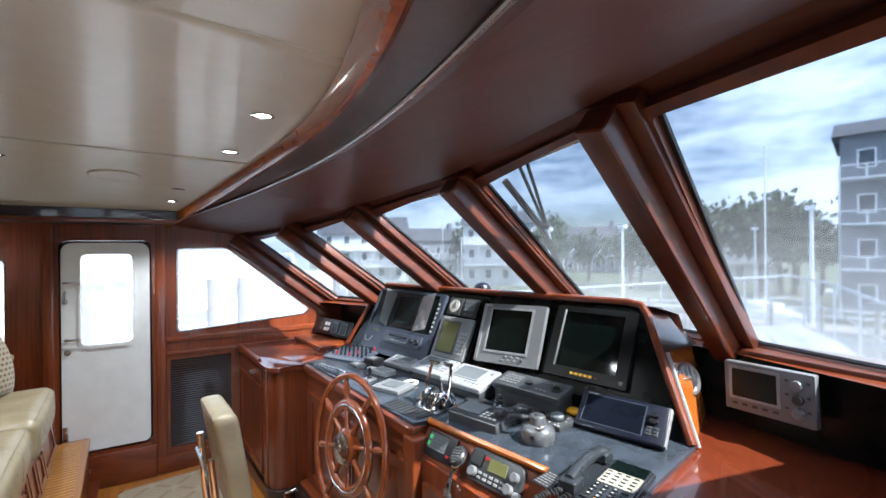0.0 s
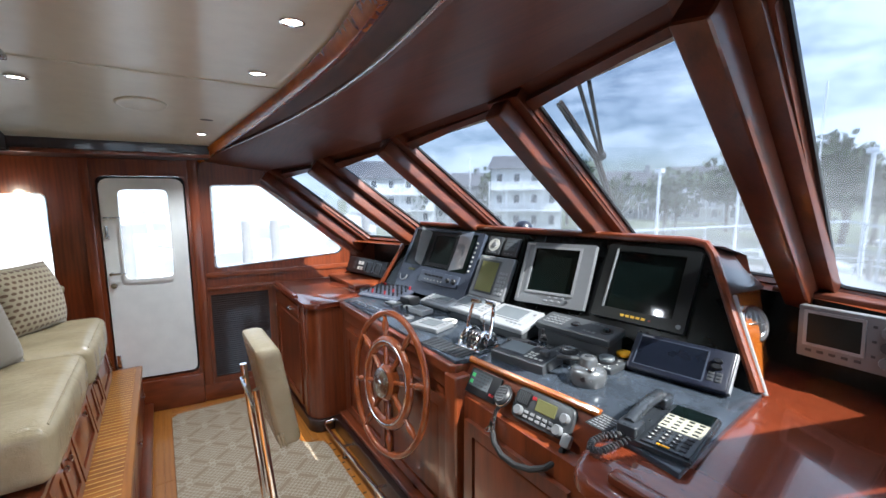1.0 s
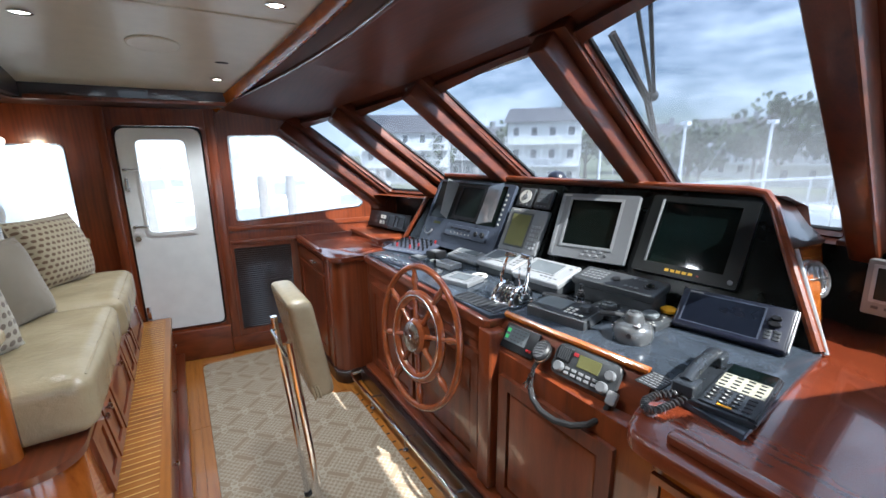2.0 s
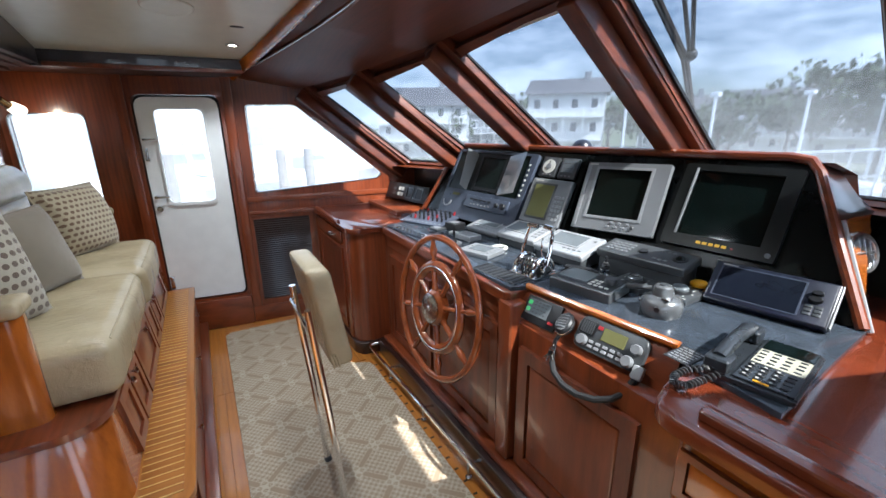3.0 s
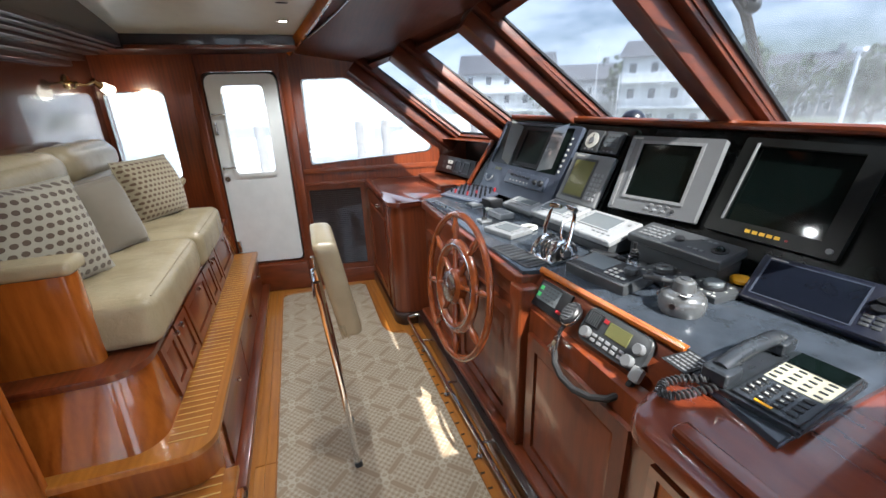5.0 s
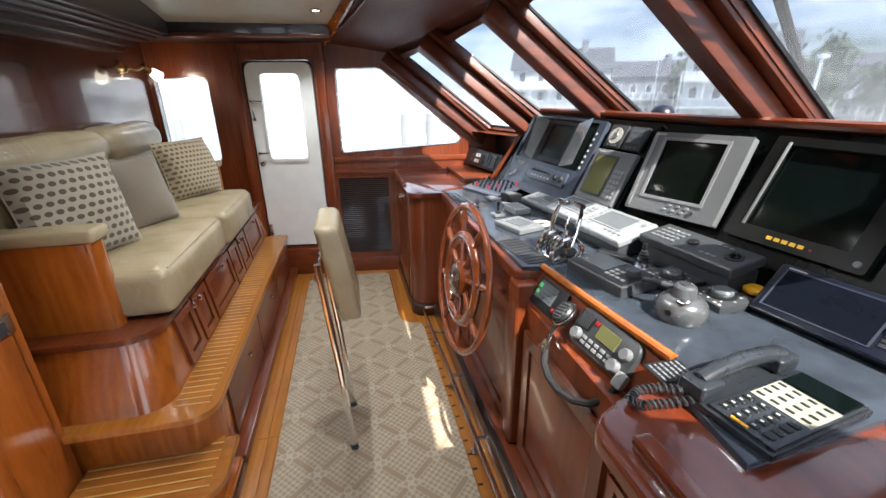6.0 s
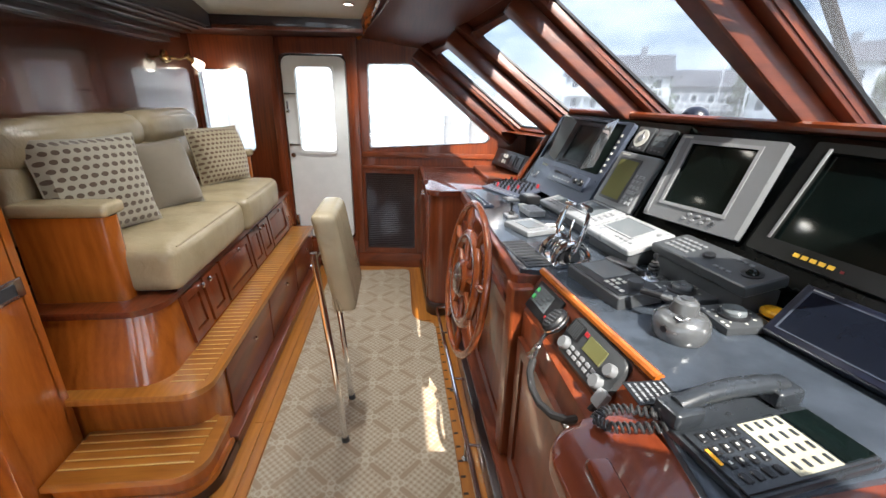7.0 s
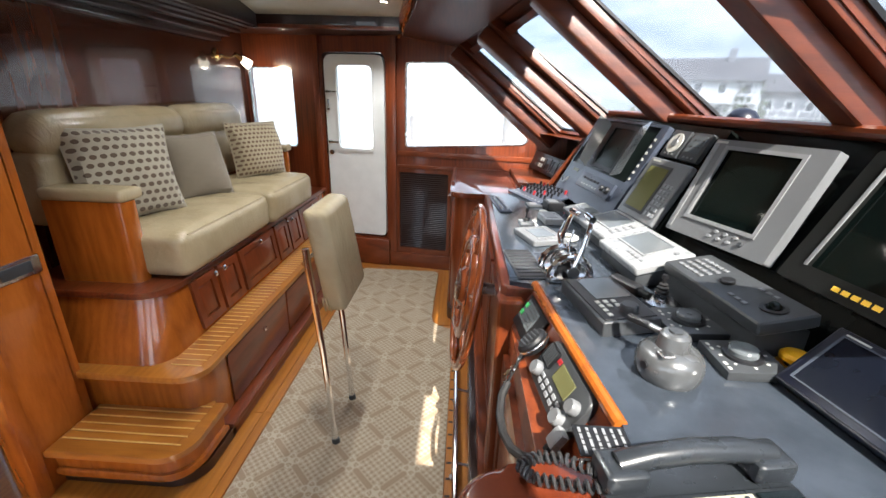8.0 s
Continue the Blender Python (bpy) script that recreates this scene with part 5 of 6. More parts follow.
def desk_instruments():
    breaker_panel()
    console_unit(1.45, 2.33, 0.30, 0.19, 0.02, 0.03, CHARCOAL, GREY, "far_control_head", "dark grey control head in the shade of the face", 14, [([-0.1, -0.06, -0.02, 0.02], [-0.06], 0.02, 0.012)], (-0.11, -0.03, 0.08, 0.07), LCDGREEN)
    console_unit(1.455, 1.985, 0.30, 0.20, 0.05, 0.035, CHARCOAL, LIGHTGREY, "control_head", "light grey control head with a small grey display", 14, [([0.10, 0.125], [-0.05, -0.02, 0.01, 0.04], 0.016, 0.012)], (-0.12, -0.04, 0.07, 0.075), LCDGREEN, GREY)
    t, f = console_unit(1.465, 1.645, 0.31, 0.22, 0.055, 0.035, CHARCOAL, LIGHTGREY, "control_head", "light grey control head with round key beside its display", 14, [([0.02, 0.05, 0.08, 0.11], [-0.065], 0.018, 0.010)], (-0.115, -0.035, 0.075, 0.08), LCDGREEN, GREY)
    knob(t, f, 0.12, 0.06, 0.010, 0.004, GREY, "button")
    t, f = console_unit(1.565, 1.265, 0.42, 0.165, 0.075, 0.04, CHARCOAL, CHARCOAL, "keypad_unit", "long charcoal keypad with a trackball on a raised plinth", 9, [([-0.17 + i * 0.024 for i in range(5)], [-0.045, -0.018, 0.009, 0.036], 0.017, 0.014), ([0.06, 0.085, 0.11], [-0.045, 0.045], 0.016, 0.012)], None, None, GREY)
    knob(t, f, -0.01, -0.005, 0.021, 0.010, BLACK, "dial")
    part("trackball_ring", lathe(B(), [(0.032, 0), (0.032, 0.004), (0.022, 0.005), (0.02, 0.002)], f @ Matrix.Translation((0.155, 0.0, 0)), 20), BLACK, t)
    part("trackball", ball(B(), (0.155, 0.0, 0.002), 0.018, 14, m=f), SCREEN, t)
    # small things round the wheel end
    m = desk_frame(1.10, 2.235)
    t = thing("mini_joystick", (1.10, 2.235, TOP), "small black joystick on a pale base", "joystick")
    part("base", box(B(), (-0.035, -0.035, 0), (0.035, 0.035, 0.014), 0.004, 2, m), LIGHTGREY, t)
    part("boot", lathe(B(), [(0.018, 0.014), (0.014, 0.026), (0.006, 0.03)], m, 14), RUBBER, t)
    part("stick", lathe(B(), [(0.005, 0.028), (0.005, 0.055), (0.009, 0.06), (0.010, 0.075), (0.006, 0.082), (0, 0.083)], m, 12), BLACK, t)
    for x, y, w, d, h, mat, lab in ((1.235, 2.285, 0.15, 0.10, 0.035, LIGHTGREY, "pale grey box with a sloping lid on the desk"), (1.20, 2.62, 0.10, 0.09, 0.012, CHARCOAL, "thin dark grey card reader on the desk"), (1.30, 2.55, 0.11, 0.10, 0.05, BLACK, "black boxy instrument hood on the desk")):
        t = thing("desk_box", (x, y, TOP), lab, "box", "desk boxes")
        m = desk_frame(x, y)
        part("body", box(B(), (-w / 2, -d / 2, 0), (w / 2, d / 2, h), 0.007, 3, m), mat, t)
        part("top_plate", box(B(), (-w / 2 + 0.02, -d / 2 + 0.015, h + 0.0003), (w / 2 - 0.02, d / 2 - 0.03, h + 0.003), 0.001, 1, m), GREY if mat is not GREY else PALE, t)
    t = thing("paper_tag", (1.24, 2.44, TOP), "folded pale paper tag standing by the boxes", "tag")
    part("tag", box(B(), (-0.05, -0.02, 0.0), (0.05, 0.02, 0.012), 0.005, 2, desk_frame(1.24, 2.44, TOP, 0, 12)), PALE, t)
    m = desk_frame(1.13, 1.985, TOP, 0, 12)
    t = thing("flat_control", (1.13, 1.985, TOP), "flat grey remote control with small grey readout", "control")
    part("body", box(B(), (-0.105, -0.085, 0), (0.105, 0.085, 0.028), 0.008, 3, m), GREY, t)
    part("readout", box(B(), (-0.06, -0.045, 0.0283), (0.055, 0.05, 0.030), 0.0, 1, m), LCDGREEN, t)
    keys(t, up(m, 0.028), [-0.08, 0.08], [-0.05, -0.015, 0.02, 0.055], 0.014, 0.012, 0.003, LIGHTGREY)
    t = thing("ring_tag", (1.255, 1.99, TOP), "white folded ring lying on the desk", "ring")
    part("ring", tube(B(), [(1.255 + 0.045 * math.cos(a), 1.985 + 0.038 * math.sin(a), TOP + 0.012) for a in [i * math.pi / 10 for i in range(20)]], 0.010, 8, True), PALE, t)
    # slotted plate at the corner of the ledge
    m = desk_frame(1.02, 1.66)
    t = thing("rubber_mat", (1.02, 1.66, TOP), "ribbed dark rubber mat on the desk corner", "mat")
    part("mat", box(B(), (-0.15, -0.06, 0), (0.15, 0.055, 0.005), 0.002, 1, m), CHARCOAL, t)
    for i in range(9):
        part("rib", box(B(), (-0.14 + i * 0.033, -0.052, 0.005), (-0.125 + i * 0.033, 0.048, 0.008), 0.001, 1, m), BLACK, t)
    engine_levers()
    autopilot()
    joystick()
    for x, y, s, lab, dialmat in ((1.435, 1.215, 0.155, "flat charcoal dial unit with a round rotary control", CASTGREY), (1.485, 1.04, 0.145, "flat charcoal unit with a pale green rotary dial", LCDGREEN)):
        t = thing("dial_unit", (x, y, TOP), lab, "control", "dial units")
        m = desk_frame(x, y, TOP, 3, -8)
        part("body", box(B(), (-s / 2, -s / 2, 0), (s / 2, s / 2, 0.026), 0.004, 2, m), CHARCOAL, t)
        part("skirt", lathe(B(), [(0.046, 0.0262), (0.044, 0.032), (0.036, 0.034)], m, 24), BLACK, t)
        part("dial", lathe(B(), [(0.034, 0.030), (0.034, 0.044), (0.030, 0.049), (0.014, 0.050), (0.0, 0.047)], m, 24), dialmat, t)
        keys(t, up(m, 0.0262), [-0.05, -0.03, 0.035, 0.055], [-0.06], 0.012, 0.008, 0.0015, PALE, "mark")
        for i in range(8):
            a = math.pi * 2 * i / 8
            part("mark", box(B(), (-0.003, 0.050, 0.0262), (0.003, 0.058, 0.0272), 0, 1, m @ Matrix.Rotation(a, 4, "Z")), PALE, t)
    thruster()
    m = desk_frame(1.605, 1.03)
    t = thing("stop_button", (1.605, 1.03, TOP), "yellow mushroom emergency button on a yellow collar", "button")
    part("collar", lathe(B(), [(0.046, 0), (0.046, 0.008), (0.040, 0.012), (0.024, 0.013)], m, 24), YELLOW, t)
    part("stem", lathe(B(), [(0.022, 0.012), (0.022, 0.028), (0.0, 0.028)], m, 16), BLACK, t)
    part("cap", lathe(B(), [(0.030, 0.026), (0.036, 0.030), (0.036, 0.040), (0.028, 0.047), (0.0, 0.050)], m, 24), YELLOW, t)
    tablet()
    telephone()
    label_plate()


def engine_levers():
    m = desk_frame(1.155, 1.575)
    t = thing("engine_control", (1.155, 1.575, TOP), "twin-lever chrome engine control", "engine control")
    part("base", box(B(), (-0.085, -0.085, 0), (0.085, 0.085, 0.016), 0.006, 2, m), CHROME, t)
    for x in (-0.055, 0.055):
        bm = tube(B(), [m @ Vector((x, 0.075 * math.cos(a), 0.012 + 0.075 * math.sin(a))) for a in [i * math.pi / 10 for i in range(11)]], 0.014, 10)
        part("arch", bm, CHROME, t)
    part("drum", cyl(B(), m @ Vector((-0.042, 0, 0.035)), m @ Vector((0.042, 0, 0.035)), 0.045, n=24), BLACK, t, "black ribbed drum")
    for x in (-0.02, 0.0, 0.02):
        part("drum_rib", cyl(B(), m @ Vector((x - 0.004, 0, 0.035)), m @ Vector((x + 0.004, 0, 0.035)), 0.048, n=24), CHROME, t)
    for i, (x, k) in enumerate(((-0.072, -0.01), (0.072, 0.015))):
        lv = part("lever", tube(B(), [m @ Vector(p) for p in ((x, 0.0, 0.04), (x, 0.01 + k, 0.12), (x * 0.9, 0.03 + k, 0.20), (x * 0.75, 0.035 + k, 0.225))], lambda s: 0.011 - 0.004 * s, 10), CHROME, t)
        part("grip", cyl(B(), m @ Vector((x * 0.9, 0.035 + k, 0.228)), m @ Vector((x * 0.12, 0.036 + k, 0.232)), 0.013, 0.011, 14), CHROME, lv)
        part("pivot", cyl(B(), m @ Vector((x - 0.016, 0, 0.04)), m @ Vector((x + 0.016, 0, 0.04)), 0.022, n=16), CHROME, lv)
        part("trigger", tube(B(), [m @ Vector(p) for p in ((x * 0.8, 0.0, 0.06), (x * 0.8, -0.02, 0.14), (x * 0.7, -0.005, 0.19))], 0.004, 8), CHROME, lv)
    for x in (-0.07, 0.07):
        for y in (-0.07, 0.07):
            part("bolt", lathe(B(), [(0.008, 0.016), (0.008, 0.019), (0.004, 0.022), (0, 0.022)], m @ Matrix.Translation((x, y, 0)), 10), CHROME, t)


def autopilot():
    m = desk_frame(1.225, 1.295, TOP, 3, 4)
    t = thing("autopilot_head", (1.225, 1.295, TOP), "charcoal autopilot head with grey-green display, pale keys and knob", "autopilot")
    part("body", box(B(), (-0.145, -0.088, 0), (0.145, 0.088, 0.048), 0.007, 3, m), CHARCOAL, t)
    part("face", box(B(), (-0.135, -0.078, 0.0483), (0.135, 0.078, 0.051), 0.002, 1, m), BLACK, t)
    part("display", box(B(), (-0.125, -0.045, 0.0513), (0.015, 0.068, 0.053), 0.0, 1, m), LCDGREEN, t)
    keys(t, up(m, 0.0512), [0.035, 0.06, 0.085, 0.11], [-0.05], 0.017, 0.014, 0.003, PALE)
    keys(t, up(m, 0.0512), [0.035, 0.06], [-0.025, 0.0], 0.017, 0.014, 0.003, PALE)
    knob(t, up(m, 0.0512), 0.095, 0.015, 0.026, 0.022, CHARCOAL)


def joystick():
    m = desk_frame(1.425, 1.375)
    t = thing("joystick", (1.425, 1.375, TOP), "black joystick on a steel flange with a handset beside it", "joystick")
    part("flange", lathe(B(), [(0.055, 0), (0.055, 0.006), (0.040, 0.012), (0.022, 0.014)], m, 28), STEEL, t)
    part("collar", lathe(B(), [(0.022, 0.012), (0.022, 0.034), (0.016, 0.038)], m, 20), CHROME, t)
    part("boot", lathe(B(), [(0.019, 0.036), (0.022, 0.043), (0.016, 0.048), (0.019, 0.054), (0.012, 0.060), (0.014, 0.066), (0.007, 0.07)], m, 16), RUBBER, t)
    part("stick", lathe(B(), [(0.006, 0.068), (0.006, 0.082), (0.010, 0.086), (0.009, 0.098), (0, 0.1)], m, 12), BLACK, t)
    h = thing("hand_remote", (1.345, 1.465, TOP), "black rubber hand remote lying on the desk", "remote")
    m = desk_frame(1.35, 1.46, TOP, 0, 20)
    part("body", box(B(), (-0.075, -0.022, 0), (0.055, 0.022, 0.034), 0.013, 3, m), BLACK, h)
    part("nose", cyl(B(), m @ Vector((0.055, 0, 0.018)), m @ Vector((0.09, 0, 0.018)), 0.014, 0.010, 12), BLACK, h)
    part("switch", box(B(), (0.0, -0.05, 0.001), (0.035, -0.028, 0.012), 0.003, 2, m), ORANGE, h)


def thruster():
    m = desk_frame(1.275, 0.985)
    t = thing("thruster_control", (1.275, 0.985, TOP), "grey cast dome thruster control with a side lever", "thruster control")
    part("dome", lathe(B(), [(0.070, 0.0), (0.075, 0.012), (0.077, 0.034), (0.073, 0.054), (0.062, 0.068), (0.045, 0.076), (0.034, 0.078)], m, 32), CASTGREY, t)
    part("turret", lathe(B(), [(0.040, 0.072), (0.038, 0.088), (0.033, 0.108), (0.026, 0.114), (0.0, 0.116)], m, 24), CASTGREY, t)
    part("cap", lathe(B(), [(0.016, 0.1155), (0.015, 0.119), (0.0, 0.12)], m, 16), CHARCOAL, t)
    lv = part("lever", tube(B(), [m @ Vector(p) for p in ((-0.03, -0.005, 0.092), (-0.07, -0.02, 0.09), (-0.105, -0.04, 0.088))], 0.009, 10), CASTGREY, t)
    part("grip", tube(B(), [m @ Vector(p) for p in ((-0.07, -0.02, 0.09), (-0.11, -0.042, 0.088), (-0.122, -0.048, 0.087))], 0.011, 10), BLACK, lv)
    for a in (200, 285):
        d = Vector((math.cos(radians(a)), math.sin(radians(a)), 0))
        part("screw", cyl(B(), m @ (d * 0.070 + Vector((0, 0, 0.04))), m @ (d * 0.080 + Vector((0, 0, 0.04))), 0.010, n=12), STEEL if a == 200 else BLACK, t)
    part("pointer", box(B(), (0.02, -0.052, 0.0745), (0.05, -0.02, 0.080), 0.003, 1, m), STEEL, t)


def tablet():
    m = axes((1.508, 0.964, 1.074), (0.070, -0.383, 0.0), (0.124, -0.016, 0.117)) @ Matrix.Diagonal((1.03, 0.60, 0.70, 1))
    t = thing("touch_display", (1.5, 0.75, TOP), "navy touch display unit with rotary knobs, screen asleep", "display")
    part("foot", box(B(), (0.03, 0.14, -0.13), (0.35, 0.27, -0.04), 0.006, 2, m), BLACK, t)
    part("case", box(B(), (0.0, 0.0, -0.048), (0.378, 0.305, 0.0), 0.010, 3, m), NAVY, t)
    part("face", box(B(), (0.008, 0.01, 0.0003), (0.37, 0.295, 0.003), 0.002, 1, m), NAVY, t)
    part("screen", box(B(), (0.028, 0.045, 0.0032), (0.285, 0.27, 0.0045), 0.0, 1, m), SCREENBLUE, t)
    part("screen_edge", plate(B(), rect(0.022, 0.039, 0.291, 0.276), [rect(0.028, 0.045, 0.285, 0.27)], 0.0031, 0.0055, m), BLUEGREY, t)
    part("badge", box(B(), (0.025, 0.280, 0.0032), (0.075, 0.287, 0.004), 0, 1, m), PALE, t)
    for x, y, r in ((0.325, 0.21, 0.017), (0.325, 0.165, 0.020)):
        knob(t, up(m, 0.0032), x, y, r, 0.02, BLACK)
    keys(t, up(m, 0.0032), [0.312, 0.340], [0.07, 0.095, 0.12], 0.022, 0.018, 0.003, CHARCOAL)
    part("side_edge", box(B(), (0.3785, 0.01, -0.045), (0.384, 0.30, 0.0), 0.002, 1, m), LIGHTGREY, t)


HANDSET = plain("telephone_plastic", (0.022, 0.026, 0.031), 0.28, var=0.15)
CARD = plain("yellowed_card", (0.36, 0.35, 0.27), 0.5, var=0.12)


def telephone():
    m = axes((0.985, 0.666, 1.0545), (0.038, -0.235, 0), (0.37, 0.060, 0)) @ Matrix.Diagonal((0.92, 0.98, 0.80, 1))
    t = thing("telephone", (1.2, 0.58, TOP), "dark grey desk telephone with pale memory keys and coiled cord", "telephone")
    part("base", box(B(), (0.0, 0.02, -0.004), (0.235, 0.36, 0.018), 0.005, 2, m), HANDSET, t)
    part("raised_face", box(B(), (0.075, 0.03, 0.0182), (0.228, 0.352, 0.028), 0.004, 2, m), HANDSET, t)
    part("cover", box(B(), (0.085, 0.268, 0.0283), (0.222, 0.345, 0.033), 0.002, 1, m), SCREEN, t)
    f = up(m, 0.028)
    for i in range(4):
        for j in range(4):
            x, y = 0.098 + i * 0.034, 0.055 + j * 0.026
            part("key", box(B(), (x - 0.012, y - 0.008, 0), (x + 0.012, y + 0.008, 0.005), 0.002, 1, f), BLACK, t)
            if i < 3:
                part("mark", box(B(), (x - 0.005, y - 0.002, 0.0052), (x + 0.003, y + 0.003, 0.0057), 0, 1, f), PALE, t)
    part("memory_card", box(B(), (0.085, 0.155, 0.0003), (0.222, 0.262, 0.002), 0.0, 1, f), CARD, t)
    for i in range(4):
        for j in range(4):
            x, y = 0.10 + i * 0.034, 0.17 + j * 0.026
            part("memory_key", box(B(), (x - 0.010, y - 0.004, 0.002), (x + 0.010, y + 0.004, 0.0055), 0.0015, 1, f), HANDSET, t)
    part("line_key", box(B(), (0.125, 0.034, 0.0), (0.165, 0.042, 0.004), 0.001, 1, f), YELLOW, t)
    h = part("handset", tube(B(), [m @ Vector(p) for p in ((0.028, 0.05, 0.058), (0.028, 0.11, 0.076), (0.028, 0.185, 0.083), (0.028, 0.27, 0.077), (0.028, 0.335, 0.058))], 0.021, 12), HANDSET, t)
    for y in (0.056, 0.325):
        part("cup", box(B(), (-0.006, y - 0.038, 0.019), (0.066, y + 0.038, 0.070), 0.013, 3, m), HANDSET, h)
    # coiled cord from the handset over the counter's edge
    pts, n = [], 220
    axis = [Vector(p) for p in ((1.03, 0.632, 1.085), (1.005, 0.66, 1.072), (0.965, 0.694, 1.060), (0.92, 0.702, 1.052), (0.885, 0.682, 1.050), (0.905, 0.656, 1.050), (0.955, 0.648, 1.052), (1.01, 0.632, 1.064))]
    for i in range(n):
        s = i / (n - 1) * (len(axis) - 1)
        k = min(int(s), len(axis) - 2)
        p = axis[k].lerp(axis[k + 1], s - k)
        d = (axis[k + 1] - axis[k]).normalized()
        a = d.orthogonal().normalized()
        ang = i * 2 * math.pi / 8
        pts.append(p + (a * math.cos(ang) + d.cross(a) * math.sin(ang)) * 0.0088)
    part("cord", tube(B(), pts, 0.0036, 6), CORD, t, "grey coiled cord")


def label_plate():
    m = axes((1.000, 0.790, 1.0505), (0.0, -0.075, 0), (0.10, 0.01, 0))
    t = thing("legend_plate", (1.06, 0.77, TOP), "small dark legend plate with pale unreadable lines", "plate")
    part("plate", box(B(), (0, 0, 0), (0.08, 0.105, 0.003), 0.001, 1, m), BLACK, t)
    rnd = random.Random(9)
    for i in range(6):
        x = 0.008
        while x < 0.07:
            w = rnd.uniform(0.008, 0.02)
            part("line", box(B(), (x, 0.010 + i * 0.016, 0.0031), (min(x + w, 0.075), 0.0155 + i * 0.016, 0.0038), 0, 1, m), LIGHTGREY, t)
            x += w + 0.004


def radios():
    m = axes((0.952, 1.47, 0.90), (0.07, -0.66, 0), (0.085, 0.009, 0.13))
    if (m.to_3x3() @ Vector((0, 0, 1))).x > 0:
        m = m @ Matrix.Diagonal((1, 1, -1, 1))
    f = up(m, 0.0005)
    t = thing("vhf_radio", f @ Vector((0.12, 0.02, 0)), "black panel radio with green key and pale legends", "radio")
    part("face", box(B(), (0.035, 0.022, 0), (0.225, 0.138, 0.012), 0.005, 2, f), BLACK, t)
    part("readout", box(B(), (0.05, 0.055, 0.0122), (0.17, 0.125, 0.0135), 0, 1, f), LCDGREEN, t)
    keys(t, up(f, 0.0136), [0.062], [0.075, 0.105], 0.02, 0.018, 0.003, GREENKEY)
    keys(t, up(f, 0.0136), [0.09 + i * 0.02 for i in range(4)], [0.068, 0.085, 0.102, 0.116], 0.012, 0.006, 0.001, CHARCOAL, "mark")
    keys(t, up(f, 0.0122), [0.19, 0.205], [0.05], 0.012, 0.012, 0.004, RED)
    mic = thing("microphone", f @ Vector((0.26, 0.06, 0)), "black hand microphone on its clip with a hanging cord", "microphone")
    mm = f @ Matrix.Translation((0.275, 0.075, 0.035)) @ pose(0, 0, 0, -20, 0, 12)
    part("clip", box(B(), (-0.015, -0.02, -0.034), (0.015, 0.02, -0.018), 0.003, 1, mm), STEEL, mic)
    part("body", lathe(B(), [(0.030, -0.018), (0.036, -0.012), (0.036, 0.012), (0.030, 0.02), (0.0, 0.022)], mm @ Matrix.Diagonal((1, 1.35, 1, 1)), 20), BLACK, mic)
    part("rim", lathe(B(), [(0.0375, -0.004), (0.039, 0.0), (0.0375, 0.004)], mm @ Matrix.Diagonal((1, 1.35, 1, 1)), 20), STEEL, mic)
    for i in range(5):
        part("grille_bar", box(B(), (-0.02, -0.028 + i * 0.013, 0.021), (0.02, -0.022 + i * 0.013, 0.0245), 0.001, 1, mm), CHARCOAL, mic)
    pts = [f @ Vector(p) for p in ((0.27, 0.03, 0.03), (0.262, 0.0, 0.028), (0.262, -0.035, 0.018), (0.275, -0.080, 0.012), (0.305, -0.115, 0.016), (0.36, -0.140, 0.016), (0.43, -0.145, 0.017), (0.50, -0.128, 0.018), (0.555, -0.095, 0.018), (0.59, -0.05, 0.018), (0.60, 0.005, 0.024))]
    part("cord", tube(B(), pts[3:], 0.0125, 8), RUBBER, mic, "thick black cord")
    ring = []
    for i in range(120):
        s = i / 119 * 3
        k = min(int(s), 2)
        p = pts[k].lerp(pts[k + 1], s - k)
        a = i * 2 * math.pi / 9
        ring.append(p + Vector((0.0, math.cos(a), 0.35 * math.sin(a))) * 0.009)
    part("coil", tube(B(), ring, 0.0032, 6), CORD, mic)
    part("plug", lathe(B(), [(0.013, 0), (0.013, 0.02), (0.009, 0.028), (0, 0.029)], f @ Matrix.Translation((0.285, -0.035, -0.03)), 14), STEEL, mic)
    b = thing("key_bunch", f @ Vector((0.268, -0.03, 0.02)), "bunch of small bright keys hanging from a hook", "keys")
    part("hook", tube(B(), [f @ Vector(p) for p in ((0.262, -0.012, -0.001), (0.262, -0.012, 0.022), (0.262, -0.020, 0.026), (0.262, -0.026, 0.020))], 0.0026, 8), CHROME, b)
    part("ring", tube(B(), [f @ Vector((0.262 + 0.013 * math.cos(a), -0.037 + 0.013 * math.sin(a), 0.022)) for a in [i * math.pi / 8 for i in range(16)]], 0.0018, 6, True), CHROME, b)
    for i, lean in enumerate((-32, -6, 20, 44)):
        km = f @ Matrix.Translation((0.262, -0.048, 0.020 + 0.003 * i)) @ Matrix.Rotation(radians(lean), 4, "Z")
        k = part("key", lathe(B(), [(0.0, -0.001), (0.010, -0.001), (0.010, 0.001), (0.0, 0.001)], km @ Matrix.Translation((0, -0.006, 0)), 12), CHROME if i % 2 else STEEL, b)
        part("blade", box(B(), (-0.003, -0.042, -0.001), (0.003, -0.014, 0.001), 0.0004, 1, km), STEEL, k)
    t = thing("stereo", f @ Vector((0.45, 0.02, 0)), "dark radio with olive display and four round knobs", "radio")
    part("face", prism(B(), rounded(rect(0.325, 0.018, 0.60, 0.145), 0.03), 0, 0.022, f, 0.008), CHARCOAL, t)
    part("grille", box(B(), (0.335, 0.075, 0.0222), (0.40, 0.132, 0.027), 0.006, 2, f), BLACK, t)
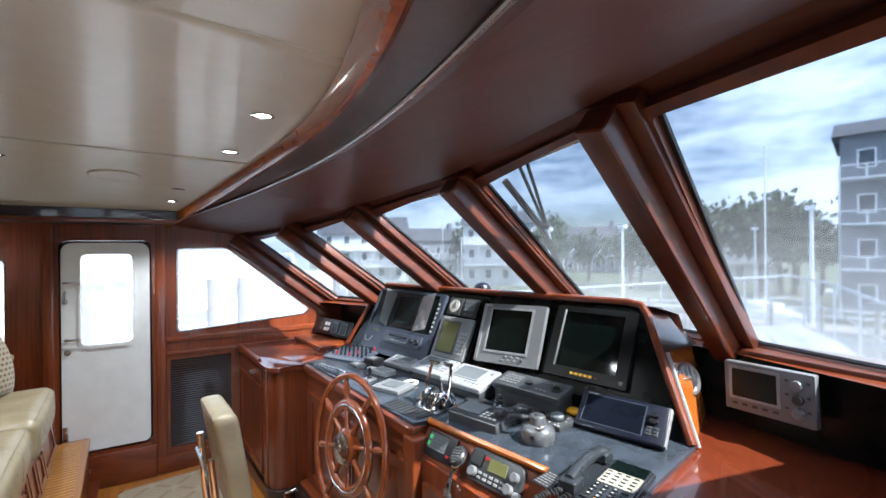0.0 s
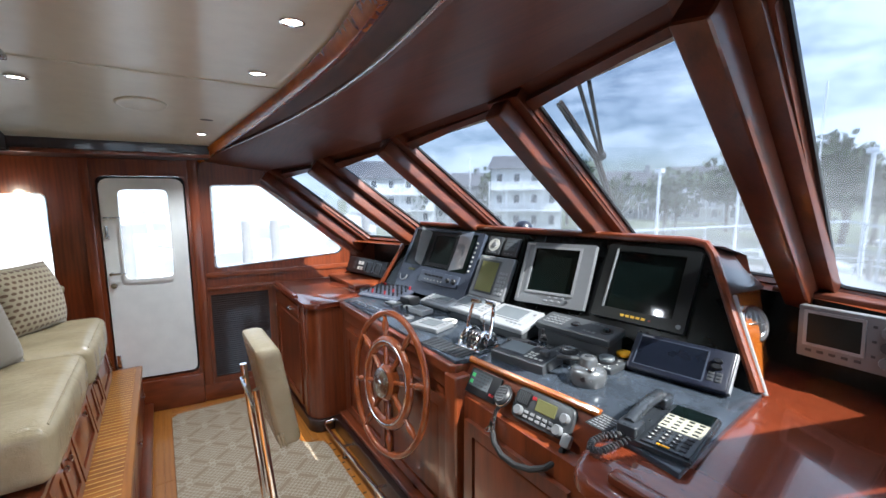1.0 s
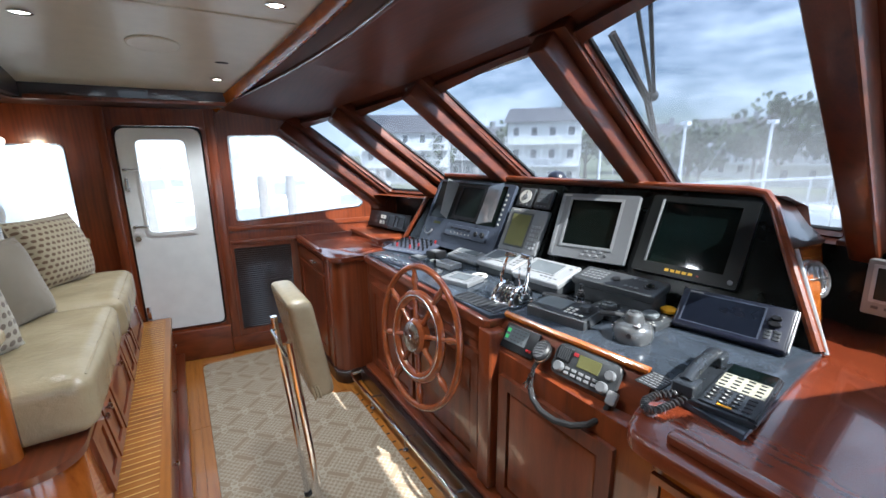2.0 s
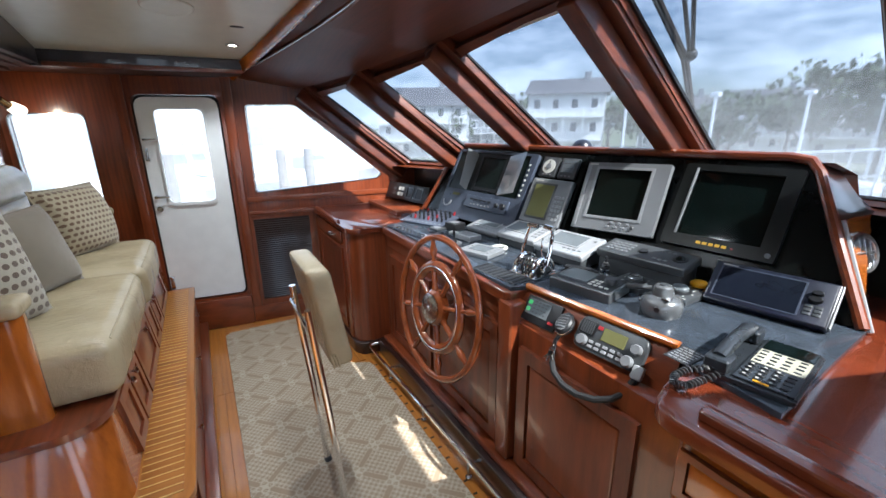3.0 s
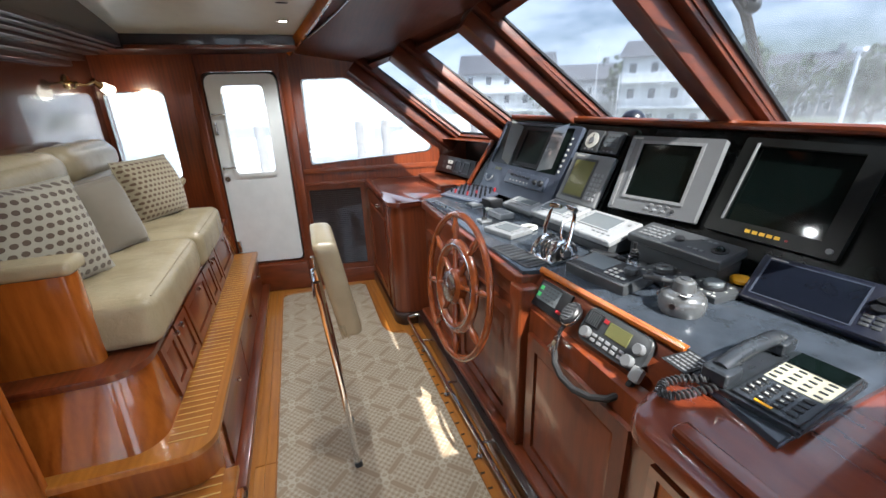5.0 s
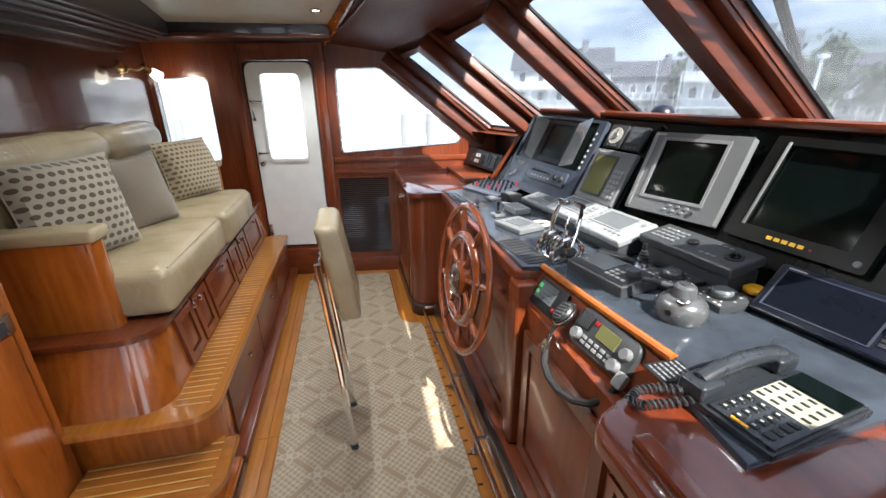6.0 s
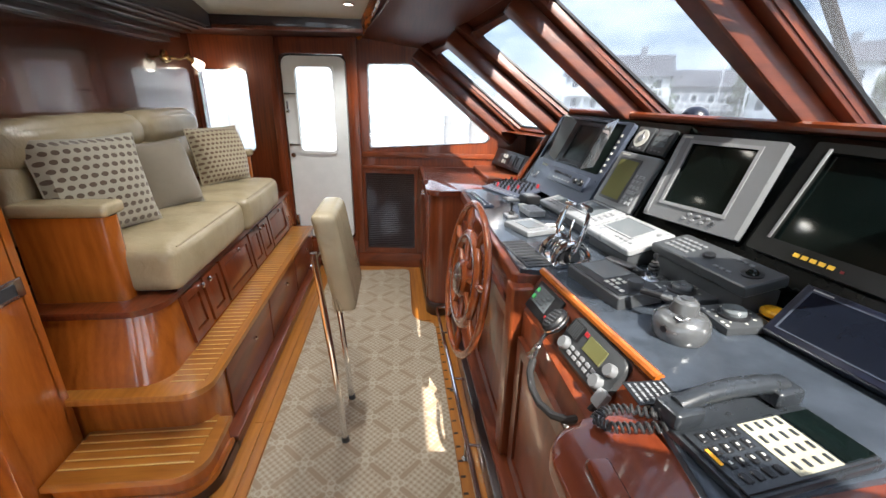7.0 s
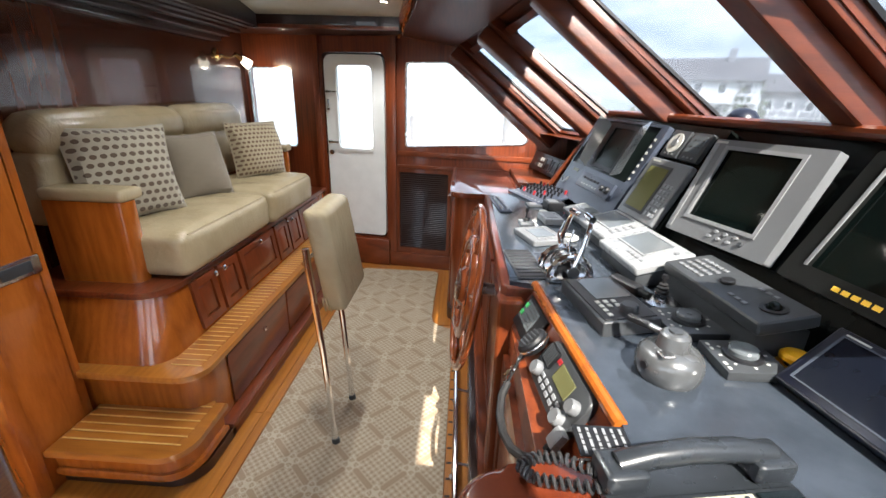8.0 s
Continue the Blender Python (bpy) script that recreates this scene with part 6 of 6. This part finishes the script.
    for i in range(6):
        part("grille_bar", box(B(), (0.341 + i * 0.0095, 0.08, 0.0272), (0.346 + i * 0.0095, 0.127, 0.029), 0, 1, f), CHARCOAL, t)
    part("display", box(B(), (0.43, 0.075, 0.0222), (0.525, 0.125, 0.025), 0.002, 1, f), LCD, t)
    for x, y, r in ((0.365, 0.05, 0.021), (0.57, 0.095, 0.019), (0.555, 0.045, 0.021)):
        knob(t, up(f, 0.0222), x, y, r, 0.022, GREY)
    keys(t, up(f, 0.0222), [0.40 + i * 0.03 for i in range(5)], [0.038, 0.056], 0.020, 0.011, 0.004, LIGHTGREY)
    keys(t, up(f, 0.0222), [0.415], [0.118], 0.02, 0.014, 0.003, RED)
    part("connector", box(B(), (0.585, 0.0, 0.02), (0.625, 0.05, 0.045), 0.010, 2, f), LIGHTGREY, t)


def upstand_radio():
    m = axes((2.10, 0.525, 1.14), (-0.055, -0.345, 0.01), (0.0, 0.0, 0.225)) @ Matrix.Diagonal((1.09, 1.17, 1, 1))
    t = thing("sounder_display", (2.1, 0.35, 1.14), "silver-grey sounder display with three knobs on the black upstand", "display")
    part("bracket", box(B(), (0.05, 0.02, -0.125), (0.27, 0.16, -0.03), 0.004, 1, m), BLACK, t)
    part("case", box(B(), (0, 0, -0.035), (0.318, 0.19, 0.006), 0.007, 2, m), GREY, t)
    part("bezel", plate(B(), rect(0.02, 0.045, 0.205, 0.175), [rect(0.032, 0.055, 0.195, 0.165)], 0.0063, 0.011, m), LIGHTGREY, t)
    part("screen", box(B(), (0.03, 0.053, 0.0063), (0.197, 0.167, 0.008), 0, 1, m), DULLSCREEN, t)
    for i, y in enumerate((0.145, 0.095, 0.045)):
        k = knob(t, up(m, 0.0063), 0.265, y, 0.019, 0.02, GREY if i != 1 else CHARCOAL)
        keys(t, up(m, 0.0063), [0.228, 0.298], [y + 0.012], 0.012, 0.009, 0.003, CHARCOAL)
    keys(t, up(m, 0.0063), [0.04 + i * 0.037 for i in range(5)], [0.028], 0.020, 0.010, 0.004, CHARCOAL)


def vent():
    d0, d1 = DASH @ Vector((2.735, -0.01, 0.0)), DASH @ Vector((2.45, 0.615, 0.0))
    c = Vector((1.985, 0.652, 1.262))
    m = axes(c, (1.0, -0.24, 0.0), (0.06, 0.34, 1.0))
    if (m.to_3x3() @ Vector((0, 0, 1))).y > 0:
        m = m @ Matrix.Diagonal((1, 1, -1, 1))
    m = m @ Matrix.Diagonal((1.3, 1.3, 1.0, 1))
    t = thing("air_vent", c, "round steel air vent with dark slots on the console end", "vent")
    part("ring", lathe(B(), [(0.062, -0.06), (0.064, 0.006), (0.058, 0.012), (0.050, 0.010), (0.048, 0.002)], m, 28), STEEL, t)
    part("well", lathe(B(), [(0.049, 0.001), (0.0, 0.0012)], m, 24), BLACK, t)
    for i in range(4):
        part("slat", box(B(), (-0.034 + i * 0.0225, -0.042, 0.002), (-0.028 + i * 0.0225, 0.042, 0.006), 0.001, 1, m), STEEL, t)
    part("cross_slat", box(B(), (-0.046, -0.003, 0.003), (0.046, 0.003, 0.010), 0.001, 1, m), STEEL, t)
    t = thing("edge_strip", d0, "bright aluminium strip down the console end", "strip")
    bm = tube(B(), [d0 + Vector((0.026, -0.016, 0.0)), d0.lerp(d1, 0.62) + Vector((0.026, -0.016, 0.0))], 0.010, 8)
    part("strip", bm, LIGHTGREY, t)


def compass():
    t = thing("compass", (1.96, 2.05, 1.55), "dark domed compass on the console top", "compass")
    m = Matrix.Translation((1.95, 2.06, 1.555))
    part("base", lathe(B(), [(0.075, 0), (0.075, 0.012), (0.066, 0.02)], m, 24), BLACK, t)
    part("dome", lathe(B(), [(0.066, 0.018), (0.067, 0.04), (0.060, 0.066), (0.042, 0.088), (0.02, 0.098), (0, 0.1)], m, 24), NAVY, t)


display_unit()
twin_gauges()
chart_plotter()
grey_monitor()
black_monitor()
left_gauge_box()
desk_instruments()
radios()
upstand_radio()
vent()
compass()


# ---------------- overhead and bulkhead fittings ----------------
def speaker():
    z = ceiling_z(3.0)
    slope = math.degrees(math.atan(-0.1 * (3.0 - 1.8)))
    m = Matrix.Translation((-0.21, 3.0, z)) @ pose(0, 0, 0, slope, 0, 0)
    t = thing("ceiling_speaker", (-0.21, 3.0, z), "round cream ceiling loudspeaker grille", "loudspeaker")
    part("grille", lathe(B(), [(0.128, 0.0), (0.128, -0.006), (0.118, -0.010), (0.112, -0.008), (0.09, -0.011), (0.0, -0.013)], m, 40), CEIL, t)
    t = thing("ceiling_slot", (0.14, 3.22, ceiling_z(3.22)), "small dark oval air slot in the ceiling", "vent")
    part("slot", lathe(B(), [(0.03, 0.004), (0.03, -0.003), (0.024, -0.005), (0, -0.005)], Matrix.Translation((0.14, 3.22, ceiling_z(3.22))) @ Matrix.Diagonal((1.3, 0.5, 1, 1)), 16), CHARCOAL, t)


def overhead_console():
    t = thing("overhead_monitor", (-0.72, 1.2, 2.43), "black overhead display hung below the ceiling", "display")
    part("case", box(B(), (-0.95, 0.85, 2.19), (-0.47, 1.46, 2.46), 0.012), BLACK, t)
    part("trim", box(B(), (-0.955, 0.84, 2.183), (-0.462, 1.468, 2.20), 0.004), STEEL, t)


def sconce():
    t = thing("wall_sconce", (-1.36, 3.86, 1.92), "polished brass swing-arm reading lamp with frosted glass shade, lit", "wall lamp")
    part("back_plate", lathe(B(), [(0.05, 0), (0.05, 0.008), (0.035, 0.018), (0.015, 0.022)], axes((-1.36, 3.86, 1.93), (0, 1, 0), (0, 0, 1)), 24), BRASS, t)
    arm = part("arm", tube(B(), [(-1.34, 3.86, 1.93), (-1.28, 3.80, 1.915), (-1.24, 3.84, 1.905), (-1.21, 3.90, 1.93)], 0.008, 10), BRASS, t)
    part("joint", ball(B(), (-1.28, 3.80, 1.915), 0.016, 12), BRASS, arm)
    part("swing_arm", tube(B(), [(-1.31, 3.70, 1.90), (-1.29, 3.78, 1.885), (-1.28, 3.80, 1.915)], 0.006, 8), BRASS, arm)
    part("socket", cyl(B(), (-1.215, 3.90, 1.94), (-1.19, 3.96, 1.90), 0.020, 0.026, 16), BRASS, t)
    d = Vector((0.05, 0.09, -0.06)).normalized()
    m = axes((-1.19, 3.955, 1.905), d.orthogonal(), d.cross(d.orthogonal()))
    part("shade", lathe(B(), [(0.026, 0), (0.034, 0.02), (0.040, 0.06), (0.043, 0.08), (0.038, 0.08), (0.03, 0.04), (0.02, 0.005)], m, 20), LAMPWHITE, t)
    part("bulb", ball(B(), m @ Vector((0, 0, 0.055)), 0.024, 12), BULB, t)
    lamp = new("sconce_lamp", bpy.data.lights.new("sconce_lamp", "POINT"))
    lamp.data.energy, lamp.data.shadow_soft_size, lamp.data.color = 0.6, 0.03, (1.0, 0.86, 0.66)
    lamp.location = m @ Vector((0, 0, 0.11))
    lamp.parent = t
    lamp.matrix_parent_inverse = t.matrix_basis.inverted()


speaker()
overhead_console()
sconce()


# ---------------- outside ----------------
def wiper():
    t = thing("window_wiper", (1.72, 1.30, 2.03), "weathered black windscreen wiper with twin rods outside the glass", "wiper")
    part("blade", tube(B(), [(1.40, 1.285, 2.262), (1.72, 1.308, 2.028), (2.17, 1.478, 1.705)], 0.012, 6), RUST, t)
    part("rubber", tube(B(), [(1.38, 1.285, 2.25), (1.70, 1.308, 2.015), (2.15, 1.478, 1.695)], 0.008, 6), WIPER, t)
    for y in (1.135, 1.08):
        part("rod", tube(B(), [(1.32, y, 2.33), (1.73, 1.30 - (1.135 - y) * 0.25, 2.04)], 0.009, 8), WIPER, t)
    part("pivot", ball(B(), (1.73, 1.295, 2.035), 0.028, 12), BLACK, t)


def foredeck():
    structure("deck_fore", prism(B(), [(1.0, 4.6), (4.5, 4.0), (8.5, 2.6), (9.5, 1.9), (8.5, 1.2), (4.5, -0.3), (1.0, -0.9)], 0.35, 0.45), NONSKID, "pale grey non-slip foredeck")
    r = thing("bow_rail", (6.0, 3.4, 0.45), "polished steel bow rail with upright posts", "rail")
    for s in (1, -1):
        pts = [(3.2, 1.93 + s * 2.35, 1.25), (4.5, 1.93 + s * 2.1, 1.25), (8.4, 1.93 + s * 0.75, 1.3), (9.4, 1.93, 1.35)]
        part("top_tube", tube(B(), pts, 0.02, 8), STEEL, r)
        part("mid_tube", tube(B(), [(x, y, z - 0.4) for x, y, z in pts], 0.012, 8), STEEL, r)
        for a, b in zip(pts, pts[1:]):
            for k in (0.0, 0.33, 0.66):
                p = Vector(a).lerp(Vector(b), k)
                part("stanchion", cyl(B(), (p.x, p.y, 0.44), p, 0.015, n=8), STEEL, r)


def at_bearing(deg, dist, z=0.0):
    a = radians(deg)
    return Vector((math.sin(a) * dist, math.cos(a) * dist, z))


GROUND_Z = -3.6


def house(deg, dist, w, d, h, wall, storeys, turn=0.0, label="pale clapboard waterfront house with balconies"):
    p = at_bearing(deg, dist, GROUND_Z)
    m = Matrix.Translation(p) @ Matrix.Rotation(-radians(deg) + radians(turn), 4, "Z")
    t = thing("waterfront_house", p, label, "house", "waterfront houses")
    part("wall", box(B(), (-w / 2, 0, 0), (w / 2, d, h), 0, 1, m), wall, t)
    bm = B()
    rows = [[(-w / 2 - 0.5, -0.6, h), (-w / 2 - 0.5, d / 2, h + w * 0.22), (-w / 2 - 0.5, d + 0.6, h)], [(w / 2 + 0.5, -0.6, h), (w / 2 + 0.5, d / 2, h + w * 0.22), (w / 2 + 0.5, d + 0.6, h)]]
    skin(bm, rows, m)
    lo = [bm.verts.new(m @ Vector(q)) for q in (rows[0][0], rows[0][2], rows[1][2], rows[1][0])]
    bm.faces.new(lo)
    for r in rows:
        bm.faces.new([bm.verts.new(m @ Vector(q)) for q in r])
    rf = part("roof", bm, ROOF, t)
    part("chimney", box(B(), (w * 0.2, d * 0.4, h), (w * 0.2 + 0.9, d * 0.4 + 0.9, h + w * 0.3), 0.05, 1, m), SIDING2, rf)
    k = max(3, int(w / 2.4))
    for s in range(storeys):
        z = 0.9 + s * h / storeys
        for i in range(k):
            x = -w / 2 + (i + 0.5) * w / k
            win = part("window", box(B(), (x - 0.55, -0.06, z), (x + 0.55, 0.0, z + 1.5), 0.0, 1, m), GELCOAT, t)
            part("pane", box(B(), (x - 0.42, -0.09, z + 0.12), (x + 0.42, -0.061, z + 1.38), 0.0, 1, m), PANE, win)
        if s:
            b = part("balcony", box(B(), (-w / 2, -1.5, z - 0.95), (w / 2, 0, z - 0.8), 0, 1, m), GELCOAT, t)
            part("balcony_rail", box(B(), (-w / 2, -1.5, z + 0.1), (w / 2, -1.42, z + 0.2), 0, 1, m), GELCOAT, b)
            for i in range(k * 2 + 1):
                x = -w / 2 + i * w / (k * 2)
                part("balcony_post", box(B(), (x - 0.07, -1.5, -0.9 + z if i % 2 else 0), (x + 0.07, -1.4, z + 0.15), 0, 1, m), GELCOAT, b)


def tree_meshes():
    rnd = random.Random(11)
    made = []
    for k in range(2):
        trunk = B()
        tube(trunk, [(0, 0, 0), (0.1, 0.05, 2.2), (0.0, 0.1, 4.6), (0.2, 0.0, 7.0)], lambda s: 0.26 * (1 - 0.75 * s), 8)
        crown = B()
        for i in range(9):
            a, z0 = rnd.uniform(0, 6.28), rnd.uniform(2.2, 5.6)
            tip = Vector((math.cos(a) * rnd.uniform(1.4, 2.9), math.sin(a) * rnd.uniform(1.4, 2.9), z0 + rnd.uniform(0.8, 2.4)))
            tube(trunk, [(0, 0.05, z0), tip * 0.5 + Vector((0, 0, z0 * 0.5)), tip], lambda s: 0.10 * (1 - 0.8 * s), 6)
            for j in range(60):
                c = tip + Vector([rnd.gauss(0, 0.75) for _ in range(3)])
                s = rnd.uniform(0.18, 0.42)
                q = Euler([rnd.uniform(0, 6.28) for _ in range(3)]).to_matrix()
                vs = [crown.verts.new(c + q @ Vector(v) * s) for v in ((-1, -0.5, 0), (0.2, -0.7, 0.2), (1, 0.1, 0), (0.1, 0.8, -0.2), (-0.8, 0.5, 0.1))]
                crown.faces.new(vs)
        made.append((trunk, crown))
    return made


def shore():
    structure("water", skin(B(), [[(-3000, -3000, GROUND_Z - 0.7), (3000, -3000, GROUND_Z - 0.7)], [(-3000, 3000, GROUND_Z - 0.7), (3000, 3000, GROUND_Z - 0.7)]]), WATER, "grey-blue harbour water to the horizon")
    arc = [at_bearing(a, 44) for a in range(20, 131, 10)]
    far = [at_bearing(a, 420) for a in range(20, 131, 10)]
    bm = B()
    skin(bm, [[(p.x, p.y, GROUND_Z) for p in arc], [(p.x, p.y, GROUND_Z + 0.4) for p in far]])
    skin(bm, [[(p.x, p.y, GROUND_Z) for p in arc], [(p.x, p.y, GROUND_Z - 0.9) for p in arc]])
    structure("ground", bm, LAND, "green and grey shore bank")
    house(27, 70, 14, 8, 8.0, SIDING, 3)
    house(37, 82, 12, 8, 7.0, SIDING2, 2, 8, "grey shingled waterfront house with white balconies")
    house(45, 62, 10, 8, 9.0, SIDING, 3, -6)
    house(58, 95, 14, 9, 7.0, SIDING2, 2, 5, "grey shingled waterfront house with white balconies")
    house(66, 90, 11, 8, 8.0, SIDING, 3)
    house(73, 74, 9, 8, 9.0, SIDING, 3, 10)
    house(87, 46, 9, 9, 14.0, SIDING2, 4, 4, "tall grey shingled waterfront house with a steep roof")
    made = tree_meshes()
    bases = []
    for trunk, crown in made:
        t = thing("shore_tree", (0, 0, 0), "leafy shore tree with an open uneven crown", "tree", "shore trees")
        part("trunk", trunk, BARK, t)
        part("crown", crown, LEAF, t)
        bases.append(t)
    rnd = random.Random(5)
    spots = [(a + rnd.uniform(-1, 1), rnd.uniform(56, 78)) for a in (31, 41, 50, 53, 56, 61, 63, 68, 70, 71.5, 74.5, 76, 77.5, 79, 80.5, 82, 91, 96)]
    for i, (a, d) in enumerate(spots):
        p = at_bearing(a, d, GROUND_Z)
        s = rnd.uniform(0.85, 1.35)
        m = Matrix.Translation(p) @ Matrix.Rotation(rnd.uniform(0, 6), 4, "Z") @ Matrix.Diagonal((s, s, s, 1))
        if i < 2:
            bases[i].matrix_basis = m
        else:
            o = copy_thing(bases[i % 2], m)
            o.scale = (s, s, s)
    # dock with pilings, rails and lamp posts
    d = thing("dock", at_bearing(75, 30, GROUND_Z), "weathered timber dock with pale pilings and railing", "dock")
    pts = [at_bearing(a, 33, GROUND_Z + 0.5) for a in range(48, 106, 4)]
    bm = B()
    skin(bm, [[(p.x, p.y, p.z) for p in pts], [(p.x * 1.07, p.y * 1.07, p.z) for p in pts]])
    skin(bm, [[(p.x, p.y, p.z) for p in pts], [(p.x, p.y, p.z - 0.3) for p in pts]])
    part("deck", bm, PILING, d)
    for p in pts:
        part("piling", cyl(B(), (p.x, p.y, GROUND_Z - 1), (p.x, p.y, GROUND_Z + 1.9), 0.13, n=8), PILING, d)
    for z in (1.1, 1.5):
        part("rail", tube(B(), [(p.x * 1.05, p.y * 1.05, GROUND_Z + z) for p in pts], 0.045, 6), GELCOAT, d)
    for a, dist, h in ((79.3, 34, 7.6), (61, 38, 7.0), (69, 40, 7.0), (52, 44, 7.2), (74.5, 52, 7.0)):
        p = at_bearing(a, dist, GROUND_Z)
        t = thing("dock_lamp", p, "pale dock lamp post with a small white head", "lamp post", "dock lamps")
        part("post", cyl(B(), p - Vector((0, 0, 0.6)), p + Vector((0, 0, h)), 0.13, 0.10, 8), GELCOAT, t)
        part("head", box(B(), (p.x - 0.3, p.y - 0.3, p.z + h), (p.x + 0.3, p.y + 0.3, p.z + h + 0.3), 0.08, 2), GELCOAT, t)
    for a, dist, h in ((75.1, 42, 14), (83, 60, 13), (38, 70, 12)):
        p = at_bearing(a, dist, GROUND_Z - 0.7)
        t = thing("sailing_boat", p, "moored white sailing boat with a tall mast", "boat", "moored boats")
        m = Matrix.Translation(p) @ Matrix.Rotation(radians(a * 3), 4, "Z")
        part("hull", prism(B(), [(-4, -1.1), (2, -1.2), (5, 0), (2, 1.2), (-4, 1.1)], 0, 1.2, m), GELCOAT, t)
        part("cabin", box(B(), (-2, -0.8, 1.2), (1.5, 0.8, 1.7), 0.2, 2, m), GELCOAT, t)
        part("mast", cyl(B(), m @ Vector((0.5, 0, 1.2)), m @ Vector((0.5, 0, h)), 0.07, 0.05, 8), GELCOAT, t)
    # marina on the port side
    for a, dist, s in ((6, 26, 1.0), (14, 34, 1.3), (20, 30, 1.1), (-2, 40, 1.3)):
        p = at_bearing(a, dist, GROUND_Z - 0.7)
        t = thing("motor_yacht", p, "white motor yacht moored with dark cabin windows", "boat", "moored boats")
        m = Matrix.Translation(p) @ Matrix.Rotation(radians(15 + a), 4, "Z") @ Matrix.Diagonal((s, s, s, 1))
        part("hull", prism(B(), [(-6, -1.8), (3, -2.0), (7, 0), (3, 2.0), (-6, 1.8)], 0, 1.9, m, 0.1), GELCOAT, t)
        part("house", box(B(), (-4, -1.5, 1.9), (2, 1.5, 3.6), 0.3, 2, m), GELCOAT, t)
        part("cabin_glass", box(B(), (-3.7, -1.53, 2.5), (1.7, 1.53, 3.2), 0.05, 1, m), SIDING2, t)
        part("flybridge", box(B(), (-3.2, -1.3, 3.6), (0.5, 1.3, 4.3), 0.25, 2, m), GELCOAT, t)
        part("arch", tube(B(), [m @ Vector(q) for q in ((-3, -1.3, 4.0), (-3.3, -1.1, 5.4), (-3.3, 1.1, 5.4), (-3, 1.3, 4.0))], 0.12, 8), GELCOAT, t)
    pier = thing("marina_pier", at_bearing(8, 16, GROUND_Z), "timber marina pier with tall dark pilings", "pier")
    part("deck", box(B(), (-14, 15, GROUND_Z - 0.2), (16, 17, GROUND_Z)), PILING, pier)
    for x in (-9, -5, -1, 2.2, 3.1, 6.5, 11):
        part("piling", cyl(B(), (x, 15.2, GROUND_Z - 1), (x, 15.2, GROUND_Z + 4.6), 0.16, n=10), PILING, pier)


wiper()
foredeck()
shore()


# ---------------- sole planks, laid last ----------------
def sole_planks():
    sole = bpy.data.objects["floor"]
    for x0 in (-0.325, -0.272):
        y = -0.3
        while y < 4.0:
            part("plank", box(B(), (x0, y, -0.0035), (x0 + 0.05, min(y + 1.1, 4.05) - 0.003, 0.004), 0.001, 1), TEAK, sole)
            y += 1.1
    for x in (0.565, 0.615, 0.665):
        part("plank", box(B(), (x, 2.93, -0.0035), (x + 0.046, 4.06, 0.004), 0.001, 1), TEAK, sole)
    for i in range(30):
        part("inlay", box(B(), (0.742, 0.2 + i * 0.09, -0.003), (0.765, 0.2 + i * 0.09 + 0.012, 0.0045)), MAHOGANY_DARK, sole)
    for y in (3.962, 4.012):
        part("plank", box(B(), (-0.21, y, -0.0035), (0.56, y + 0.046, 0.004), 0.001, 1), TEAK_X, sole)
    part("plank", box(B(), (0.738, 0.1, -0.0035), (0.845, 2.92, 0.003), 0.001, 1), TEAK, sole)


sole_planks()
